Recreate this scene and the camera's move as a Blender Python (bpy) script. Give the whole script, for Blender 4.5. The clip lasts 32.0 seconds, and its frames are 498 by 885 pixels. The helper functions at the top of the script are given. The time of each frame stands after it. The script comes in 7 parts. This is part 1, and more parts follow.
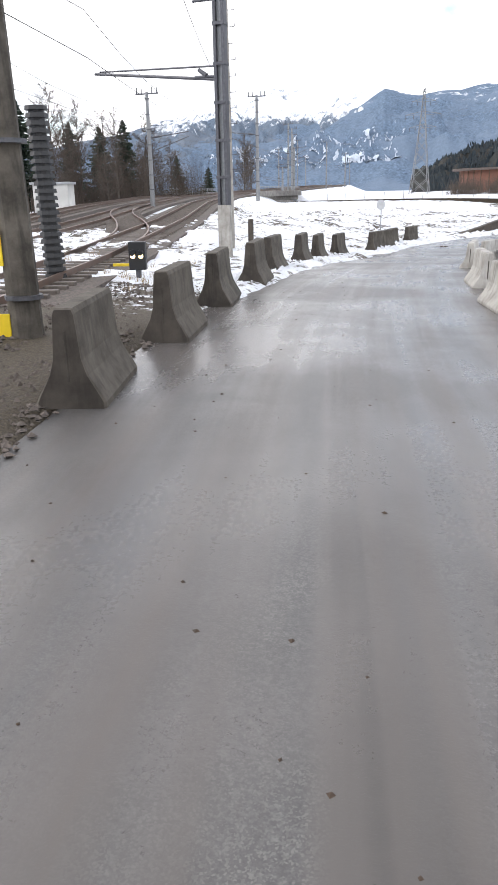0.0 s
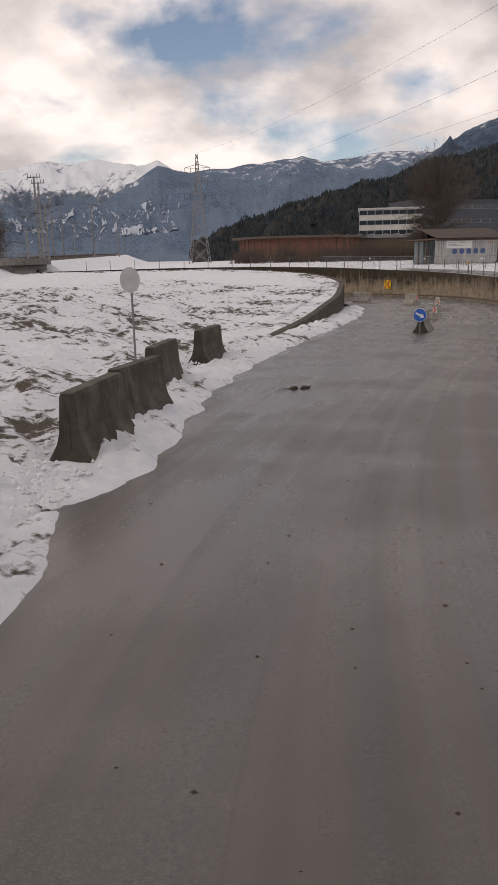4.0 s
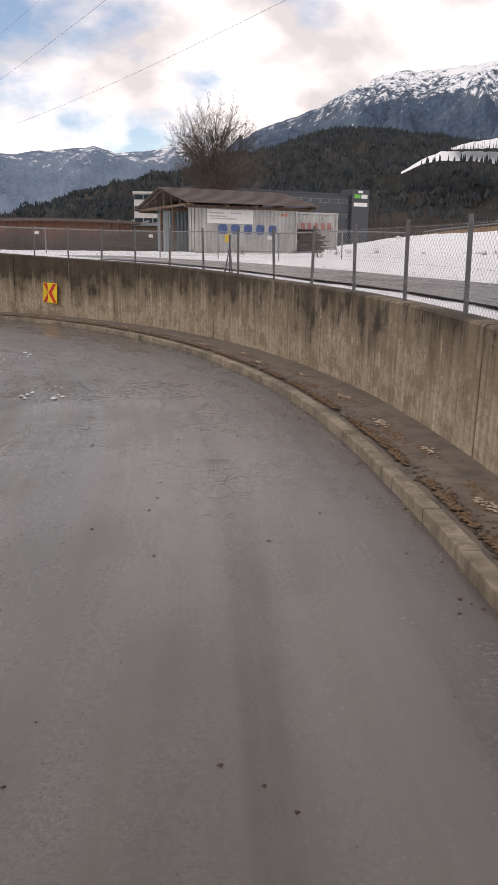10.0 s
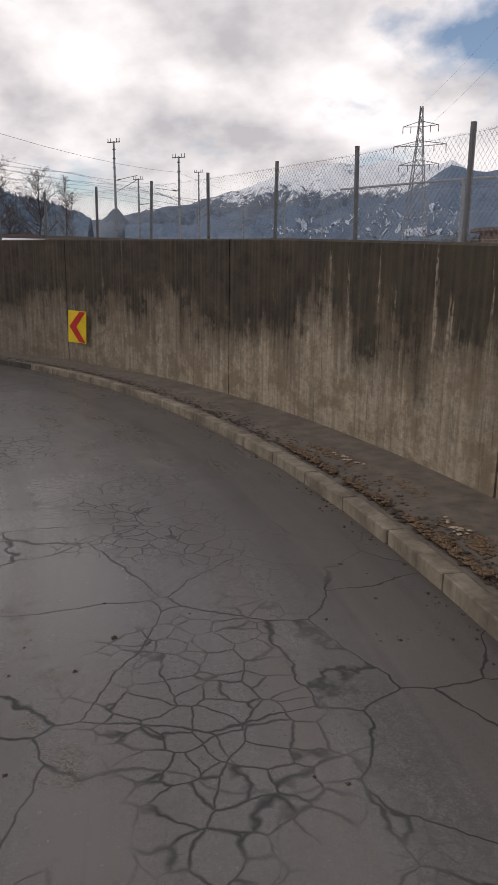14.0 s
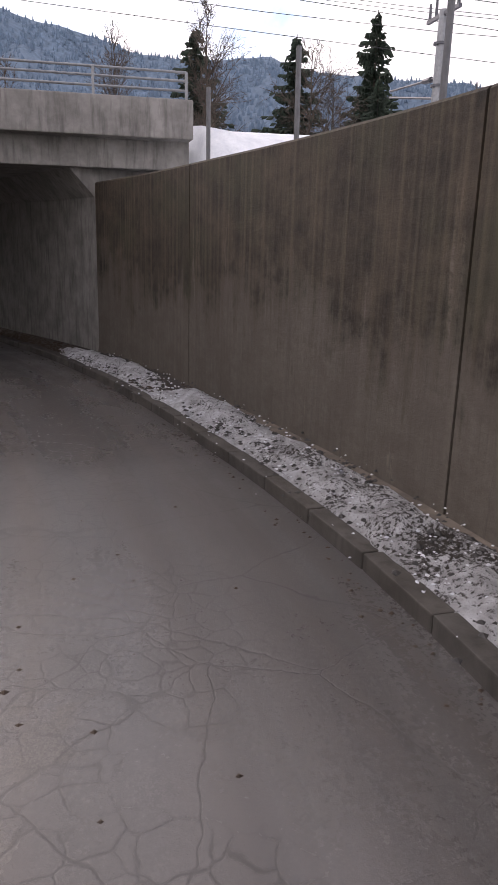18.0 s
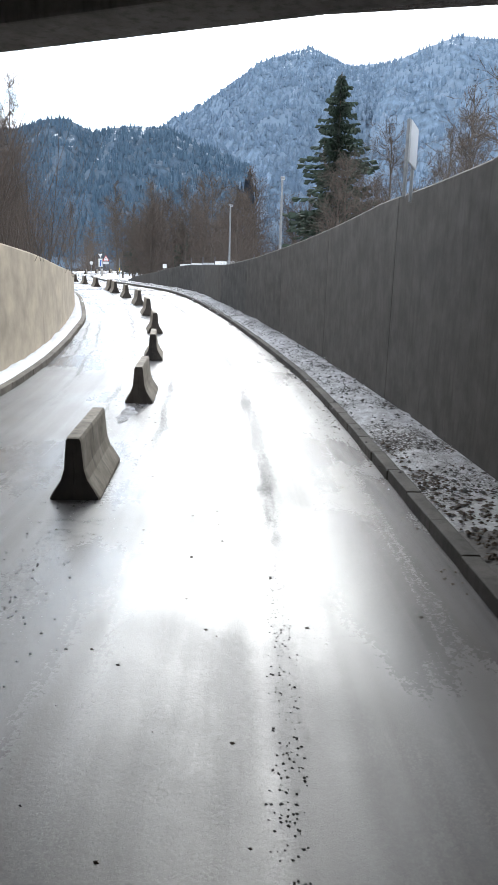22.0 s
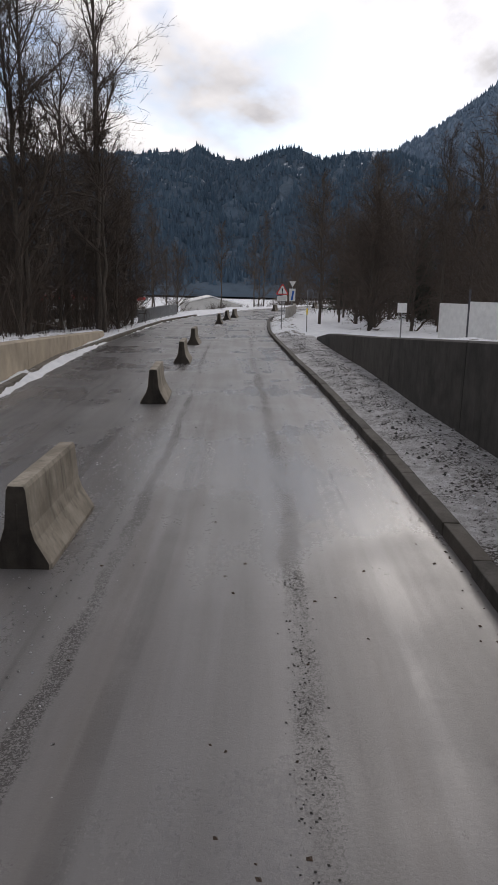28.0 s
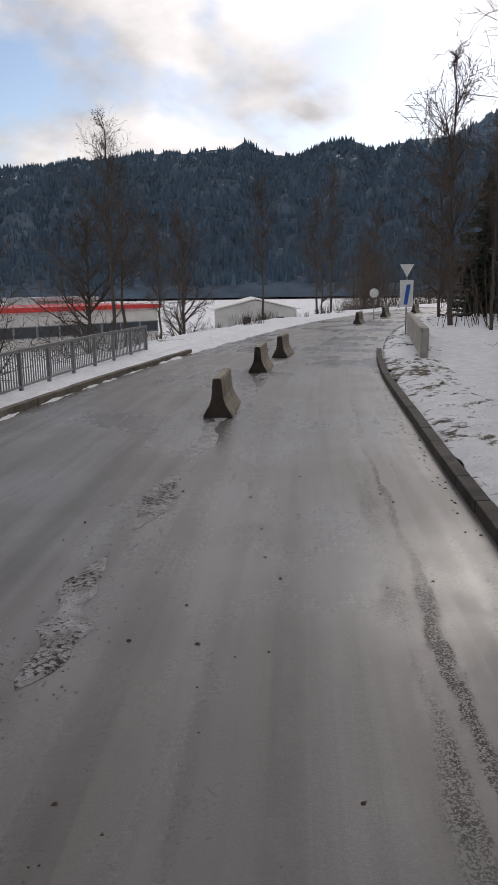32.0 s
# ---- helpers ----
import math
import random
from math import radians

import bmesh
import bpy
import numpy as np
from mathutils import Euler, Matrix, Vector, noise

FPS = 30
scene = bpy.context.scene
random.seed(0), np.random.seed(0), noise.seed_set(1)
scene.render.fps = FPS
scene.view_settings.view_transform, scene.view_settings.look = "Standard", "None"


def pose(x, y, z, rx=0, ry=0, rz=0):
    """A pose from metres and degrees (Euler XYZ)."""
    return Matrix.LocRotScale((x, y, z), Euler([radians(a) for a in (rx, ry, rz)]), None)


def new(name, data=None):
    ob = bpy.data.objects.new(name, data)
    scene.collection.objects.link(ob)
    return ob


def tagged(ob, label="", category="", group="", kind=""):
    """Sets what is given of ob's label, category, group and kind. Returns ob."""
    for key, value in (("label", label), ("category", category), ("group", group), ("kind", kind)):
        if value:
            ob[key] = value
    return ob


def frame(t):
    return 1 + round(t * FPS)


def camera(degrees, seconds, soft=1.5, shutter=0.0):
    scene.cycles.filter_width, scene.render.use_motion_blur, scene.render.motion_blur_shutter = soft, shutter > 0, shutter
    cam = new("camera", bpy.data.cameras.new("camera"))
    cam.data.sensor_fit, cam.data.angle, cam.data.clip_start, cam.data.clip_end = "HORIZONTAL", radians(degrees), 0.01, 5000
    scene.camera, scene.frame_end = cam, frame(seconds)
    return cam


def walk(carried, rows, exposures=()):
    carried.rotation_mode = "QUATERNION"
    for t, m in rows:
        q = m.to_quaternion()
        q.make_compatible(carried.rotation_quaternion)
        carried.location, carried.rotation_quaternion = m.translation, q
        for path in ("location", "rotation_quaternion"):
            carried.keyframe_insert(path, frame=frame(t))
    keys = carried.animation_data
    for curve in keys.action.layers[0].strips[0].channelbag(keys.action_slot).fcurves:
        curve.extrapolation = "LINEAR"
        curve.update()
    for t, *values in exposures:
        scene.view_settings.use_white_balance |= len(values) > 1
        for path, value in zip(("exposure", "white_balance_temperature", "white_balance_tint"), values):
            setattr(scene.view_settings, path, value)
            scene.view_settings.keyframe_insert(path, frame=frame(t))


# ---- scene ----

# the drive: seconds, place, and turn in degrees
cam = camera(37.11, 32.0)
PATH = [
    (0.0, -0.002, -0.000, 2.411, 71.34, 1.08, 20.13),
    (0.5, -0.892, 3.418, 2.451, 76.42, 1.12, 18.85),
    (1.0, -1.823, 6.987, 2.469, 77.84, 0.54, 17.23),
    (1.5, -2.683, 10.703, 2.457, 77.57, -0.04, 15.76),
    (2.0, -3.347, 14.370, 2.457, 76.99, 0.28, 13.80),
    (2.5, -3.836, 18.194, 2.392, 76.91, 0.55, 11.67),
    (3.5, -4.480, 25.200, 2.145, 76.20, 0.80, 6.75),
    (4.5, -4.529, 32.341, 1.833, 75.82, 1.19, 1.02),
    (5.0, -4.164, 36.134, 1.715, 75.34, 0.45, -2.62),
    (5.5, -3.505, 39.898, 1.588, 75.42, 0.52, -6.31),
    (6.0, -2.591, 43.628, 1.486, 75.03, 0.12, -9.59),
    (6.5, -1.510, 47.305, 1.412, 75.30, 0.74, -12.50),
    (7.0, -0.374, 50.983, 1.346, 75.52, -0.00, -14.31),
    (7.5, 0.848, 54.697, 1.285, 76.04, -0.70, -15.77),
    (8.0, 2.080, 58.382, 1.188, 75.14, 0.52, -16.17),
    (8.5, 3.205, 61.998, 1.086, 75.52, 0.90, -15.23),
    (9.0, 4.224, 65.530, 0.969, 75.37, 0.68, -14.01),
    (9.5, 5.030, 69.071, 0.897, 75.75, -0.01, -12.44),
    (10.0, 5.711, 72.640, 0.855, 75.60, -0.54, -10.95),
    (10.5, 6.308, 76.188, 0.818, 75.70, -1.12, -9.08),
    (11.0, 6.701, 79.669, 0.765, 75.68, -1.14, -6.50),
    (11.5, 6.903, 83.060, 0.720, 75.79, -0.78, -2.65),
    (12.0, 6.708, 86.397, 0.661, 76.15, -1.36, 2.35),
    (12.5, 6.250, 89.655, 0.596, 76.04, -0.72, 7.85),
    (13.0, 5.400, 92.802, 0.530, 76.48, -0.52, 13.50),
    (13.5, 4.292, 95.835, 0.479, 75.99, 0.01, 19.43),
    (14.0, 2.838, 98.713, 0.489, 76.34, -0.42, 25.22),
    (14.5, 1.058, 101.556, 0.448, 76.24, -0.07, 31.04),
    (15.0, -1.061, 104.228, 0.374, 76.34, -0.13, 37.21),
    (15.5, -3.440, 106.583, 0.277, 75.92, -0.14, 43.49),
    (16.5, -8.869, 110.243, 0.139, 75.96, -0.25, 57.89),
    (17.5, -14.825, 112.412, -0.001, 74.92, -1.07, 70.29),
    (18.0, -17.901, 112.910, -0.058, 74.44, -1.28, 76.58),
    (18.5, -20.994, 113.071, -0.125, 74.16, 0.14, 83.45),
    (19.0, -24.078, 113.073, -0.211, 74.95, -1.02, 90.33),
    (19.5, -27.177, 112.693, -0.262, 75.35, -0.67, 97.05),
    (20.0, -30.255, 111.983, -0.308, 75.13, -1.21, 102.77),
    (20.5, -33.340, 111.147, -0.435, 75.68, -0.58, 106.94),
    (21.0, -36.351, 110.099, -0.621, 75.42, -1.52, 110.33),
    (21.5, -39.242, 109.010, -0.756, 75.98, -1.78, 112.72),
    (22.0, -42.170, 107.849, -0.895, 76.62, -1.54, 114.74),
    (22.5, -45.026, 106.558, -1.014, 76.56, -1.04, 116.21),
    (23.0, -47.845, 105.210, -1.135, 76.83, -1.47, 117.41),
    (23.5, -50.714, 103.824, -1.231, 77.42, -1.20, 118.67),
    (24.0, -53.674, 102.339, -1.311, 78.04, -1.06, 119.93),
    (24.5, -56.722, 100.674, -1.340, 78.02, -0.42, 121.17),
    (25.0, -59.836, 98.859, -1.366, 78.45, -1.45, 122.34),
    (25.5, -63.022, 96.854, -1.282, 78.71, -0.90, 123.87),
    (26.5, -69.762, 92.301, -0.878, 78.91, -0.64, 126.18),
    (27.5, -76.948, 86.866, -0.482, 78.26, -1.84, 129.65),
    (28.0, -80.625, 83.939, -0.434, 78.24, -1.23, 131.43),
    (28.5, -84.262, 80.848, -0.433, 78.37, -1.32, 133.15),
    (29.0, -87.878, 77.672, -0.468, 78.22, -1.08, 134.42),
    (29.5, -91.467, 74.398, -0.509, 78.23, -0.91, 135.39),
    (30.0, -95.019, 71.052, -0.560, 78.21, -0.64, 136.03),
    (30.5, -98.573, 67.705, -0.592, 77.97, -1.17, 135.88),
    (31.0, -102.106, 64.427, -0.599, 78.24, -0.65, 135.75),
    (31.5, -105.596, 61.180, -0.638, 78.20, -0.10, 135.51),
    (32.0, -109.148, 58.030, -0.647, 78.23, 0.85, 135.40),
]
# exposure in stops, white balance in kelvin and tint
EXPOSURES = [(0.0, 0.9, 6300, 12), (0.5, 0.65, 6500, 16), (1.0, 0.35, 6800, 18), (2.0, -0.25, 7000, 18), (4.5, -0.45, 7200, 19), (7.0, 0.0, 7150, 19), (11.0, 0.15, 7000, 19), (13.0, -0.25, 6900, 18), (15.5, -0.4, 6300, 14), (17.5, 0.35, 6500, 20), (18.0, 0.6, 6600, 22), (18.5, 1.7, 6600, 23), (19.0, 2.7, 6600, 22), (19.5, 2.7, 6500, 16), (20.5, 2.3, 6400, 13), (22.0, 1.5, 6000, 8), (23.0, 0.8, 6200, 12), (24.0, 0.2, 6500, 16), (25.5, -0.1, 6500, 15), (27.5, -0.35, 6500, 14), (30.0, -0.4, 6700, 16), (32.0, -0.4, 6600, 14)]

walk(cam, [(t, pose(x, y, z, a, b, c)) for t, x, y, z, a, b, c in PATH], EXPOSURES)

# ---- light ----
SUN_AZ, SUN_EL = 115.0, 27.0
sun_dir = Vector((-math.sin(radians(SUN_AZ)) * math.cos(radians(SUN_EL)), math.cos(radians(SUN_AZ)) * math.cos(radians(SUN_EL)), math.sin(radians(SUN_EL))))
sun = new("sun", bpy.data.lights.new("sun", "SUN"))
sun.data.energy, sun.data.angle, sun.data.color = 0.6, radians(18.0), (1.0, 0.95, 0.87)
sun.rotation_euler = (-sun_dir).to_track_quat("-Z", "Y").to_euler()
sun.location = sun_dir * 300

world = bpy.data.worlds.new("world")
scene.world = world
world.use_nodes = True
wn, wl = world.node_tree.nodes, world.node_tree.links
wn.clear()


def wnode(kind, **values):
    nd = wn.new(kind)
    for key, value in values.items():
        if key in nd.inputs:
            nd.inputs[key].default_value = value
    return nd


sky = wnode("ShaderNodeTexSky")
sky.sky_type, sky.sun_disc = "NISHITA", False
sky.sun_elevation, sky.sun_rotation = radians(SUN_EL), radians(-SUN_AZ)
sky.altitude, sky.air_density, sky.dust_density = 500, 1.0, 0.6
geo_in = wnode("ShaderNodeTexCoord")
# clouds lie on a flat layer overhead: the direction is divided by its height
sep = wnode("ShaderNodeSeparateXYZ")
wl.new(geo_in.outputs["Generated"], sep.inputs[0])
lift = wnode("ShaderNodeMath")
lift.operation = "ADD"
lift.inputs[1].default_value = 0.55
wl.new(sep.outputs["Z"], lift.inputs[0])
flat = wnode("ShaderNodeVectorMath")
flat.operation = "DIVIDE"
join = wnode("ShaderNodeCombineXYZ")
for axis in "XYZ":
    wl.new(lift.outputs[0], join.inputs[axis])
wl.new(geo_in.outputs["Generated"], flat.inputs[0])
wl.new(join.outputs[0], flat.inputs[1])
puff = wnode("ShaderNodeTexNoise", Scale=2.6, Detail=9.0, Roughness=0.54, Distortion=0.15)
wl.new(flat.outputs[0], puff.inputs["Vector"])
cover = wnode("ShaderNodeMapRange")
for key, value in (("From Min", 0.375), ("From Max", 0.49), ("To Min", 0.0), ("To Max", 1.0)):
    cover.inputs[key].default_value = value
wl.new(puff.outputs["Fac"], cover.inputs["Value"])
body_noise = wnode("ShaderNodeTexNoise", Scale=4.4, Detail=7.0, Roughness=0.5)
wl.new(flat.outputs[0], body_noise.inputs["Vector"])
tone = wnode("ShaderNodeValToRGB")
tone.color_ramp.elements[0].position, tone.color_ramp.elements[0].color = 0.36, (7.8, 7.8, 8.0, 1)
tone.color_ramp.elements[1].position, tone.color_ramp.elements[1].color = 0.62, (15.5, 15.3, 15.0, 1)
wl.new(body_noise.outputs["Fac"], tone.inputs["Fac"])
blend = wnode("ShaderNodeMix")
blend.data_type = "RGBA"
wl.new(cover.outputs[0], blend.inputs["Factor"])
bright = wnode("ShaderNodeVectorMath")
bright.operation = "SCALE"
bright.inputs["Scale"].default_value = 1.7
wl.new(sky.outputs[0], bright.inputs[0])
wl.new(bright.outputs[0], blend.inputs[6])
wl.new(tone.outputs[0], blend.inputs[7])
back = wnode("ShaderNodeBackground", Strength=0.09)
wl.new(blend.outputs[2], back.inputs["Color"])
wout = wnode("ShaderNodeOutputWorld")
wl.new(back.outputs[0], wout.inputs["Surface"])


# ---- materials ----
class Mat:
    """A node material in the making."""

    def __init__(self, name, rough=0.8, metal=0.0, spec=0.5):
        self.m = bpy.data.materials.new(name)
        self.m.use_nodes = True
        self.n, self.l = self.m.node_tree.nodes, self.m.node_tree.links
        self.b = self.n["Principled BSDF"]
        self.b.inputs["Roughness"].default_value = rough
        self.b.inputs["Metallic"].default_value = metal
        self.b.inputs["Specular IOR Level"].default_value = spec
        self.where = None

    def node(self, kind, **values):
        nd = self.n.new(kind)
        for key, value in values.items():
            nd.inputs[key].default_value = value
        return nd

    def at(self, how="world", scale=(1, 1, 1)):
        if how == "world":
            src = self.node("ShaderNodeNewGeometry").outputs["Position"]
        elif how == "uv":
            src = self.node("ShaderNodeTexCoord").outputs["UV"]
        else:
            src = self.node("ShaderNodeTexCoord").outputs["Object"]
        mp = self.node("ShaderNodeMapping")
        mp.inputs["Scale"].default_value = scale
        self.l.new(src, mp.inputs["Vector"])
        return mp.outputs["Vector"]

    def noise(self, scale, detail=4.0, rough=0.6, how="world", stretch=(1, 1, 1), distortion=0.0):
        nd = self.node("ShaderNodeTexNoise", Scale=scale, Detail=detail, Roughness=rough, Distortion=distortion)
        self.l.new(self.at(how, stretch), nd.inputs["Vector"])
        return nd.outputs["Fac"]

    def span(self, value, a, b, lo=0.0, hi=1.0):
        nd = self.node("ShaderNodeMapRange")
        for key, v in (("From Min", a), ("From Max", b), ("To Min", lo), ("To Max", hi)):
            nd.inputs[key].default_value = v
        self.l.new(value, nd.inputs["Value"])
        return nd.outputs[0]

    def math(self, op, a, b):
        nd = self.node("ShaderNodeMath")
        nd.operation = op
        for k, v in enumerate((a, b)):
            if isinstance(v, (int, float)):
                nd.inputs[k].default_value = v
            else:
                self.l.new(v, nd.inputs[k])
        return nd.outputs[0]

    def ramp(self, value, *stops):
        nd = self.node("ShaderNodeValToRGB")
        el = nd.color_ramp.elements
        while len(el) < len(stops):
            el.new(0.5)
        for e, (p, c) in zip(el, stops):
            e.position, e.color = p, (*c, 1)
        self.l.new(value, nd.inputs["Fac"])
        return nd.outputs["Color"]

    def mix(self, fac, a, b):
        nd = self.node("ShaderNodeMix")
        nd.data_type = "RGBA"
        for k, v in ((0, fac), (6, a), (7, b)):
            if isinstance(v, (int, float)):
                nd.inputs[k].default_value = v
            elif isinstance(v, tuple):
                nd.inputs[k].default_value = (*v, 1)
            else:
                self.l.new(v, nd.inputs[k])
        return nd.outputs[2]

    def out(self, color=None, rough=None, bump=None, depth=0.01, strength=0.5):
        for key, v in (("Base Color", color), ("Roughness", rough)):
            if isinstance(v, tuple):
                self.b.inputs[key].default_value = (*v, 1)
            elif isinstance(v, (int, float)):
                self.b.inputs[key].default_value = v
            elif v is not None:
                self.l.new(v, self.b.inputs[key])
        if bump is not None:
            nd = self.node("ShaderNodeBump", Strength=strength, Distance=depth)
            self.l.new(bump, nd.inputs["Height"])
            self.l.new(nd.outputs[0], self.b.inputs["Normal"])
        return self.m

    def rnd(self):
        return self.node("ShaderNodeObjectInfo").outputs["Random"]

    def island(self):
        return self.node("ShaderNodeNewGeometry").outputs["Random Per Island"]


def plain(name, color, rough=0.6, metal=0.0, vary=0.25, scale=6.0, bump=0.0):
    m = Mat(name, rough, metal)
    g = m.noise(scale, 5.0)
    c = m.ramp(g, (0.3, tuple(v * (1 - vary) for v in color)), (0.7, tuple(min(1, v * (1 + vary)) for v in color)))
    return m.out(c, m.span(g, 0.3, 0.7, max(0.05, rough - 0.1), min(1, rough + 0.1)), g if bump else None, bump or 0.01)


def make_asphalt():
    """Worn wet asphalt: stone chips, mud, ruts along the lane, crazed and cracked stretches, sky glare painted grey
    past the bridge.
    """
    m = Mat("wet_asphalt", 0.4)
    fine = m.noise(120.0, 3.0, 0.7)
    grain = m.noise(26.0, 5.0, 0.75)
    big = m.noise(0.28, 5.0, 0.55)
    mid = m.noise(1.6, 6.0, 0.65)
    lanes = m.noise(1.0, 4.0, 0.55, "uv", (0.05, 1.7, 1))
    streak = m.noise(1.0, 6.0, 0.6, "uv", (0.10, 2.6, 1))
    chip = m.node("ShaderNodeTexVoronoi", Scale=110.0)
    m.l.new(m.at(), chip.inputs["Vector"])
    stone = m.node("ShaderNodeSeparateXYZ")
    m.l.new(chip.outputs["Color"], stone.inputs[0])
    stone = stone.outputs["X"]
    place = m.node("ShaderNodeSeparateXYZ")
    m.l.new(m.at("uv"), place.inputs[0])
    along, across = place.outputs["X"], place.outputs["Y"]
    base = m.ramp(grain, (0.25, (0.030, 0.028, 0.027)), (0.5, (0.060, 0.056, 0.053)), (0.75, (0.118, 0.111, 0.105)))
    # bare chips where the binder has worn off
    bare = m.math("MULTIPLY", m.span(stone, 0.55, 0.95), m.span(mid, 0.40, 0.66, 0.15, 0.6))
    base = m.mix(bare, base, (0.18, 0.169, 0.155))
    mud = m.mix(m.span(lanes, 0.42, 0.62), base, (0.084, 0.070, 0.060))
    dusty = m.mix(m.span(big, 0.45, 0.65, 0, 0.55), mud, (0.118, 0.104, 0.095))
    wet = m.math("ADD", m.math("MULTIPLY", m.span(big, 0.38, 0.6), 0.65), m.math("MULTIPLY", m.span(streak, 0.35, 0.65), 0.35))
    # cracks: long ones and a fine crazing
    nn = m.node("ShaderNodeTexNoise", Scale=2.0, Detail=4.0)
    m.l.new(m.at(), nn.inputs["Vector"])
    warp = m.node("ShaderNodeMix")
    warp.data_type = "VECTOR"
    warp.inputs[0].default_value = 0.2
    m.l.new(m.at(), warp.inputs[4])
    m.l.new(nn.outputs["Color"], warp.inputs[5])
    edges = []
    for scale in (1.1, 6.0):
        vor = m.node("ShaderNodeTexVoronoi", Scale=scale)
        vor.feature = "DISTANCE_TO_EDGE"
        m.l.new(warp.outputs[1], vor.inputs["Vector"])
        edges.append(vor.outputs["Distance"])
    worn = m.math("MULTIPLY", m.span(along, 78, 88), m.span(along, 140, 118))
    lane = m.math("MULTIPLY", m.span(across, -1.3, -0.4), m.span(across, 4.6, 3.2))
    thick = m.span(mid, 0.35, 0.65, 0.004, 0.013)
    long_crack = m.math("MULTIPLY", m.span(m.math("DIVIDE", edges[0], thick), 0.25, 1.0, 1.0, 0.0), m.math("MULTIPLY", worn, m.span(m.noise(0.22, 4.0, 0.6), 0.44, 0.54)))
    crazed = m.span(m.noise(0.42, 5.0, 0.6), 0.47, 0.55)
    crazing = m.math("MULTIPLY", m.span(edges[1], 0.008, 0.05, 1.0, 0.0), m.math("MULTIPLY", m.math("MULTIPLY", worn, lane), crazed))
    line = m.math("MAXIMUM", long_crack, crazing)
    # potholes with crumbled, gritty ground
    hole = m.math("MULTIPLY", m.math("MULTIPLY", worn, lane), m.span(m.noise(0.75, 6.0, 0.7), 0.60, 0.64))
    dusty = m.mix(m.math("MULTIPLY", hole, 0.8), dusty, m.mix(m.span(stone, 0.2, 0.9), (0.045, 0.036, 0.028), (0.19, 0.165, 0.135)))
    # pale grey mixed in past the bridge for the sky's sheen on wet asphalt
    sky_glare = m.math("MULTIPLY", m.span(along, 142, 160, 0.2, 1.0), m.span(streak, 0.3, 0.6, 0.35, 1.0))
    dusty = m.mix(m.math("MULTIPLY", sky_glare, 0.75), dusty, (0.17, 0.165, 0.167))
    rut = m.noise(1.0, 4.0, 0.55, "uv", (0.02, 1.1, 1))
    dusty = m.mix(m.span(rut, 0.52, 0.66, 0, 0.4), dusty, (0.042, 0.037, 0.034))
    # narrow dark wheel marks that wander along the road
    mark = m.node("ShaderNodeTexNoise", Scale=1.0, Detail=3.0, Roughness=0.5, Distortion=0.4)
    m.l.new(m.at("uv", (0.035, 3.0, 1)), mark.inputs["Vector"])
    dusty = m.mix(m.math("MULTIPLY", m.span(mark.outputs["Fac"], 0.60, 0.66), m.span(mid, 0.3, 0.6, 0.1, 0.4)), dusty, (0.030, 0.027, 0.025))
    # lines of wet grit thrown up between and beside the wheels
    off = m.node("ShaderNodeAttribute")
    off.attribute_name = "from_tread"
    wander = m.span(m.noise(1.0, 5.0, 0.65, "uv", (0.55, 1.6, 1)), 0.25, 0.75, -0.11, 0.11)
    crumb = m.math("ADD", m.math("MULTIPLY", grain, 0.6), m.math("MULTIPLY", stone, 0.4))
    gap = m.span(m.noise(1.0, 4.0, 0.6, "uv", (0.16, 0.6, 1)), 0.38, 0.52)
    grit = None
    for where, a, b, wide in ((off.outputs["Fac"], 154, 250, 0.14), (m.math("SUBTRACT", across, 1.2), 158, 236, 0.09), (m.math("SUBTRACT", across, 2.3), 160, 212, 0.09), (m.math("SUBTRACT", across, 3.5), 160, 224, 0.07), (m.math("SUBTRACT", across, 3.95), 160, 208, 0.06), (m.math("SUBTRACT", across, -0.95), 228, 256, 0.06)):
        dist = m.math("ABSOLUTE", m.math("ADD", where, wander), 0.0)
        band = m.math("MULTIPLY", m.span(dist, wide * 0.45, wide, 1.0, 0.0), m.math("MULTIPLY", m.span(along, a, a + 6), m.span(along, b, b - 8)))
        band = m.math("MULTIPLY", band, gap)
        grit = band if grit is None else m.math("MAXIMUM", grit, band)
    grit = m.math("MULTIPLY", grit, m.span(m.math("ADD", crumb, m.math("MULTIPLY", grit, 0.2)), 0.57, 0.76))
    dusty = m.mix(m.math("MULTIPLY", grit, 0.9), dusty, (0.036, 0.033, 0.031))
    color = m.mix(m.math("MULTIPLY", line, 0.92), dusty, (0.010, 0.009, 0.008))
    rough = m.math("ADD", m.span(wet, 0.2, 0.8, 0.44, 0.22), m.span(grain, 0.3, 0.7, -0.05, 0.06))
    rough = m.math("ADD", rough, m.math("MULTIPLY", m.math("MAXIMUM", m.math("MAXIMUM", line, hole), grit), 0.3))
    relief = m.math("ADD", m.math("MULTIPLY", fine, 0.12), m.math("ADD", m.math("MULTIPLY", grain, 0.45), m.math("MULTIPLY", stone, 0.22)))
    relief = m.math("SUBTRACT", relief, m.math("ADD", m.math("MULTIPLY", line, 0.6), m.math("MULTIPLY", hole, 0.4)))
    return m.out(color, rough, relief, 0.008, 0.34)


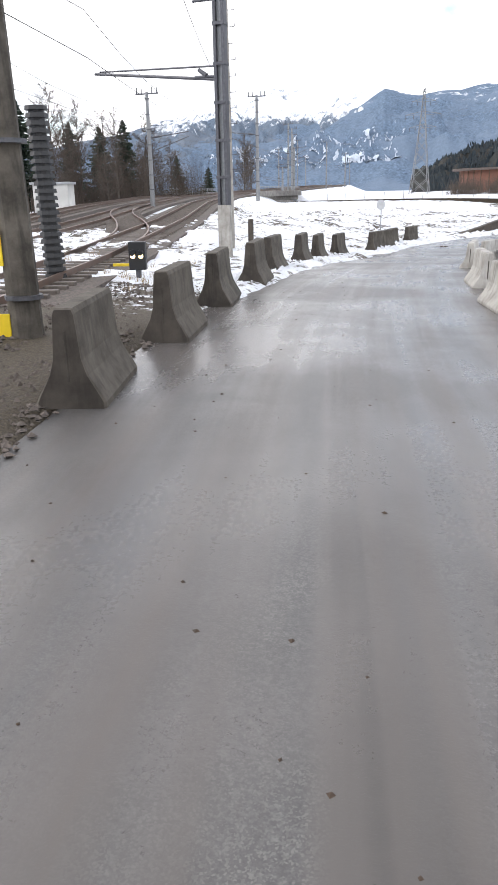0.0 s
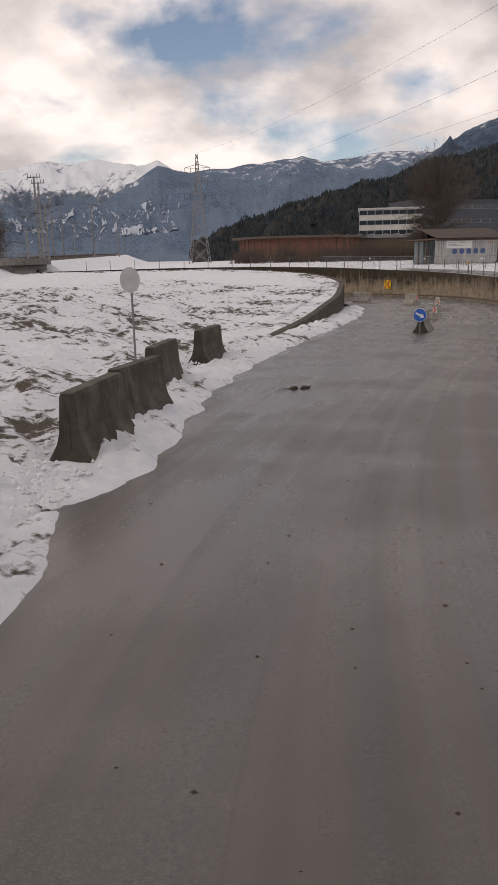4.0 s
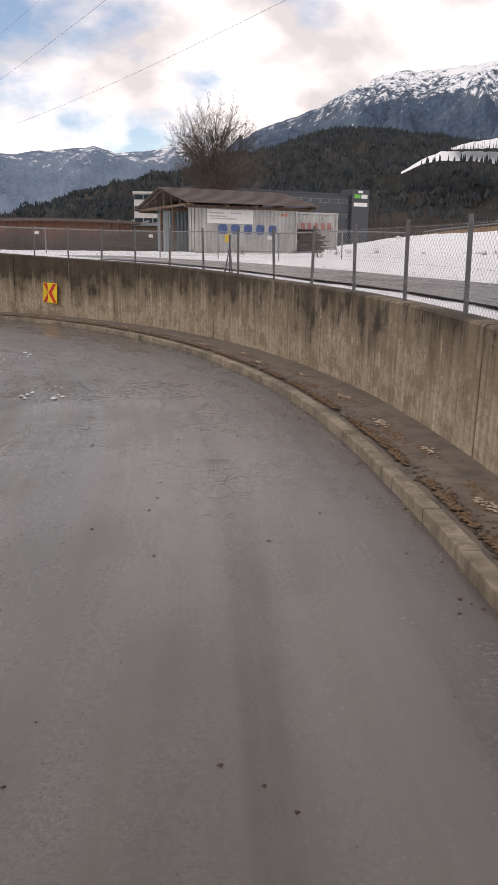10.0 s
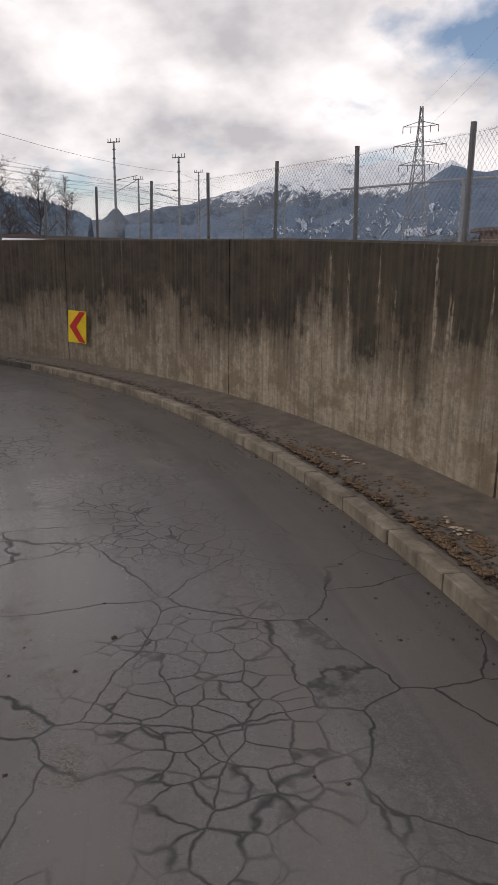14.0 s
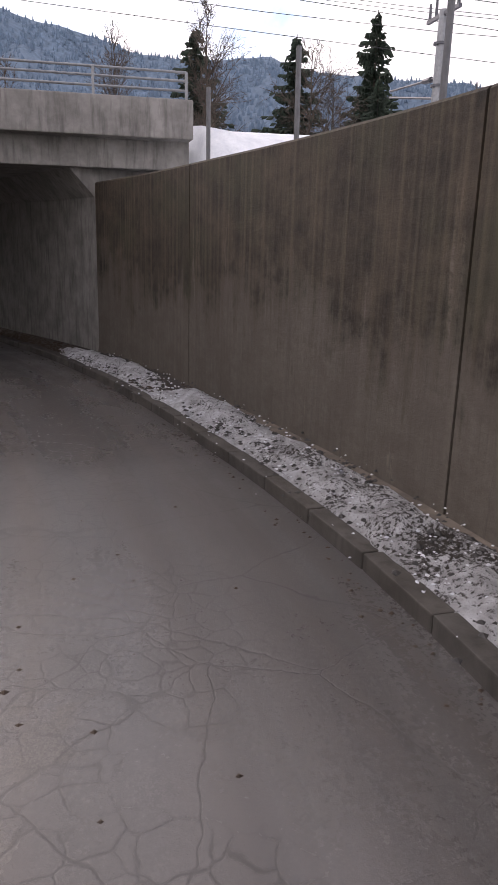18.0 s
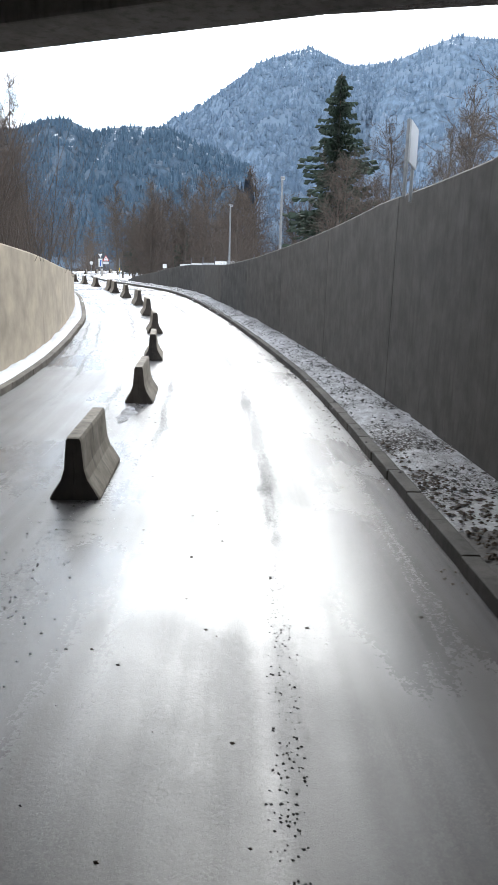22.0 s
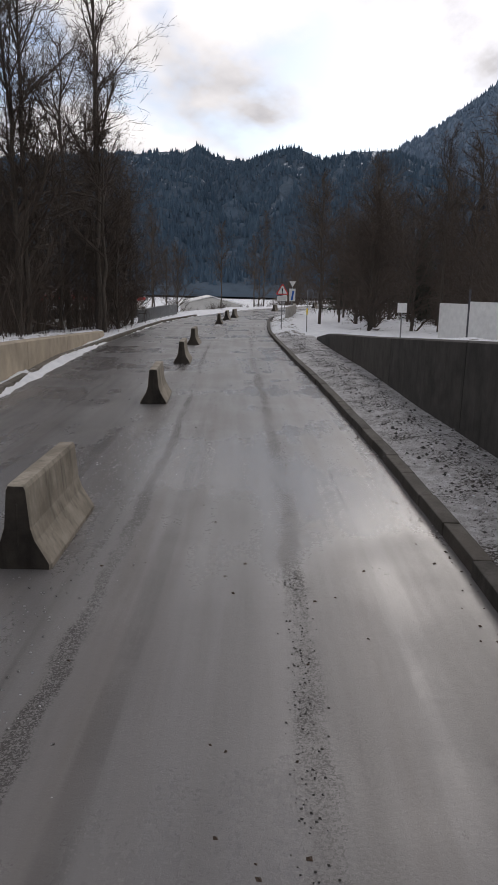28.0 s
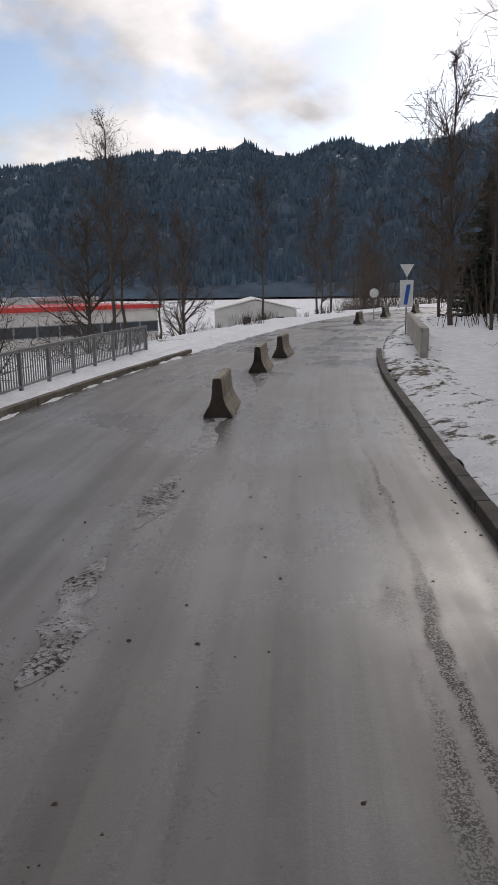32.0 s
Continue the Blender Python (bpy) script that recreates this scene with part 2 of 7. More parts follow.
def make_concrete(name, PALE_LO, PALE_HI):
    """Board-marked wall: soaked and mossy from the top down in ragged runs, pale and flaking below."""
    m = Mat(name, 0.85, spec=0.3)
    uv = m.node("ShaderNodeSeparateXYZ")
    m.l.new(m.at("uv"), uv.inputs[0])
    along, down = uv.outputs["X"], uv.outputs["Y"]
    board = m.noise(1.0, 2.0, 0.5, "uv", (11.0, 0.12, 1))
    drip = m.noise(1.0, 6.0, 0.65, "uv", (4.5, 0.35, 1))
    thin = m.noise(1.0, 5.0, 0.7, "uv", (17.0, 0.7, 1))
    blot = m.noise(0.5, 6.0, 0.6)
    patch = m.noise(1.7, 7.0, 0.7, "world", (1, 1, 1.3))
    flake = m.noise(9.0, 6.0, 0.75, "world", (1, 1, 1.6))
    grain = m.noise(45.0, 4.0, 0.7)
    edge = m.math("ADD", down, m.math("MULTIPLY", m.span(drip, 0.3, 0.7, -1, 1), 0.45))
    edge = m.math("ADD", edge, m.math("MULTIPLY", m.span(blot, 0.3, 0.7, -1, 1), 0.55))
    edge = m.math("ADD", edge, m.math("MULTIPLY", m.span(patch, 0.3, 0.7, -1, 1), 0.42))
    edge = m.math("ADD", edge, m.math("MULTIPLY", m.span(thin, 0.3, 0.7, -1, 1), 0.22))
    edge = m.math("SUBTRACT", edge, m.span(along, 84, 128, 0.0, 1.75))
    pale = m.mix(m.span(flake, 0.35, 0.65), PALE_LO, PALE_HI)
    pale = m.mix(m.span(board, 0.40, 0.64, 0.0, 0.45), pale, tuple(v * 0.5 for v in PALE_LO))
    pale = m.mix(m.math("MULTIPLY", m.span(patch, 0.47, 0.58), 0.7), pale, (0.17, 0.125, 0.082))
    pale = m.mix(m.math("MULTIPLY", m.span(thin, 0.56, 0.66), 0.55), pale, (0.075, 0.058, 0.042))
    pale = m.mix(m.span(along, 114, 128, 0.0, 0.85), pale, (0.078, 0.068, 0.060))
    dirty = m.mix(m.span(patch, 0.35, 0.68), (0.020, 0.016, 0.012), (0.072, 0.055, 0.038))
    dirty = m.mix(m.span(m.noise(0.9, 4.0), 0.5, 0.65, 0, 0.5), dirty, (0.046, 0.046, 0.026))
    dirty = m.mix(m.math("MULTIPLY", m.span(board, 0.45, 0.65), 0.4), dirty, (0.11, 0.086, 0.06))
    c = m.mix(m.span(edge, -0.15, 0.75, 0.97, 0.06), pale, dirty)
    # lime runs and bare flakes
    run = m.math("MULTIPLY", m.span(drip, 0.62, 0.66), m.span(flake, 0.42, 0.52))
    c = m.mix(m.math("MULTIPLY", run, m.span(along, 104, 122, 0.6, 0.08)), c, tuple(min(0.7, v * 1.15) for v in PALE_HI))
    relief = m.math("ADD", m.math("ADD", m.math("MULTIPLY", grain, 0.6), flake), m.math("MULTIPLY", board, 0.9))
    return m.out(c, 0.85, relief, 0.012, 0.6)


def make_barrier(name, lo, hi):
    m = Mat(name, 0.8, spec=0.3)
    blot = m.noise(2.2, 6.0, 0.65)
    drip = m.noise(1.0, 5.0, 0.6, "world", (9, 9, 1.2))
    grain = m.noise(60.0, 3.0, 0.7)
    c = m.mix(m.span(blot, 0.35, 0.65), lo, hi)
    c = m.mix(m.math("MULTIPLY", m.span(drip, 0.5, 0.7), 0.55), c, tuple(v * 0.35 for v in lo))
    c = m.mix(m.math("MULTIPLY", m.rnd(), 0.25), c, (0.12, 0.1, 0.08))
    return m.out(c, 0.8, m.math("ADD", grain, blot), 0.006, 0.5)


def make_snow(name="snow", dirt=0.0):
    m = Mat(name, 0.65, spec=0.25)
    big = m.noise(0.35, 6.0, 0.6)
    mid = m.noise(3.0, 6.0, 0.65)
    fine = m.noise(30.0, 4.0, 0.7)
    c = m.ramp(mid, (0.3, (0.66, 0.68, 0.72)), (0.7, (0.86, 0.87, 0.89)))
    soil = m.ramp(fine, (0.3, (0.03, 0.025, 0.018)), (0.7, (0.13, 0.105, 0.075)))
    patch = m.math("ADD", m.math("MULTIPLY", big, 0.45), m.math("MULTIPLY", mid, 0.55))
    at = m.node("ShaderNodeAttribute")
    at.attribute_name = "bare"
    patch = m.math("ADD", patch, at.outputs["Fac"])
    bare = m.span(patch, 0.66 - dirt, 0.72 - dirt)
    c = m.mix(bare, c, soil)
    return m.out(c, 0.7, m.math("ADD", mid, m.math("MULTIPLY", fine, 0.4)), 0.09, 0.8)


def make_grit_snow():
    """Old trodden snow, grey with grit."""
    m = Mat("gritty_snow", 0.7, spec=0.25)
    mid, fine, big = m.noise(6.0, 6.0, 0.7), m.noise(24.0, 5.0, 0.75), m.noise(0.8, 5.0, 0.6)
    c = m.mix(m.span(mid, 0.35, 0.65), (0.34, 0.33, 0.33), (0.74, 0.74, 0.76))
    dirt = m.math("ADD", m.math("MULTIPLY", fine, 0.6), m.math("MULTIPLY", big, 0.4))
    c = m.mix(m.span(dirt, 0.51, 0.57), c, (0.05, 0.042, 0.035))
    return m.out(c, 0.7, m.math("ADD", mid, m.math("MULTIPLY", fine, 0.6)), 0.12, 0.9)


ASPHALT = make_asphalt()
WALL = make_concrete("stained_wall_concrete", (0.28, 0.228, 0.16), (0.46, 0.39, 0.295))
# right wall past the bridge: backlit shade is part of this dark grey
SHADED_GREY_WALL = make_barrier("shaded_grey_concrete", (0.030, 0.029, 0.028), (0.075, 0.071, 0.066))
BRIDGE_GREY = make_barrier("bridge_concrete", (0.17, 0.16, 0.147), (0.29, 0.275, 0.255))
# barrier ends: mud stains, with the backlit ends' shade put into the colour
END_MUD_SHADE = make_barrier("muddy_shaded_end_concrete", (0.022, 0.019, 0.016), (0.07, 0.06, 0.05))
# left wall past the bridge: sunlight is put into the warm tan
SUNLIT_TAN_WALL = plain("sunlit_tan_concrete", (0.38, 0.32, 0.24), 0.9, 0, 0.25, 1.3, 0.01)
DARK_BARRIER = make_barrier("weathered_barrier_concrete", (0.045, 0.039, 0.031), (0.125, 0.11, 0.09))
# dark brown concrete of the low left wall
DARK_BROWN_WALL = make_barrier("dark_brown_wall_concrete", (0.032, 0.027, 0.021), (0.105, 0.088, 0.066))
PALE_BARRIER = make_barrier("pale_barrier_concrete", (0.30, 0.28, 0.25), (0.50, 0.48, 0.44))
SNOW, DIRTY_SNOW = make_snow(), make_snow("dirty_snow", 0.14)
GRIT_SNOW = make_grit_snow()
CHURNED = make_snow("churned_snow", 0.15)
TREAD = plain("wet_grit", (0.05, 0.046, 0.043), 0.75, 0, 0.6, 26, 0.05)
GALV = plain("galvanised_steel", (0.24, 0.245, 0.25), 0.5, 0.7, 0.2, 12)
DARK_STEEL = plain("dark_steel", (0.10, 0.10, 0.11), 0.5, 0.6, 0.3, 9)
RAIL = plain("rail_steel", (0.16, 0.11, 0.085), 0.45, 0.5, 0.3, 5)
TIE = plain("sleeper_concrete", (0.13, 0.11, 0.095), 0.9, 0, 0.3, 8)
BALLAST = plain("ballast", (0.10, 0.082, 0.07), 0.95, 0, 0.6, 14, 0.06)
BARK = plain("bark", (0.075, 0.062, 0.05), 0.95, 0, 0.4, 9, 0.01)
TWIG = plain("twigs", (0.075, 0.058, 0.046), 0.95, 0, 0.35, 1.2)
BRUSH = plain("brushwood", (0.072, 0.055, 0.043), 0.95, 0, 0.4, 0.6)
NEEDLE = plain("needles", (0.022, 0.036, 0.022), 0.8, 0, 0.45, 1.5)
MUD = plain("muddy_pavement", (0.12, 0.098, 0.078), 0.8, 0, 0.45, 4, 0.03)
SIGN_BACK = plain("sign_back", (0.42, 0.43, 0.44), 0.45, 0.3, 0.12, 5)
WHITE = plain("white_paint", (0.72, 0.72, 0.70), 0.5, 0, 0.1, 4)
FADED_RED = plain("faded_red_paint", (0.36, 0.17, 0.15), 0.6, 0, 0.3, 5)
FADED_BLUE = plain("faded_blue_paint", (0.06, 0.10, 0.24), 0.6, 0, 0.3, 5)
RED = plain("red_paint", (0.55, 0.035, 0.03), 0.45, 0, 0.12, 4)
YELLOW = plain("yellow_paint", (0.78, 0.56, 0.02), 0.45, 0, 0.1, 4)
BLUE = plain("blue_paint", (0.015, 0.11, 0.46), 0.45, 0, 0.1, 4)
BLACK = plain("black_paint", (0.015, 0.015, 0.016), 0.5, 0, 0.2, 4)
GREEN = plain("green_paint", (0.12, 0.42, 0.06), 0.5, 0, 0.1, 4)
ORANGE = plain("orange_paint", (0.65, 0.16, 0.03), 0.5, 0, 0.15, 4)
GLASS = Mat("window_glass", 0.06).out((0.03, 0.04, 0.05))
ROOF = plain("roof_tiles", (0.10, 0.078, 0.068), 0.85, 0, 0.35, 3, 0.02)
CLADDING = plain("grey_cladding", (0.05, 0.057, 0.07), 0.5, 0.2, 0.15, 0.5)
RENDER_WALL = plain("pale_render", (0.55, 0.54, 0.51), 0.8, 0, 0.12, 0.6)


# ---- the lie of the road ----
ROUTE = [
    (5.03, -18.32, 0.31), (2.22, -8.08, 0.31), (-0.60, 2.17, 0.33), (-3.04, 12.51, 0.36),
    (-4.38, 23.04, 0.14), (-4.45, 33.66, -0.44), (-2.46, 44.08, -0.74), (0.69, 54.23, -0.98),
    (3.90, 64.35, -1.22), (6.08, 74.75, -1.42), (6.80, 85.32, -1.58), (4.38, 95.62, -1.74),
    (-1.32, 104.52, -1.91), (-9.87, 110.72, -2.13), (-20.16, 113.05, -2.36), (-30.67, 111.88, -2.64),
    (-40.71, 108.44, -3.06), (-50.36, 104.00, -3.43), (-59.70, 98.94, -3.49), (-68.59, 93.13, -3.18),
    (-77.09, 86.75, -2.86), (-85.27, 79.97, -2.74), (-93.14, 72.83, -2.78), (-100.88, 65.56, -2.84),
    (-108.73, 58.40, -2.88), (-116.68, 51.35, -2.90), (-124.82, 44.52, -2.90), (-133.43, 38.31, -2.90),
    (-142.49, 32.75, -2.90), (-151.93, 27.88, -2.90), (-161.70, 23.73, -2.90), (-171.76, 20.30, -2.90),
    (-182.04, 17.64, -2.90)]
S_FIRST, S_STEP = -19.0, 340.0 / 32


def _dense():
    pts = [Vector(p) for p in ROUTE]
    pts = [pts[0] * 2 - pts[1]] + pts + [pts[-1] * 2 - pts[-2]]
    out = []
    for i in range(1, len(pts) - 2):
        a, b, c, d = pts[i - 1:i + 3]
        for k in range(22):
            u = k / 22
            out.append(0.5 * (2 * b + (c - a) * u + (2 * a - 5 * b + 4 * c - d) * u * u + (3 * b - a - 3 * c + d) * u ** 3))
    return np.array([tuple(v) for v in out])


LINE = _dense()
SEG = S_FIRST + np.concatenate([[0], np.cumsum(np.hypot(*np.diff(LINE[:, :2], axis=0).T))])
TAN = np.gradient(LINE[:, :2], axis=0)
TAN /= np.linalg.norm(TAN, axis=1)[:, None]


def road(s, l=0.0, dz=0.0):
    """The place at station s, l metres left of the lane's middle, dz above the road."""
    x, y, z = (float(np.interp(s, SEG, LINE[:, k])) for k in range(3))
    tx, ty = float(np.interp(s, SEG, TAN[:, 0])), float(np.interp(s, SEG, TAN[:, 1]))
    return Vector((x - ty * l, y + tx * l, z + dz))


def heading(s):
    """The road's heading at s, in degrees to the left of north."""
    return math.degrees(math.atan2(-float(np.interp(s, SEG, TAN[:, 0])), float(np.interp(s, SEG, TAN[:, 1]))))


def curve(*pairs):
    xs, ys = [p[0] for p in pairs], [p[1] for p in pairs]
    return lambda s: float(np.interp(s, xs, ys))


kerb_r = curve((40, -2.9), (54, -2.1), (60, -1.9), (66, -1.78), (75, -1.9), (85, -1.98), (92, -2.1), (100, -2.2), (124, -2.22), (130, -2.05), (136, -1.78), (142, -1.7), (150, -1.88), (170, -1.95), (180, -1.75), (190, -1.72), (200, -1.88), (227, -1.95), (240, -1.8), (250, -1.95), (320, -2.2))
wall_r = curve((56, -2.1), (63, -2.15), (68, -2.3), (75, -2.65), (85, -3.1), (92, -3.45), (98, -3.6), (105, -3.55), (112, -3.45), (120, -3.2), (127, -3.1), (133, -2.85), (138, -2.65), (150, -2.65), (158, -3.0), (165, -3.05), (175, -2.9), (185, -2.65), (192, -2.65), (203, -3.25), (212, -3.3), (220, -3.6), (240, -3.8))
top_r = curve((56, -0.15), (63, -0.05), (75, 0.04), (85, 0.16), (92, 0.23), (100, 0.46), (105, 0.58), (112, 0.85), (120, 1.02), (128, 1.07), (137, 1.0), (145, 0.95), (159, 0.88), (162, 0.48), (168, 0.42), (175, 0.0), (184, -0.58), (190, -0.86), (203, -0.9), (207, -1.02), (212, -1.3), (219, -1.7), (228, -2.15), (233, -2.6), (320, -2.7))
edge_l = curve((-19, 2.6), (8, 2.3), (20, 2.0), (30, 1.95), (34, 2.2), (38.5, 2.9), (42.6, 3.9), (50, 5.1), (58, 6.1), (67, 6.9), (80, 7.5), (100, 7.0), (125, 5.6), (150, 4.8), (175, 4.45), (183, 4.2), (196, 4.4), (212, 5.2), (222, 5.85), (240, 5.6), (250, 5.5), (258, 4.9), (270, 4.3), (320, 4.2))
wall_l = curve((54, 6.6), (67, 7.8), (81.5, 8.6), (100, 8.0), (125, 6.5), (150, 5.6), (170, 5.3), (175, 5.05), (181, 4.85), (190, 4.65), (197, 4.85), (212, 5.7), (235, 6.4))
top_l = curve((54, -0.9), (60, -0.75), (70, -0.35), (81.5, -0.05), (100, 0.6), (120, 1.0), (145, 1.0), (163, 0.2), (170, -0.45), (175, -0.72), (181, -1.1), (190, -1.45), (197, -1.85), (212, -1.75), (218, -1.95), (235, -2.65), (320, -2.7))


def ob_from(name, verts, faces, mat, parent=None, uvs=None, smooth=False):
    me = bpy.data.meshes.new(name)
    me.from_pydata([tuple(v) for v in verts], [], faces)
    me.materials.append(mat)
    if uvs is not None:
        lay = me.uv_layers.new(name="uv")
        idx = np.empty(len(me.loops), dtype=np.int32)
        me.loops.foreach_get("vertex_index", idx)
        lay.data.foreach_set("uv", np.array(uvs, dtype=np.float32)[idx].ravel())
    if smooth:
        me.polygons.foreach_set("use_smooth", [True] * len(me.polygons))
    ob = new(name, me)
    if parent:
        ob.parent = parent
    return ob


def part(name, bm, material, parent, label=""):
    """Links a bmesh as one mesh object under a thing."""
    me = bpy.data.meshes.new(name)
    bm.to_mesh(me)
    bm.free()
    me.materials.append(material)
    ob = new(name, me)
    ob.parent = parent
    return tagged(ob, label)


def thing(name, at, label, category, group="", turn=0.0, kind=""):
    ob = new(name)
    ob.matrix_basis = pose(*at, 0, 0, turn)
    return tagged(ob, label, category, group, kind)


def box(bm, c, size, turn=0.0, bevel=0.0):
    m = pose(*c, 0, 0, turn) @ Matrix.Diagonal((*size, 1))
    r = bmesh.ops.create_cube(bm, size=1.0, matrix=m)
    if bevel:
        edges = list({e for v in r["verts"] for e in v.link_edges})
        bmesh.ops.bevel(bm, geom=edges, offset=bevel, segments=2, affect="EDGES", profile=0.6)
    return bm


def rod(bm, a, b, r, r2=None, sides=8):
    a, b = Vector(a), Vector(b)
    d = b - a
    m = Matrix.Translation((a + b) / 2) @ d.to_track_quat("Z", "Y").to_matrix().to_4x4()
    bmesh.ops.create_cone(bm, cap_ends=True, segments=sides, radius1=r, radius2=r if r2 is None else r2, depth=d.length, matrix=m)
    return bm


def strip(name, s0, s1, ds, section, mat, parent=None, closed=False, caps=False, smooth=True):
    """A sheet swept along the road; section(s) gives its (left offset, height, v) points, the height absolute."""
    n = max(2, int(round((s1 - s0) / ds)) + 1)
    verts, uvs, faces = [], [], []
    for i in range(n):
        s = s0 + (s1 - s0) * i / (n - 1)
        sec = section(s)
        for l, z, v in sec:
            p = road(s, l)
            verts.append((p.x, p.y, z))
            uvs.append((s, v))
    k = len(verts) // n
    for i in range(n - 1):
        for j in range(k if closed else k - 1):
            a, b = i * k + j, i * k + (j + 1) % k
            faces.append((a, b, b + k, a + k))
    if caps:
        faces += [tuple(range(k))[::-1], tuple(range((n - 1) * k, n * k))]
    return ob_from(name, verts, faces, mat, parent, uvs, smooth)


def road_z(s):
    return float(np.interp(s, SEG, LINE[:, 2]))


# road surface: one sheet from verge to kerb
def road_section(s):
    z, a, b = road_z(s), kerb_r(s) - 0.12, edge_l(s) + 0.35
    return [(a + (b - a) * k / 10, z - 0.0015 * abs(a + (b - a) * k / 10) ** 1.5 * 0.5, a + (b - a) * k / 10) for k in range(11)]


tread = curve((150, -0.1), (160, -0.3), (170, -0.4), (180, -0.3), (190, -0.21), (218, -0.42), (234, -0.68), (262, -0.8))


def build_road():
    ob = strip("road", -19, 318, 1.0, road_section, ASPHALT)
    uv = np.empty(len(ob.data.loops) * 2, dtype=np.float32)
    ob.data.uv_layers[0].data.foreach_get("uv", uv)
    idx = np.empty(len(ob.data.loops), dtype=np.int32)
    ob.data.loops.foreach_get("vertex_index", idx)
    off = np.zeros(len(ob.data.vertices), dtype=np.float32)
    off[idx] = uv[1::2] - np.array([tread(v) for v in uv[0::2]], dtype=np.float32)
    # how far each place lies from the line of grit between the wheels
    ob.data.attributes.new("from_tread", "FLOAT", "POINT").data.foreach_set("value", off)
    return ob


tagged(build_road(), "wet worn grey asphalt road with tyre tracks", "road", kind="structure")

# raised walk between kerb and wall
def walk_section(s):
    z = road_z(s)
    return [(kerb_r(s) - 0.05, z + 0.115, 0), ((kerb_r(s) + wall_r(s)) / 2, z + 0.14, 0.4), (wall_r(s) - 0.1, z + 0.15, 0.8)]


tagged(strip("pavement", 57, 138, 0.8, walk_section, MUD), "muddy narrow pavement behind a kerb", "pavement", kind="structure")
tagged(strip("pavement", 138, 159, 0.8, walk_section, plain("black_mud", (0.045, 0.038, 0.032), 0.75, 0, 0.5, 7, 0.06)), "pavement under black wet mud below the bridge", "pavement", kind="structure")
tagged(strip("pavement", 159, 236, 0.8, walk_section, GRIT_SNOW), "pavement under trodden dirty snow", "pavement", kind="structure")


# ---- terrain ----
TRACKS = [(-1.5, -20, 0.45), (-7, 2, 0.55), (-12.6, 20, 0.75), (-18.5, 38, 1.15), (-26.5, 60, 1.7), (-33.5, 83, 2.15), (-39.0, 104, 2.3), (-43, 125, 2.4), (-50, 180, 3.2), (-62, 260, 4.2), (-90, 380, 5.4)]
_tx, _ty, _tz = (np.array([p[k] for p in TRACKS], dtype=float) for k in range(3))


def track_x(y):
    return np.interp(y, _ty, _tx)


def track_z(y):
    return np.interp(y, _ty, _tz)


def smoothstep(a, b, x):
    u = np.clip((x - a) / (b - a), 0, 1)
    return u * u * (3 - 2 * u)


def nearest(x, y):
    """Station and left offset of many places."""
    d = (LINE[None, ::3, 0] - x[:, None]) ** 2 + (LINE[None, ::3, 1] - y[:, None]) ** 2
    i = d.argmin(axis=1) * 3
    lo, hi = np.maximum(i - 3, 0), np.minimum(i + 3, len(LINE) - 1)
    best, bd = i.copy(), np.full(len(x), 1e18)
    for k in range(-3, 4):
        j = np.clip(i + k, 0, len(LINE) - 1)
        dd = (LINE[j, 0] - x) ** 2 + (LINE[j, 1] - y) ** 2
        best = np.where(dd < bd, j, best)
        bd = np.minimum(dd, bd)
    wx, wy = x - LINE[best, 0], y - LINE[best, 1]
    return SEG[best], TAN[best, 0] * wy - TAN[best, 1] * wx, best


def vec(f):
    return np.vectorize(f)


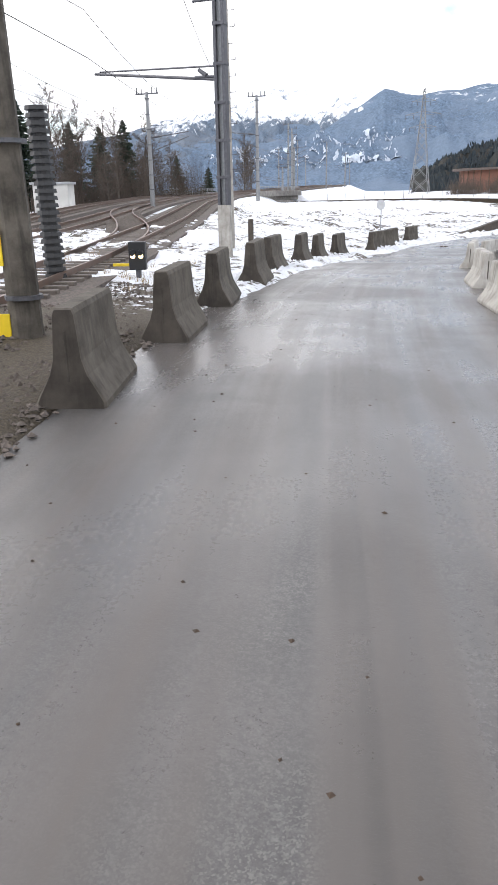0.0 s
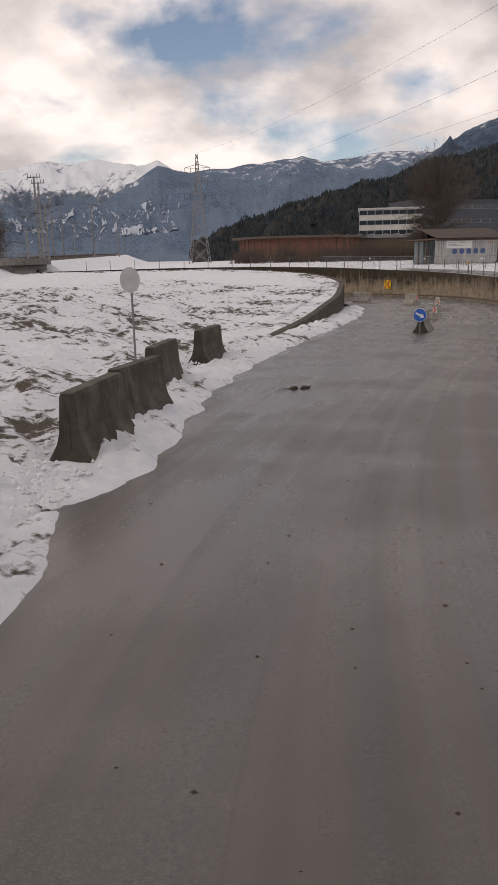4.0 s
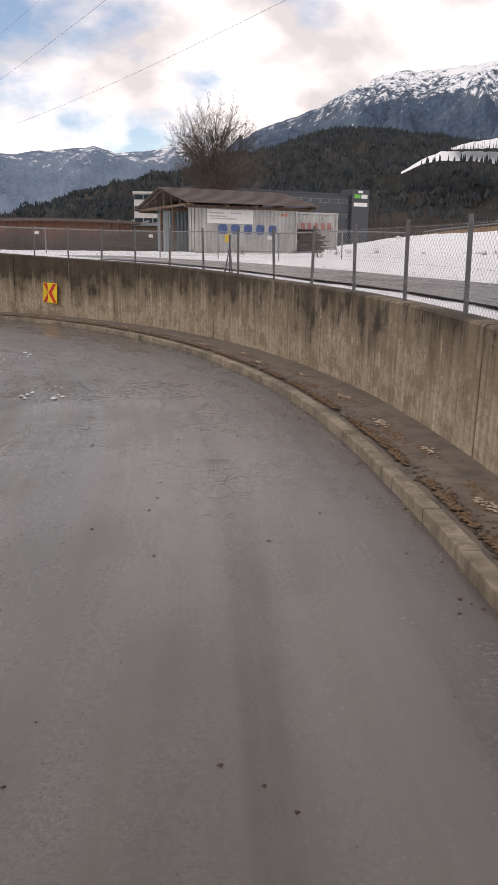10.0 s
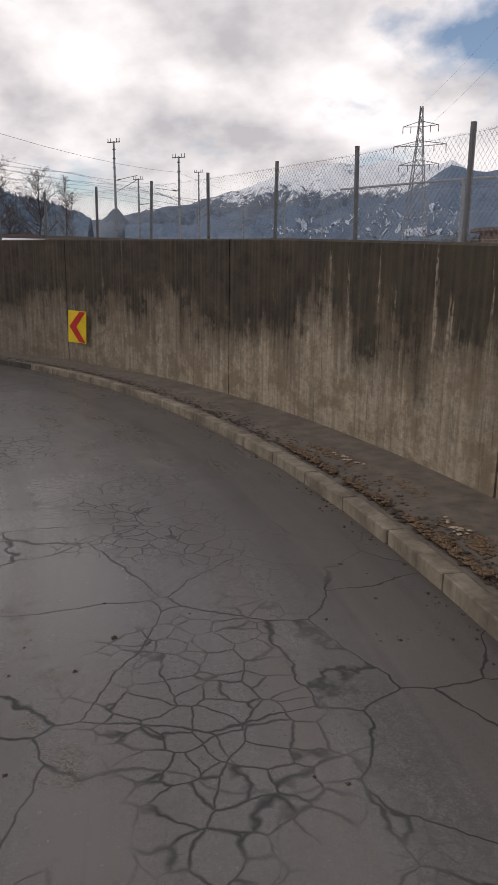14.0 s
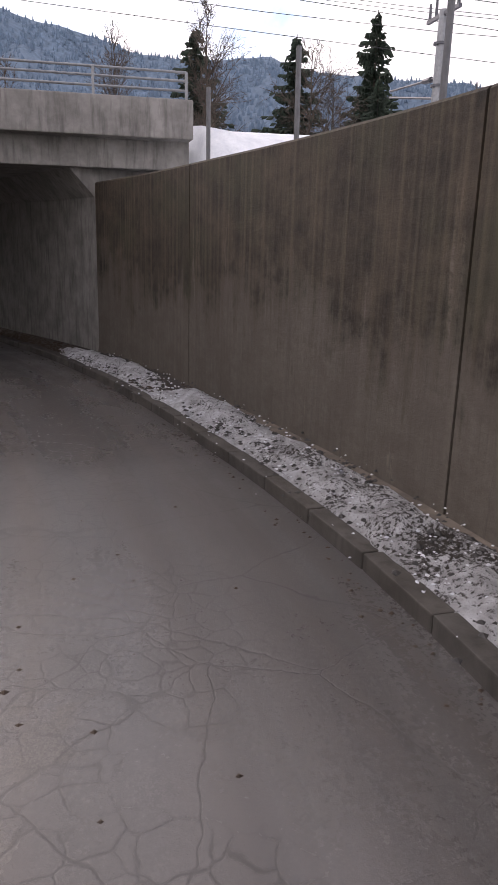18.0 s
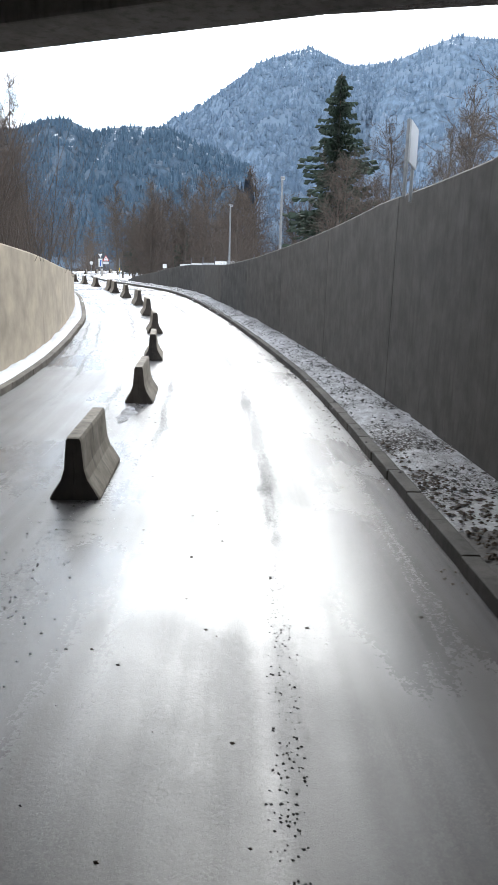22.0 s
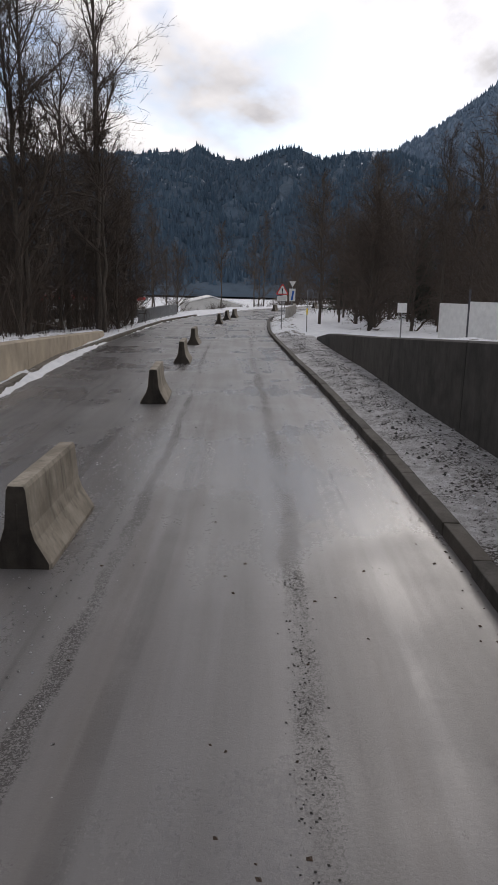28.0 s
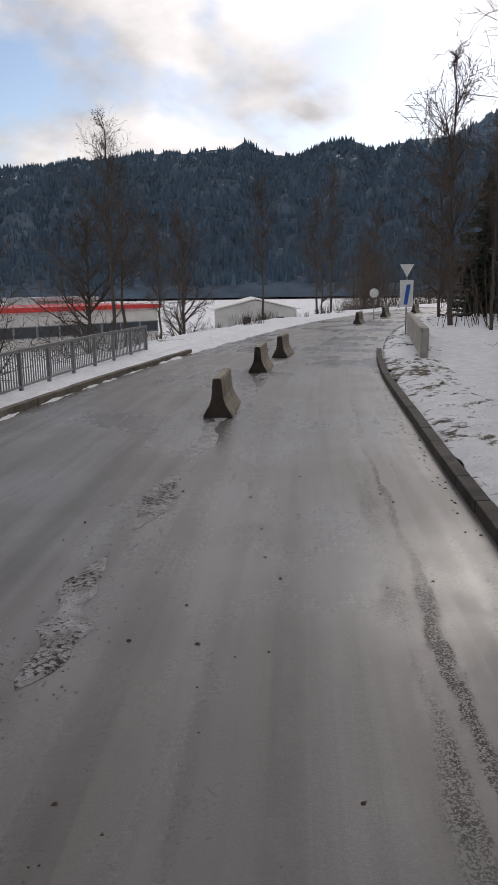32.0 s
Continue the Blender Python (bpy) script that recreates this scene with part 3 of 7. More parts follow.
def ground_at(x, y, corridor=True):
    x, y = np.asarray(x, dtype=float), np.asarray(y, dtype=float)
    s, l, i = nearest(x, y)
    zr = LINE[i, 2]
    region = 0.75 + (-2.6 - 0.75) * smoothstep(-52, -85, x)
    wl, wr, tl, tr = vec(wall_l)(s), vec(wall_r)(s), vec(top_l)(s), vec(top_r)(s)
    el = vec(edge_l)(s)
    left = l > 0
    open_l, open_r = (s < 54) | (s > 235), (s < 56) | (s > 233)
    near_z = np.where(left, np.where(open_l, zr + 0.02, tl - 0.12), np.where(open_r, zr + 0.02, tr - 0.12))
    limit = np.where(left, np.where(open_l, el + 0.25, wl + 1.3), np.where(open_r, np.where(s < 56, 3.4, -vec(kerb_r)(s) + 0.2), -wr + 1.3))
    out = np.abs(l) - limit
    reach = np.where(left & (s < 60), 11.0, np.where(left, 18.0, 20.0))
    reach = np.where(s > 200, 40.0, reach)
    # the valley falls away beside the bridge over the stream
    region = region - 4.6 * smoothstep(230, 252, s) * smoothstep(6.5, 16, l) - 2.2 * smoothstep(248, 262, s) * smoothstep(3, 9, -l)
    reach = np.where((s > 236) & left, 10.0, reach)
    z = near_z + (region - near_z) * smoothstep(0, 1, out / reach)
    lump = np.array([noise.noise((a * 0.35, b * 0.35, 3.1)) * 0.16 + noise.noise((a * 1.1, b * 1.1, 7.7)) * 0.06 for a, b in zip(x, y)])
    far = smoothstep(250, 900, np.hypot(x, y - 60))
    calm = np.where(~left & (s > 40) & (s < 112) & (out < 7), 0.15, 1.0)
    z = z + lump * calm * smoothstep(0, 2.0, out) * (1 - far)
    # the bank that carries the railway
    d = x - (track_x(y) - 4.5)
    by_bridge = smoothstep(107, 112, y) * (1 - smoothstep(126, 140, y))
    side = np.maximum(np.abs(d) - 8.0 - np.where(d > 0, 3.2 * by_bridge, 0), 0)
    bank = track_z(y) - 0.42 + 0.25 * by_bridge - side / (1.9 - 0.4 * by_bridge)
    bank = np.where((y > -25) & (y < 380), bank, -50)
    on = out > 0 if corridor else np.ones(len(x), bool)
    z = np.where(on, np.maximum(z, bank), z)
    z = np.where(corridor & (out <= 0), zr - 0.5, z)
    return z, s, l, out


def ground_z(x, y):
    return float(ground_at(np.array([x]), np.array([y]))[0][0])


def axis(lo, hi, step, far_lo, far_hi):
    mid = list(np.arange(lo, hi, step))
    a, b, k = [], [], step
    q = lo
    while q > far_lo:
        k *= 1.3
        q -= k
        a.append(q)
    q, k = mid[-1], step
    while q < far_hi:
        k *= 1.3
        q += k
        b.append(q)
    return np.array(a[::-1] + mid + b)


def build_ground():
    xs, ys = axis(-165, 45, 0.9, -4200, 4200), axis(-12, 140, 0.9, -4200, 4200)
    gx, gy = np.meshgrid(xs, ys)
    x, y = gx.ravel(), gy.ravel()
    z, s, l, out = ground_at(x, y)
    nx, ny = len(xs), len(ys)
    faces = [(j * nx + i, j * nx + i + 1, (j + 1) * nx + i + 1, (j + 1) * nx + i) for j in range(ny - 1) for i in range(nx - 1)]
    ob = ob_from("ground", np.stack([x, y, z], 1), faces, SNOW, smooth=True)
    # thin or missing snow: on the railway bank, in the woods, along the road's edge
    bare = np.zeros(len(x))
    d = np.abs(x - (track_x(y) - 4.5))
    bare += np.where((d < 9) & (y > -30), 0.10, 0)
    bare += 0.10 * smoothstep(-70, -95, x) * (np.abs(l) > 7)
    bare += np.where((s < 20) & (l > 0) & (l < 6.5), 0.22 * (1 - smoothstep(8, 20, s)), 0)
    bare += 0.05 * (1 - smoothstep(0.0, 5.0, out))
    bare += np.where((s > 22) & (s < 86) & (l > 2) & (l < 24), 0.105, 0)
    bare += np.where(y > 400, 0.02, 0)
    at = ob.data.attributes.new("bare", "FLOAT", "POINT")
    at.data.foreach_set("value", bare.astype(np.float32))
    return tagged(ob, "snow-covered fields with bare earth patches", "ground", kind="structure")


build_ground()


# ---- retaining walls, panel by panel ----
def wall_run(name, label, s0, s1, step, line, top, side, mat=None, foot=0.6):
    par = tagged(new(name), label, "wall", kind="structure")
    s, i = s0, 0
    while s < s1 - 0.5:
        e = min(s + step, s1)

        def section(q, s=s, e=e):
            q = min(max(q, s + 0.016), e - 0.016)
            t, b, l = top(q), road_z(q) - foot, line(q)
            lean = 0.02
            return [(l, b, t - b), (l, b + 0.5, t - b - 0.5), (l + side * lean, t - 0.03, 0.03), (l + side * (lean + 0.03), t, 0.0), (l + side * 0.36, t, 0.0), (l + side * 0.39, t - 0.03, 0.03), (l + side * 0.4, b, t - b)]

        pts = strip("panel", s + 0.016, e - 0.016, 0.8, section, mat or WALL, par, closed=True, caps=True, smooth=False)
        s, i = e, i + 1
    return par


wall_run("wall_right", "long stained concrete retaining wall", 57, 144, 6.3, wall_r, top_r, -1)
wall_run("wall_pier", "pale concrete wall end beside the bridge", 157.62, 160.6, 6.0, wall_r, top_r, -1, BRIDGE_GREY)
wall_run("wall_right_beyond", "grey concrete retaining wall past the bridge, coloured dark for shade", 160.6, 233, 6.1, wall_r, top_r, -1, SHADED_GREY_WALL)
wall_run("wall_left", "low concrete retaining wall round a snowy mound", 56, 144, 6.3, wall_l, top_l, 1, DARK_BROWN_WALL)
wall_run("wall_left_beyond", "tan concrete retaining wall past the bridge, coloured as sunlit", 157.8, 234, 6.1, wall_l, top_l, 1, SUNLIT_TAN_WALL)


# verge along the outer side of the walls
def verge_section(line, top, side, lumps=0.03):
    def section(s):
        out = []
        for k, (w, drop) in enumerate(((0.36, -0.05), (0.7, -0.02), (1.1, -0.03), (1.6, -0.1), (2.4, -0.28))):
            p = line(s) + side * w
            out.append((p, top(s) + drop + (lumps if k else 0.02) * (noise.noise((s * 1.3, k * 2.0, 1)) + 0.6 * noise.noise((s * 4.1, k * 3.0, 5))), w))
        return out
    return section


def lane_section(s):
    w = wall_r(max(s, 57))
    return [(w - 1.0 - 3.4 * k / 4, top_r(max(s, 57)) + 0.03, 20 + 3.4 * k / 4) for k in range(5)]


tagged(strip("farm_lane", 34, 106, 1.0, lane_section, ASPHALT), "narrow grey asphalt lane outside the fence", "road", kind="structure")
tagged(strip("verge", 57, 236, 0.8, verge_section(wall_r, top_r, -1), SNOW), "snowy verge along the wall", "verge", kind="structure")
tagged(strip("verge", 56, 236, 0.3, verge_section(wall_l, top_l, 1, 0.11), CHURNED), "snowy verge along the wall", "verge", kind="structure")


# ---- railway bridge over the road ----
def build_bridge():
    br = thing("railway_bridge", (0, 0, 0), "concrete railway bridge over the road, with steel railings", "bridge")

    def slab(name, x0, x1, y0, y1, z0, z1, mat=BRIDGE_GREY, label="", bevel=0.03):
        bm = bmesh.new()
        box(bm, ((x0 + x1) / 2, (y0 + y1) / 2, (z0 + z1) / 2), (x1 - x0, y1 - y0, z1 - z0), 0, bevel)
        ob = part(name, bm, mat, br, label)
        lay = ob.data.uv_layers.new(name="uv")
        for p in ob.data.polygons:
            for li in p.loop_indices:
                v = ob.data.vertices[ob.data.loops[li].vertex_index].co
                lay.data[li].uv = (v.y, z1 - v.z + 0.8)
        return ob

    slab("deck", -47.5, -34.3, 96.5, 115.5, 1.22, 1.82, label="grey concrete deck slab")
    slab("edge_beam", -34.35, -33.75, 96.5, 115.5, 1.78, 2.52, label="concrete edge beam")
    slab("edge_beam", -48.15, -47.45, 96.5, 115.5, 1.0, 2.52, label="concrete edge beam")
    # side walls under the deck
    for line, side, name in ((wall_r, -1, "abutment"), (wall_l, 1, "abutment")):
        def section(s, line=line, side=side):
            l, b = line(s), road_z(s) - 0.6
            return [(l, b, 4.5), (l, 0.66, 0.8), (l - side * 0.55, 1.24, 0.3), (l + side * 1.2, 1.24, 0.3), (l + side * 1.2, b, 4.5)]
        strip(name, 143.6, 157.6, 0.8, section, BRIDGE_GREY, br, closed=True, caps=True, smooth=False)
    for x in (-34.05, -47.8):
        for y in np.arange(97, 115.6, 1.84):
            bm = bmesh.new()
            box(bm, (x, y, 2.78), (0.06, 0.05, 0.56))
            part("post", bm, GALV, br)
        for z in (2.72, 2.9, 3.06):
            bm = bmesh.new()
            rod(bm, (x, 96.6, z), (x, 115.4, z), 0.025)
            part("rail", bm, GALV, br)
    return br


build_bridge()


# ---- mountains round the valley ----
def make_mountain(name, forest, rock, snow_lo, snow_hi, amount, patch=0.004):
    m = Mat(name, 0.95, spec=0.1)
    big = m.noise(patch, 6.0, 0.65)
    fine = m.noise(patch * 7, 6.0, 0.7, "world", (1, 1, 0.35))
    trees = m.noise(0.09, 3.0, 0.7, "world", (1, 1, 0.5))
    wood = m.mix(m.span(trees, 0.3, 0.7), tuple(v * 0.55 for v in forest), tuple(v * 1.35 for v in forest))
    wood = m.mix(m.span(big, 0.45, 0.6, 0, 0.7), wood, rock)
    high = m.node("ShaderNodeSeparateXYZ")
    m.l.new(m.at(), high.inputs[0])
    lift = m.span(high.outputs["Z"], snow_lo, snow_hi, -0.22, amount)
    cover = m.math("ADD", m.math("ADD", m.math("MULTIPLY", fine, 0.62), m.math("MULTIPLY", big, 0.38)), lift)
    c = m.mix(m.span(cover, 0.56, 0.64), wood, (0.75, 0.78, 0.82))
    return m.out(c, 0.95)


class Mountain:
    """A range from azimuth az0 to az1, rising from foot to crest metres away to the skyline's elevation in degrees."""

    def __init__(self, foot, crest, sky_line, rough, seed):
        self.foot, self.crest, self.sky_line, self.rough, self.seed = foot, crest, sky_line, rough, seed

    def at(self, az, u):
        d = self.foot + (self.crest - self.foot) * u
        x, y = -math.sin(radians(az)) * d, 60 + math.cos(radians(az)) * d
        h = math.tan(radians(self.sky_line(az))) * self.crest * u ** 1.25
        k = 1.0 / (self.crest * 0.045)
        wob = noise.fractal((x * k + self.seed, y * k, self.seed), 0.9, 2.1, 6) * self.rough * self.crest * 0.016
        return Vector((x, y, h + wob * (math.sin(u * math.pi) * 1.3 + 0.22 * u)))


def mountain(name, label, az0, az1, foot, crest, sky_line, mat, rough=1.0, steps=None, rows=26, seed=0.0):
    n = steps or int((az1 - az0) * 7)
    form = Mountain(foot, crest, sky_line, rough, seed)
    verts, faces = [], []
    for i in range(n + 1):
        az = az0 + (az1 - az0) * i / n
        for j in range(rows + 1):
            p = form.at(az, j / rows)
            if j == 0:
                p.z -= 6
            verts.append(p)
        for j in (1, 2):
            verts.append(Vector((p.x * (1 + 0.1 * j), p.y * (1 + 0.1 * j), p.z * (1 - 0.4 * j))))
    k = rows + 3
    for i in range(n):
        for j in range(k - 1):
            a = i * k + j
            faces.append((a, a + k, a + k + 1, a + 1))
    tagged(ob_from(name, verts, faces, mat, smooth=True), label, "mountain", kind="structure")
    return form


def forest(label, form, az0, az1, u0, u1, count, high, mat, gap, seed, wide=0.3):
    """Uncountable conifers on a slope, thinned out in the gullies."""
    rng = random.Random(seed)
    verts, faces = [], []
    for _ in range(count):
        az, u = rng.uniform(az0, az1), u0 + (u1 - u0) * rng.random() ** 0.85
        g = 0.9 * noise.noise((az * 1.1 + u * 0.8, u * 1.1, seed)) + 0.55 * noise.noise((az * 3.3 + u * 2.0, u * 3.0, seed + 3))
        if g > gap + 0.25 * rng.random() - 0.25 * (u > 0.96):
            continue
        p = form.at(az, u)
        h = high * rng.uniform(0.55, 1.25)
        w = h * wide * rng.uniform(0.7, 1.3)
        t, k = rng.uniform(0, 2.1), len(verts)
        for q in range(3):
            verts.append(p + Vector((math.cos(t + q * 2.094) * w, math.sin(t + q * 2.094) * w, -1.0)))
        verts.append(p + Vector((0, 0, h)))
        faces.extend([(k, k + 1, k + 3), (k + 1, k + 2, k + 3), (k + 2, k, k + 3)])
    return tagged(ob_from("forest", verts, faces, mat), label, "forest", kind="stuff")


# snow greyed and blued to stand for distance haze
CLEARING = plain("hazed_far_snow", (0.46, 0.51, 0.58), 0.9, 0, 0.3, 0.02)


def snow_fields(label, form, az0, az1, u0, u1, level, seed):
    """Open snow-covered clearings with ragged edges, lying on a slope."""
    verts, faces, n, m = [], [], int((az1 - az0) * 32), int((u1 - u0) * 260)
    for i in range(n):
        for j in range(m):
            az, u = az0 + (az1 - az0) * i / n, u0 + (u1 - u0) * j / m
            rim = 4 * min(1 - abs(2 * i / n - 1), 1 - abs(2 * j / m - 1), 0.25)
            if noise.fractal((az * 1.9, u * 26, seed), 0.6, 2.0, 5) * 0.9 + 0.12 * rim < level + 0.3 * (1 - rim):
                continue
            k = len(verts)
            for a, b in ((0, 0), (1, 0), (1, 1), (0, 1)):
                p = form.at(az + a * (az1 - az0) / n, u + b * (u1 - u0) / m)
                verts.append(Vector((p.x * 0.997, p.y * 0.997, p.z + 5)))
            faces.append((k, k + 1, k + 2, k + 3))
    return tagged(ob_from("snow_field", verts, faces, CLEARING), label, "snow", kind="stuff")


def forest_mat(name, lo, hi):
    m = Mat(name, 0.95, spec=0.1)
    tone = m.math("ADD", m.math("MULTIPLY", m.island(), 0.6), m.math("MULTIPLY", m.noise(0.02, 4.0), 0.4))
    return m.out(m.ramp(tone, (0.2, lo), (0.8, hi)), 0.95)


# aerial haze is put into the bluish base colours of the far mountains
ALP = make_mountain("hazed_snowy_alp", (0.12, 0.155, 0.205), (0.20, 0.225, 0.26), 180, 430, 0.20, 0.003)
ALP_HAZE = make_mountain("haze_blue_ridge", (0.125, 0.172, 0.24), (0.16, 0.205, 0.27), 150, 520, 0.07, 0.003)
SCARP = make_mountain("hazed_snowy_scarp", (0.062, 0.092, 0.138), (0.105, 0.138, 0.18), 150, 560, 0.15, 0.008)
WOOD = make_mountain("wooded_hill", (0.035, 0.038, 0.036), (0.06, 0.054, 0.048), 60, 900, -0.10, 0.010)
SLOPE = make_mountain("hazed_wooded_mountain", (0.125, 0.172, 0.232), (0.15, 0.195, 0.252), 100, 700, 0.07, 0.009)
# ridge floor, its forest tones blued for haze
RIDGE = make_mountain("hazed_snowy_forest_floor", (0.06, 0.088, 0.122), (0.09, 0.12, 0.155), -250, 250, 0.035, 0.012)
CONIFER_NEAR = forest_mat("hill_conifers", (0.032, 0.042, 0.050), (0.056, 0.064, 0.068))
# ridge trees are lightened and blued as haze would do
CONIFER = forest_mat("hazed_ridge_conifers", (0.058, 0.094, 0.134), (0.090, 0.134, 0.180))
# pale blue stands for the haze in front of these trees
CONIFER_FAR = forest_mat("hazed_far_conifers", (0.130, 0.180, 0.244), (0.140, 0.192, 0.256))

form = mountain("mountain_north", "far snow-streaked mountains tinted blue for haze", -13, 34, 2600, 4300, curve((-13, 7.0), (-7.6, 7.1), (-5.6, 7.2), (-1.5, 6.8), (0.1, 7.25), (5.4, 6.4), (8.3, 6.2), (10.7, 6.7), (12.5, 5.6), (16, 4.7), (20, 4.2), (24, 3.8), (34, 2.6)), ALP_HAZE, 0.8, seed=1.0)
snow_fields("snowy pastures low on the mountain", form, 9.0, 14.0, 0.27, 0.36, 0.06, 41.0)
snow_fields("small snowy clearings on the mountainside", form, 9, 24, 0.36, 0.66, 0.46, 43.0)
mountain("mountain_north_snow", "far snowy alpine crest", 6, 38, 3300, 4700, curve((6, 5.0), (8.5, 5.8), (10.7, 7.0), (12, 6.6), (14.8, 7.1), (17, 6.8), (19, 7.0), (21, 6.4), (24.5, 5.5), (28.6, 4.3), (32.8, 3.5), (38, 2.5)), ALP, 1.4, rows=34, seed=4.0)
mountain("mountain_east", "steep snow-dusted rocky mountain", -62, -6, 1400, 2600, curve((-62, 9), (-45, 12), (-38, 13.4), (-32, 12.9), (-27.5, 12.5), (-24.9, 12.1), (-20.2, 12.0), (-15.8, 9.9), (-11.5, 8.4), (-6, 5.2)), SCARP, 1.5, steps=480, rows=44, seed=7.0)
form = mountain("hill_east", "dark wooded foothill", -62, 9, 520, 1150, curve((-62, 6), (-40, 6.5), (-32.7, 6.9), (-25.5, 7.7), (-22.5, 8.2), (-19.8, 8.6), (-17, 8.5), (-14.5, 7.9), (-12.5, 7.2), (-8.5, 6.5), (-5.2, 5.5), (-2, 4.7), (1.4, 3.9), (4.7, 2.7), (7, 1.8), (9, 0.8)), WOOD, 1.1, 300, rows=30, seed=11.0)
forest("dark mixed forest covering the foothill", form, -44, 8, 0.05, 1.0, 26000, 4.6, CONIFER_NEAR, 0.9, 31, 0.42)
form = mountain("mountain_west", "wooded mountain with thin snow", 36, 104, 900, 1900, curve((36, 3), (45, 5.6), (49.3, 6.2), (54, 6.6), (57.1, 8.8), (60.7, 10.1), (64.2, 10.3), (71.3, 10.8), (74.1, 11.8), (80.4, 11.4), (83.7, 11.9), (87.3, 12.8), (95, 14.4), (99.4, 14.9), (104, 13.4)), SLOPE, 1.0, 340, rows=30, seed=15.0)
forest("mountainside forest with haze in its pale blue colour", form, 38, 104, 0.05, 1.0, 15500, 10.0, CONIFER_FAR, 0.4, 33)
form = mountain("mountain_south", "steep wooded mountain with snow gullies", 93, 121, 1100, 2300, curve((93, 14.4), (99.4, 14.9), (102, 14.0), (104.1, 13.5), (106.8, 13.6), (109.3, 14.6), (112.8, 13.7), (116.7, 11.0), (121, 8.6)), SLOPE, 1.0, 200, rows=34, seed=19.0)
forest("steep mountain forest with haze in its pale blue colour", form, 94, 121, 0.05, 1.0, 14000, 11.0, CONIFER_FAR, 0.5, 35)
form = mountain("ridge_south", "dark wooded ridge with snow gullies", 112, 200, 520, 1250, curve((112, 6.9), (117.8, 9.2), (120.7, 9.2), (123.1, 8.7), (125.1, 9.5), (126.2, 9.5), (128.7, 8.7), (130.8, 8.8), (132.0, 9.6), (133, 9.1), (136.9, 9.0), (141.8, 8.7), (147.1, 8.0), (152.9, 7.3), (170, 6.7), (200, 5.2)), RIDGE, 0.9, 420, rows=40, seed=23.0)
forest("ridge conifer forest with open gullies, blued for haze", form, 112, 160, 0.02, 1.0, 30000, 7.0, CONIFER, 0.30, 37, 0.27)
# snowy clearings on the wooded foothill, one above the other
def meadow(label, low, high, seed):
    verts, n = [], 90
    a0, a1 = low[0][0], low[-1][0]
    under, over = (lambda a, c=c: float(np.interp(-a, [-p[0] for p in c], [p[1] for p in c])) for c in (low, high))
    for k in range(n + 1):
        az = a0 + (a1 - a0) * k / n
        lo, hi = under(az), over(az)
        for j in range(5):
            el = lo + (hi - lo) * j / 4 + 0.05 * noise.noise((az * 2.3, j * 0.7, seed)) + 0.03 * noise.noise((az * 7.0, j * 1.7, seed))
            d = 740 + 30 * j / 4
            verts.append((-math.sin(radians(az)) * d, 60 + math.cos(radians(az)) * d, math.tan(radians(el)) * d))
    faces = [(5 * k + j, 5 * k + 5 + j, 5 * k + 6 + j, 5 * k + 1 + j) for k in range(n) for j in range(4)]
    tagged(ob_from("meadow", verts, faces, SNOW, smooth=True), label, "meadow", kind="structure")
    return under, over


def hill_trees(label, az0, az1, el, count, high, wide, mat, seed):
    """A row of far trees on the foothill: slim upright clumps."""
    rng = random.Random(seed)
    verts, faces = [], []
    for _ in range(count):
        az = rng.uniform(az0, az1)
        d, h = 737.0, high * 0.8 * rng.uniform(0.6, 1.2)
        p = Vector((-math.sin(radians(az)) * d, 60 + math.cos(radians(az)) * d, math.tan(radians(el(az) - 0.06)) * d))
        w, t, k = h * wide * rng.uniform(0.7, 1.3), rng.uniform(0, 2.1), len(verts)
        for q in range(3):
            verts.append(p + Vector((math.cos(t + q * 2.094) * w, math.sin(t + q * 2.094) * w, 0)))
        verts.append(p + Vector((0, 0, h)))
        faces.extend([(k, k + 1, k + 3), (k + 1, k + 2, k + 3), (k + 2, k, k + 3)])
    tagged(ob_from("hill_trees", verts, faces, mat), label, "trees", kind="stuff")


under, _ = meadow("white snowy meadow on the wooded foothill", ((-21.9, 5.46), (-23.3, 6.1), (-24.6, 6.3), (-27.0, 6.2), (-29.6, 5.8), (-31.4, 6.3)), ((-21.9, 5.6), (-23.3, 6.42), (-24.6, 6.9), (-27.0, 6.86), (-31.4, 6.52)), 4.0)
hill_trees("dark conifers below the snowy meadow", -23.2, -32.5, under, 60, 9.0, 0.2, CONIFER_NEAR, 61)
under, _ = meadow("upper snowy meadow behind a row of bare trees", ((-25.2, 7.0), (-28.0, 7.02), (-31.0, 6.8), (-35.5, 6.5)), ((-25.2, 7.12), (-26.4, 7.42), (-28.4, 7.66), (-31.0, 7.5), (-35.5, 7.2)), 9.0)
hill_trees("row of slim bare trees on the snowy meadow", -25.0, -35.5, under, 110, 9.0, 0.05, TWIG, 62)


# ---- railway ----
def track_point(y, off=0.0, dz=0.0):
    x, z = float(track_x(y)), float(track_z(y))
    t = Vector((float(track_x(y + 2)) - float(track_x(y - 2)), 4.0)).normalized()
    return Vector((x - t.y * off, y + t.x * off, z + dz))


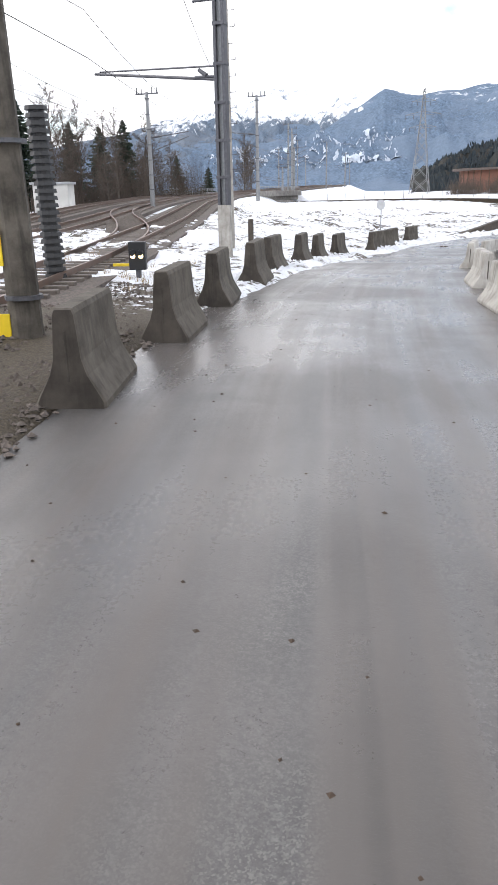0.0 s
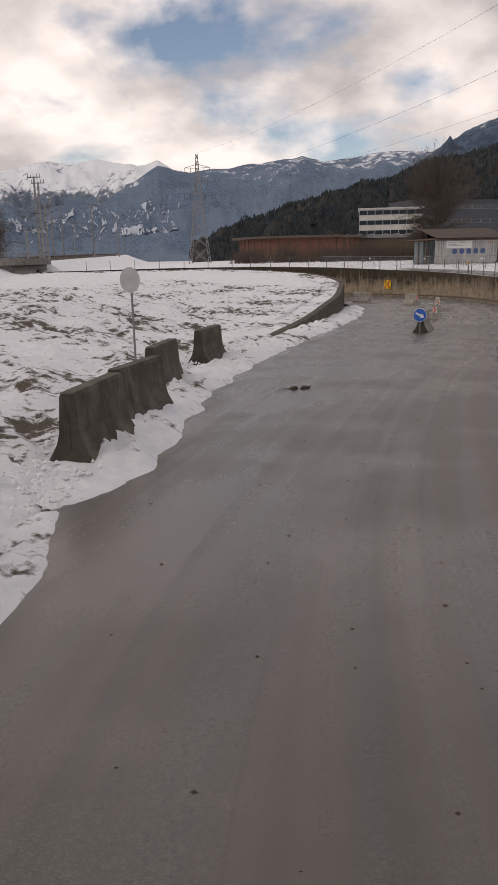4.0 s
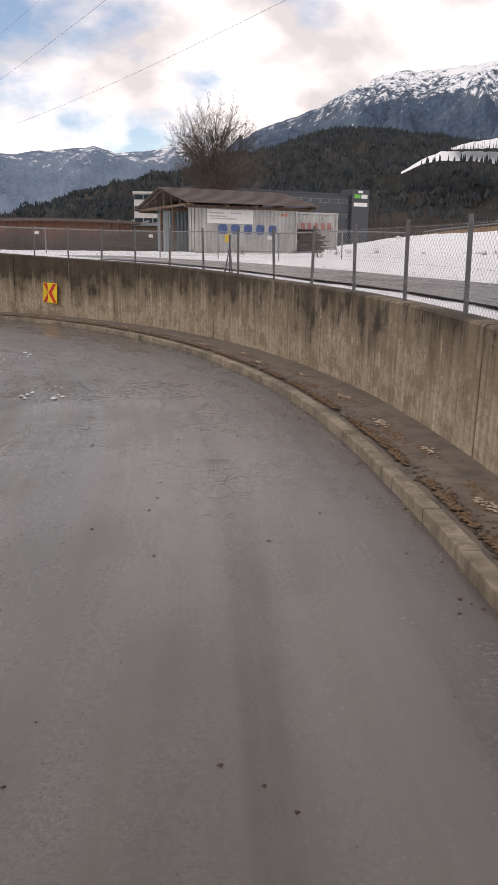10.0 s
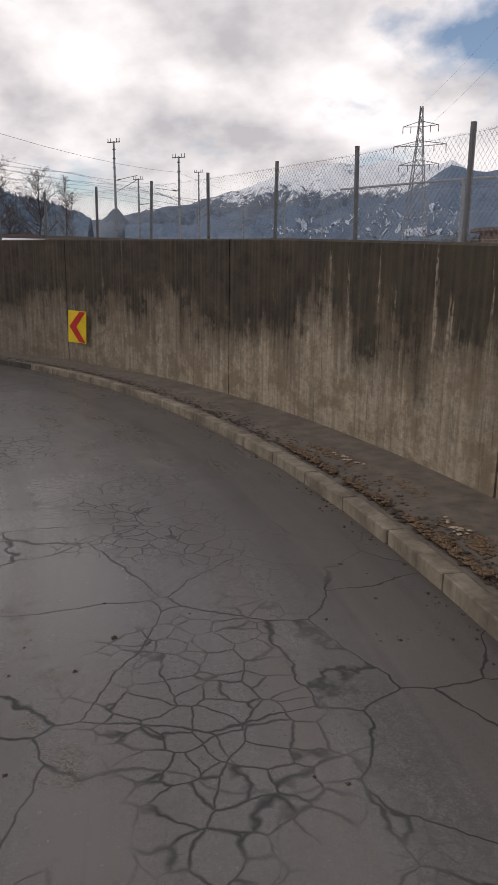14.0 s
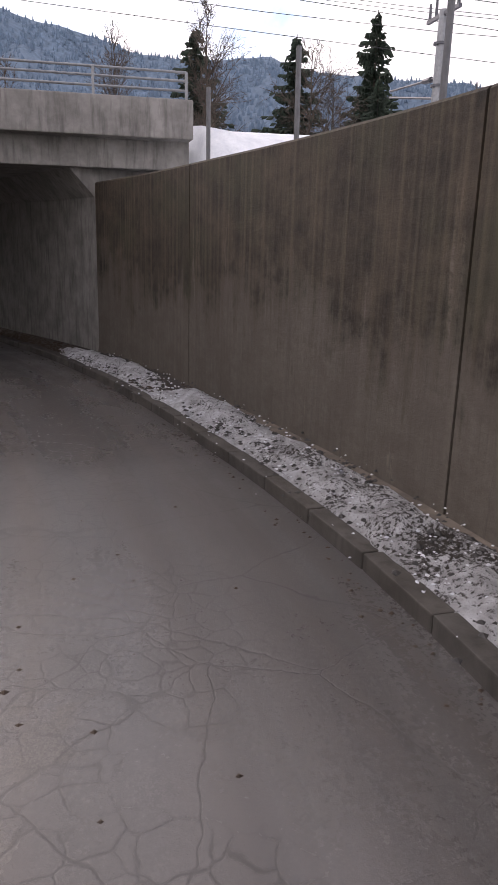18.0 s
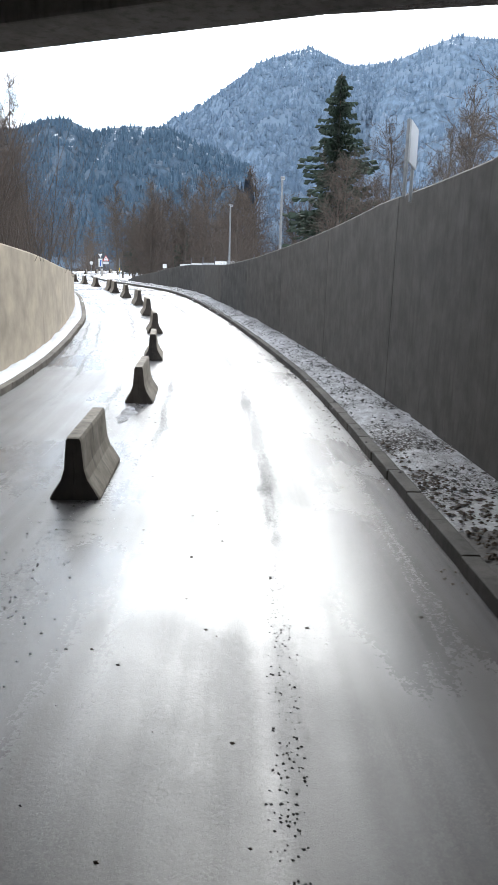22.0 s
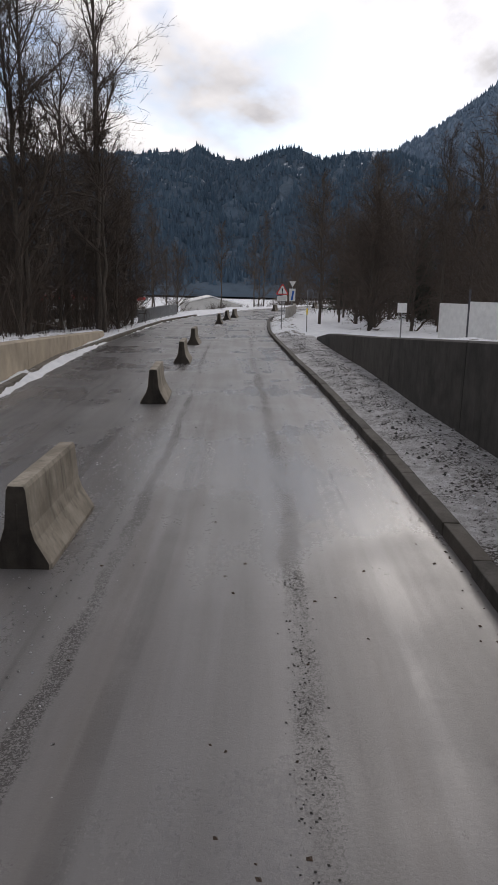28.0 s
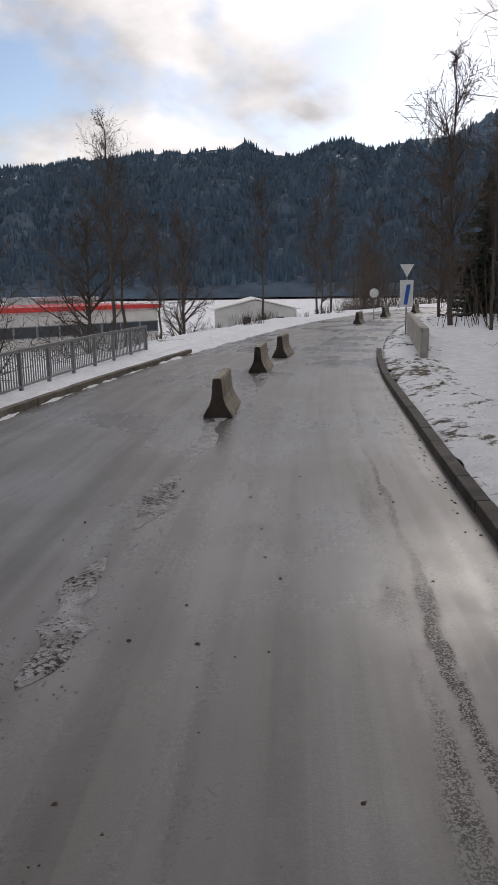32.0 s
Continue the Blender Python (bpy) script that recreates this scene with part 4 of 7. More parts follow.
def sweep_track(name, off, width, dz, height, y0, y1, mat, parent=None, bend=None, uv=False):
    verts, faces = [], []
    ys = np.arange(y0, y1 + 0.01, 2.0)
    for y in ys:
        o = off + (bend(y) if bend else 0.0)
        for q, h in ((-width / 2, dz), (-width / 2, dz + height), (width / 2, dz + height), (width / 2, dz)):
            verts.append(track_point(y, o + q, h))
    for i in range(len(ys) - 1):
        for j in range(4):
            a, b = i * 4 + j, i * 4 + (j + 1) % 4
            faces.append((a, b, b + 4, a + 4))
    faces += [(3, 2, 1, 0), tuple(range(len(verts) - 4, len(verts)))]
    return ob_from(name, verts, faces, mat, parent)


def railway(off, y0, y1, bend=None):
    tr = tagged(new("railway_track"), "rusty railway track on concrete sleepers", "railway track", "tracks side by side")
    for q in (-0.72, 0.72):
        sweep_track("rail", off + q, 0.07, -0.15, 0.15, y0, y1, RAIL, tr, bend)
    me = bpy.data.meshes.new("sleeper")
    bm = bmesh.new()
    box(bm, (0, 0, 0), (2.5, 0.24, 0.16), 0, 0.02)
    bm.to_mesh(me)
    bm.free()
    me.materials.append(TIE)
    y = y0 + 0.5
    while y < min(y1, 70):
        o = off + (bend(y) if bend else 0.0)
        a, b = track_point(y - 0.3, o), track_point(y + 0.3, o)
        sl = new("sleeper", me)
        sl.parent = tr
        sl.matrix_basis = Matrix.Translation(track_point(y, o, -0.215)) @ pose(0, 0, 0, 0, 0, math.degrees(math.atan2(-(b - a).x, (b - a).y)))
        y += 0.65
    return tr


for off in (0.0, 4.6, 9.2):
    bed = sweep_track("ballast_bed", off, 3.6, -0.6, 0.38, -18, 300, BALLAST)
    tagged(bed, "brown crushed-stone ballast bed", "ballast", kind="structure")
railway(0.0, -16, 300)
railway(4.6, -16, 300)
railway(9.2, -16, 300)
cross_over = lambda y: 4.6 * float(smoothstep(24, 52, np.array(y)))
railway(0.0, 20, 56, cross_over)


def catenary_mast(at, high, side, group="masts along the railway", steel=False):
    """A mast with its arm, insulators and the wires' brackets. side: +1 reaches to the right."""
    ob = thing("catenary_mast", at, "grey concrete railway mast with a wire arm" if not steel else "dark steel railway mast with cross arms", "mast", group)
    bm = bmesh.new()
    rod(bm, (0, 0, -0.4), (0, 0, high), 0.2, 0.12, 10)
    part("pole", bm, GALV if not steel else DARK_STEEL, ob)
    for z in np.arange(1.5, high - 0.4, 1.1):
        bm = bmesh.new()
        rod(bm, (0, 0, z), (0, 0, z + 0.06), 0.22, 0.22, 10)
        part("band", bm, DARK_STEEL, ob)
    for z0, z1 in ((0.62, 0.66), (0.5, 0.62)):
        bm = bmesh.new()
        rod(bm, (0, 0, high * z0), (side * 3.4, 0, high * z1), 0.035)
        part("arm", bm, DARK_STEEL, ob)
    bm = bmesh.new()
    box(bm, (0, 0, high - 0.12), (1.9, 0.1, 0.1))
    part("cross_arm", bm, DARK_STEEL, ob)
    for q in (-0.85, -0.45, 0.45, 0.85):
        bm = bmesh.new()
        rod(bm, (q, 0, high - 0.08), (q, 0, high + 0.35), 0.05, 0.035)
        part("insulator", bm, DARK_STEEL, ob)
    bm = bmesh.new()
    rod(bm, (side * 0.45, 0, high * 0.625), (side * 0.95, 0, high * 0.632), 0.09, 0.07, 8)
    part("insulator", bm, DARK_STEEL, ob)
    return ob


catenary_mast((-28.7, 55.9, 1.2), 8.6, 1)
catenary_mast((-27.2, 76.9, 1.9), 9.7, -1)
for y, o, h in ((100, 12.2, 9), (139.5, -2.6, 8.2), (162, 12.2, 9), (185, -2.8, 11), (205, 12.2, 10.5), (240, -2.8, 10), (262, 12.2, 10), (290, -2.8, 10), (122.9, -3.3, 4.6), (36, 13, 8.5), (12, 13, 8.5)):
    p = track_point(y, o)
    catenary_mast((p.x, p.y, p.z - 0.8), h, -1 if o < 0 else 1)
p = track_point(134.4, -3.0)
tall = catenary_mast((p.x, p.y, p.z - 0.7), 11.0, -1)


# wires over the tracks
def wire(points, r=0.012, name="wire"):
    cu = bpy.data.curves.new(name, "CURVE")
    cu.dimensions, cu.bevel_depth, cu.bevel_resolution = "3D", r, 0
    sp = cu.splines.new("POLY")
    sp.points.add(len(points) - 1)
    for q, v in zip(sp.points, points):
        q.co = (*v, 1)
    cu.materials.append(BLACK)
    return new(name, cu)


def sag(a, b, drop, n=12):
    a, b = Vector(a), Vector(b)
    return [a.lerp(b, k / n) - Vector((0, 0, drop * 4 * (k / n) * (1 - k / n))) for k in range(n + 1)]


for off, lift in ((0, 5.6), (4.6, 5.6), (9.2, 5.6), (0, 6.9), (4.6, 6.9), (9.2, 6.9), (-2.6, 8.3), (12, 8.6), (12.6, 8.6)):
    pts = []
    ys = [-16, 22, 56, 90, 139, 185, 240, 290]
    for a, b in zip(ys[:-1], ys[1:]):
        pts += sag(track_point(a, off, lift), track_point(b, off, lift), 0.1 if lift < 6 else 0.7, 6)[:-1]
    tagged(wire(pts, 0.014, "overhead_wire"), "thin dark overhead railway wire", "wire", "wires over the tracks")


# the steel column beside the road, on its concrete foot
def gantry_column():
    ob = thing("signal_column", (-9.95, 24.7, 0.3), "tall dark steel column of two channels on a pale concrete foot", "column")
    bm = bmesh.new()
    box(bm, (0, 0, 0.75), (0.42, 0.42, 1.9), 12, 0.02)
    part("foot", bm, PALE_BARRIER, ob, "pale concrete foot")
    for q in (-0.14, 0.14):
        bm = bmesh.new()
        box(bm, (q, 0, 7.4), (0.1, 0.3, 11.5), 0, 0.012)
        part("flange", bm, DARK_STEEL, ob)
    bm = bmesh.new()
    box(bm, (0, 0, 7.4), (0.2, 0.05, 11.5))
    part("web", bm, GALV, ob)
    for z in np.arange(2.6, 13, 1.15):
        bm = bmesh.new()
        box(bm, (0, 0, z), (0.42, 0.34, 0.1), 0, 0.01)
        part("batten", bm, DARK_STEEL, ob)
    for z in (5.7, 7.9, 9.6):
        bm = bmesh.new()
        rod(bm, (-0.15, 0, z), (-1.0, 0.2, z + 0.05), 0.04)
        part("bracket", bm, DARK_STEEL, ob)
        bm = bmesh.new()
        rod(bm, (-0.55, 0.1, z + 0.05), (-0.85, 0.16, z + 0.25), 0.08, 0.06)
        part("insulator", bm, DARK_STEEL, ob)
    bm = bmesh.new()
    rod(bm, (-0.1, 0, 5.6), (-5.6, 1.6, 6.3), 0.05)
    part("wire_arm", bm, DARK_STEEL, ob)
    bm = bmesh.new()
    rod(bm, (-0.1, 0, 6.0), (-5.4, 1.6, 6.35), 0.03)
    part("wire_arm", bm, DARK_STEEL, ob)
    bm = bmesh.new()
    box(bm, (-0.45, 0, 9.2), (0.7, 0.18, 0.1), 0, 0.03)
    part("lamp_head", bm, GALV, ob)
    return ob


gantry_column()
pole = thing("lamp_pole", (-11.45, 28.75, 0.5), "tall pale concrete lamp pole with climbing irons", "pole")
bm = bmesh.new()
rod(bm, (0, 0, -0.3), (0, 0, 12.5), 0.26, 0.16, 10)
part("shaft", bm, PALE_BARRIER, pole)
for z in np.arange(2.2, 12, 0.55):
    bm = bmesh.new()
    rod(bm, (0.14, 0, z), (0.46, 0, z), 0.013, None, 5)
    rod(bm, (0.46, 0, z), (0.46, 0, z + 0.1), 0.013, None, 5)
    part("climbing_iron", bm, DARK_STEEL, pole)
bm = bmesh.new()
box(bm, (-0.5, 0, 12.4), (0.8, 0.22, 0.12), 0, 0.03)
part("lamp_head", bm, GALV, pole)
post = thing("timber_stump", (-9.1, 24.95, 0.25), "short dark weathered timber post", "post", "timber posts")
bm = bmesh.new()
box(bm, (0, 0, 0.6), (0.16, 0.16, 1.35), 10, 0.015)
part("post", bm, BARK, post)
post = thing("timber_stump", (-9.35, 25.6, 0.25), "short dark weathered timber post", "post", "timber posts")
bm = bmesh.new()
box(bm, (0, 0, 0.55), (0.16, 0.16, 1.3), 10, 0.015)
part("post", bm, BARK, post)

# the near concrete pole with its yellow plates, and the ribbed steel mast behind it
def near_pole():
    ob = thing("concrete_pole", (-6.85, 9.1, 0.1), "thick weathered concrete pole with yellow plates", "pole")
    bm = bmesh.new()
    rod(bm, (0, 0, -0.3), (-0.35, 0.3, 11), 0.25, 0.17, 8)
    part("pole", bm, DARK_BARRIER, ob)
    for z, h in ((0.45, 0.5), (1.65, 0.55)):
        bm = bmesh.new()
        box(bm, (-0.36, -0.22, z), (0.42, 0.03, h), 12, 0.01)
        part("plate", bm, YELLOW, ob, "faded yellow plate")
    for z in (0.9, 3.0):
        bm = bmesh.new()
        rod(bm, (0, 0, z), (0, 0, z + 0.06), 0.275, 0.275, 12)
        part("band", bm, DARK_STEEL, ob)
    ob = thing("ribbed_mast", (-10.6, 15.4, 0.3), "dark ribbed steel mast behind the pole", "mast")
    bm = bmesh.new()
    rod(bm, (0, 0, -0.2), (-0.1, 0, 4.0), 0.2, 0.18, 10)
    part("core", bm, BLACK, ob)
    for z in np.arange(0.1, 4.0, 0.16):
        bm = bmesh.new()
        rod(bm, (-0.025 * z, 0, z), (-0.025 * z, 0, z + 0.09), 0.27, 0.25, 10)
        part("rib", bm, BLACK, ob)


near_pole()


def dwarf_signal():
    ob = thing("dwarf_signal", (-9.1, 16.75, 0.25), "small black railway signal with two lit lamps", "signal", turn=17)
    bm = bmesh.new()
    box(bm, (0, 0, 0.18), (0.12, 0.12, 0.5), 0, 0.01)
    part("stand", bm, DARK_STEEL, ob)
    bm = bmesh.new()
    box(bm, (0, 0, 0.72), (0.42, 0.24, 0.68), 0, 0.03)
    body = part("housing", bm, BLACK, ob)
    lit = Mat("lit_lamp", 0.4)
    lit.b.inputs["Emission Color"].default_value = (1.0, 0.72, 0.35, 1)
    lit.b.inputs["Emission Strength"].default_value = 4.0
    lm = lit.out((0.9, 0.7, 0.4))
    for q in (-0.1, 0.1):
        bm = bmesh.new()
        rod(bm, (q, -0.12, 0.72), (q, -0.145, 0.72), 0.055, None, 12)
        part("lamp", bm, lm, ob)
        bm = bmesh.new()
        rod(bm, (q, -0.12, 0.81), (q, -0.24, 0.80), 0.07, None, 10)
        part("hood", bm, BLACK, ob)
    bm = bmesh.new()
    box(bm, (-0.4, 0.05, 0.5), (0.5, 0.05, 0.07), 0, 0.01)
    part("arm", bm, YELLOW, ob, "yellow marker arm")


dwarf_signal()


# ---- high-voltage pylon ----
def pylon():
    ob = thing("pylon", (-37.6, 272.4, 0.6), "tall lattice steel high-voltage pylon", "pylon")
    H = 33.6
    half = lambda z: 2.9 * (1 - z / H) ** 1.3 + 0.25
    zs = [0, 5, 9.5, 13.5, 17, 20, 22.6, 25, 27.2, 29.3, 31.4, 33.2]
    cor = ((1, 1), (-1, 1), (-1, -1), (1, -1))
    for sx, sy in cor:
        bm = bmesh.new()
        for a, b in zip(zs[:-1], zs[1:]):
            rod(bm, (sx * half(a), sy * half(a), a), (sx * half(b), sy * half(b), b), 0.11, None, 4)
        part("leg", bm, GALV, ob)
    for k in range(4):
        (ax, ay), (bx, by) = cor[k], cor[(k + 1) % 4]
        bm = bmesh.new()
        for a, b in zip(zs[:-1], zs[1:]):
            rod(bm, (ax * half(a), ay * half(a), a), (bx * half(b), by * half(b), b), 0.06, None, 4)
            rod(bm, (bx * half(a), by * half(a), a), (ax * half(b), ay * half(b), b), 0.06, None, 4)
        part("bracing", bm, GALV, ob)
    for z, w in ((21.2, 4.4), (25.2, 5.8), (29.2, 3.9)):
        bm = bmesh.new()
        for q in (-1, 1):
            rod(bm, (0, 0, z + 1.0), (q * w, 0, z), 0.08, None, 4)
            rod(bm, (0, 0, z - 0.2), (q * w, 0, z), 0.08, None, 4)
        part("cross_arm", bm, GALV, ob)
        for q in (-1, -0.55, 0.55, 1):
            bm = bmesh.new()
            rod(bm, (q * w, 0, z), (q * w, 0, z - 1.4), 0.09, None, 6)
            part("insulator", bm, DARK_STEEL, ob)
    for q, z in ((-5.8, 23.8), (5.8, 23.8), (0, 33.5)):
        a = Vector((-37.6 + q, 272.4, z + 0.6))
        b = Vector((62 + q * 1.2, 12, z + 3.0))
        tagged(wire(sag(a, b, 5.5, 24), 0.014, "power_line"), "thin high-voltage line overhead", "wire", "lines from the pylon")


pylon()


# ---- concrete barriers ----
def barrier_mesh(length, high, base, mat, name="barrier_body", ends_mat=None):
    """A concrete safety barrier: wide foot, sloping toe, slim stem, rounded edges and a slot at each end."""
    hw = base / 2
    prof = [(-hw, 0), (-hw, 0.07 * high), (-hw * 0.86, 0.16 * high), (-hw * 0.56, 0.34 * high), (-hw * 0.42, 0.5 * high), (-hw * 0.31, 0.95 * high), (-hw * 0.25, high)]
    prof = prof + [(-x, z) for x, z in prof[::-1]]
    verts, faces = [], []
    ends = (-length / 2, -length / 2 + 0.03, length / 2 - 0.03, length / 2)
    for i, y in enumerate(ends):
        shrink = 0.93 if i in (0, 3) else 1.0
        for x, z in prof:
            verts.append((x * shrink, y, z * (0.985 if i in (0, 3) and z > 0.5 * high else 1.0)))
    k = len(prof)
    for i in range(3):
        for j in range(k):
            a, b = i * k + j, i * k + (j + 1) % k
            faces.append((a, a + k, b + k, b))
    faces += [tuple(range(k)), tuple(range(3 * k, 4 * k))[::-1]]
    me = bpy.data.meshes.new(name)
    me.from_pydata(verts, [], faces)
    me.materials.append(mat)
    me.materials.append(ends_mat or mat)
    # both end faces take the muddy colour darkened for shade
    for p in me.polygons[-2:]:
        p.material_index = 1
    return me


def barrier_kind(length, high, base, mat, ends_mat=None):
    body_me = barrier_mesh(length, high, base, mat, ends_mat=ends_mat)
    hook = bmesh.new()
    rod(hook, (0, 0, 0), (0, 0, high * 0.5), base * 0.022, None, 6)
    hook_me = bpy.data.meshes.new("end_slot")
    hook.to_mesh(hook_me)
    hook.free()
    hook_me.materials.append(END_MUD_SHADE)
    return body_me, hook_me, (length, high, base)


BIG = barrier_kind(1.7, 1.02, 0.72, DARK_BARRIER, END_MUD_SHADE)
MIDDLE = barrier_kind(1.7, 0.84, 0.66, make_barrier("mid_grey_barrier_concrete", (0.20, 0.185, 0.165), (0.36, 0.34, 0.31)), END_MUD_SHADE)
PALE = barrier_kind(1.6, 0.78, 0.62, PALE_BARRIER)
SMALL = barrier_kind(1.75, 0.72, 0.54, make_barrier("sandy_barrier_concrete", (0.19, 0.165, 0.13), (0.37, 0.33, 0.27)), END_MUD_SHADE)


def barrier(kind, s, l, turn=0.0, label="", group=""):
    body_me, hook_me, (length, high, base) = kind
    p = road(s, l)
    ob = thing("concrete_barrier", (p.x, p.y, p.z - 0.01), label, "barrier", group, heading(s) + turn)
    b = new("body", body_me)
    b.parent = ob
    for q in (-1, 1):
        h = new("end_slot", hook_me)
        h.parent = ob
        h.location = (0, q * (length / 2 - 0.005), high * 0.28)
    return ob


for s, l, t in ((7.85, 2.58, 4), (11.2, 2.38, 2), (14.7, 2.46, 5), (18.3, 2.45, 4), (21.75, 2.78, 3), (25.8, 2.85, 6), (30.3, 3.4, 8), (33.7, 3.6, 6), (38.2, 3.5, 4), (40.4, 3.9, 0), (43.7, 4.95, 8), (48.0, 5.8, 6)):
    barrier(BIG, s, l, t, "dark weathered concrete barrier at the snowy verge", "barriers along the verge")
for s, l, t in ((9.6, -3.0, 4), (14.2, -2.95, 6), (18.2, -2.9, 4), (24.7, -2.8, -4), (34.1, -2.85, -10), (41.6, -2.4, -12), (47, -2.8, -14)):
    barrier(PALE, s, l, t, "pale grey concrete barrier at the road's edge", "pale barriers along the road")

arrow_barriers = []
for s, l, t in ((60.75, 2.08, 2), (70.2, 2.55, 0), (78.9, 2.45, 0), (87.3, 3.4, 14), (95.4, 5.2, 34)):
    ob = barrier(PALE if s > 65 else MIDDLE, s, l, t, "concrete barrier with a red and white arrow plate in mid-road" if s > 65 else "grey concrete barrier behind a blue sign in mid-road", "barriers between the lanes")
    arrow_barriers.append(ob)
for i, (s, l) in enumerate(((153.33, 2.00), (161.11, 1.80), (167.47, 1.74), (173.84, 1.72), (179.97, 1.57), (186.27, 1.51), (191.37, 1.55), (196.57, 1.75), (201.57, 1.95), (204.62, 1.95), (213.75, 1.90), (222.37, 1.82), (230.67, 1.86), (250.27, 1.50), (257.27, 1.38), (261.57, 1.20), (283.77, 0.77), (293.87, 0.90), (302.37, 0.40))):
    barrier(SMALL, s, l, random.uniform(-1.5, 1.5), "grey concrete barrier between the two lanes", "barriers past the bridge")


# ---- signs ----
def flat_shape(name, pts, mat, parent, y, label=""):
    """A thin plate in the x-z plane at depth y, from its corners."""
    bm = bmesh.new()
    vs = [bm.verts.new((x, y, z)) for x, z in pts]
    f = bm.faces.new(vs)
    r = bmesh.ops.extrude_face_region(bm, geom=[f])
    for v in r["geom"]:
        if isinstance(v, bmesh.types.BMVert):
            v.co.y += 0.006
    bmesh.ops.recalc_face_normals(bm, faces=bm.faces)
    return part(name, bm, mat, parent, label)


def disc(r, cx=0.0, cz=0.0, n=28):
    return [(cx + r * math.cos(2 * math.pi * k / n), cz + r * math.sin(2 * math.pi * k / n)) for k in range(n)]


def triangle(r, cz, rounded=0.12):
    out = []
    for k in range(3):
        a = math.pi / 2 + k * 2 * math.pi / 3
        for d in (-0.22, 0, 0.22):
            q = a + d * rounded * 3
            out.append((r * math.cos(q), cz + r * math.sin(q)))
    return out


def sign_post(ob, low, high, r=0.03):
    bm = bmesh.new()
    rod(bm, (0, 0.05, low), (0, 0.05, high), r, None, 10)
    part("post", bm, GALV, ob)


def letter(body, size, at, parent, mat, turn=(90, 0, 0)):
    cu = bpy.data.curves.new("lettering", "FONT")
    cu.body, cu.size, cu.align_x, cu.align_y, cu.extrude = body, size, "CENTER", "CENTER", 0.003
    cu.materials.append(mat)
    ob = new("lettering", cu)
    ob.parent = parent
    ob.matrix_basis = pose(*at, *turn)
    return ob


# bend warning on a leaning post beside the wall
w = thing("warning_sign", (6.0, 61.75, -0.75), "red-edged triangular bend warning sign on a leaning post", "sign", turn=-16)
w.matrix_basis = w.matrix_basis @ pose(0, 0, 0, 0, 5, 0)
sign_post(w, -0.4, 2.75)
flat_shape("border", triangle(0.40, 2.33), RED, w, 0.0)
flat_shape("panel", triangle(0.29, 2.33), WHITE, w, -0.008)
arc = [(-0.10 + 0.17 * math.cos(a) * 1.0, 2.18 + 0.26 * math.sin(a)) for a in np.linspace(0.0, 1.7, 8)]
arc += [(-0.10 + 0.09 * math.cos(a), 2.18 + 0.17 * math.sin(a)) for a in np.linspace(1.7, 0.0, 8)]
flat_shape("bend_symbol", arc, BLACK, w, -0.016)
mk = thing("marker_post", (5.0, 57.2, -0.9), "slim faded orange marker post", "post")
bm = bmesh.new()
rod(bm, (0, 0, -0.1), (0.03, 0, 1.15), 0.035, 0.03, 8)
part("post", bm, ORANGE, mk)

# blue keep-right sign on the first mid-road barrier
p = road(59.72, 2.06)
b = thing("arrow_sign", (p.x, p.y, p.z), "round blue sign with a white slanting arrow", "sign", turn=heading(59.6) - 4)
sign_post(b, 0.02, 0.85, 0.025)
flat_shape("rim", disc(0.27, 0, 0.72), WHITE, b, 0.0)
flat_shape("panel", disc(0.255, 0, 0.72), BLUE, b, -0.008)
ang = -0.45
ar = [(-0.19, -0.035), (0.05, -0.035), (0.05, -0.10), (0.2, 0.0), (0.05, 0.10), (0.05, 0.035), (-0.19, 0.035)]
flat_shape("arrow", [(x * math.cos(ang) - z * math.sin(ang), 0.72 + x * math.sin(ang) + z * math.cos(ang)) for x, z in ar], WHITE, b, -0.016)

# red and white arrow plates on the other mid-road barriers
for ob in arrow_barriers[1:]:
    x0 = 0.14
    pl = thing("arrow_plate", (0, 0, 0), "small red and white arrow plate on a barrier", "sign", "plates on the barriers")
    pl.matrix_basis = ob.matrix_basis @ pose(0, -0.83, 0.5, 0, 0, 0) @ Matrix.Scale(0.78, 4)
    flat_shape("plate", [(-0.13, -0.19), (0.13, -0.19), (0.13, 0.19), (-0.13, 0.19)], WHITE, pl, 0.0)
    flat_shape("chevron", [(-0.12, 0.18), (-0.02, 0.18), (0.12, 0.0), (-0.02, -0.18), (-0.12, -0.18), (0.02, 0.0)], RED, pl, -0.008)
    flat_shape("chevron", [(-0.12, 0.10), (-0.06, 0.0), (-0.12, -0.10)], RED, pl, -0.008)


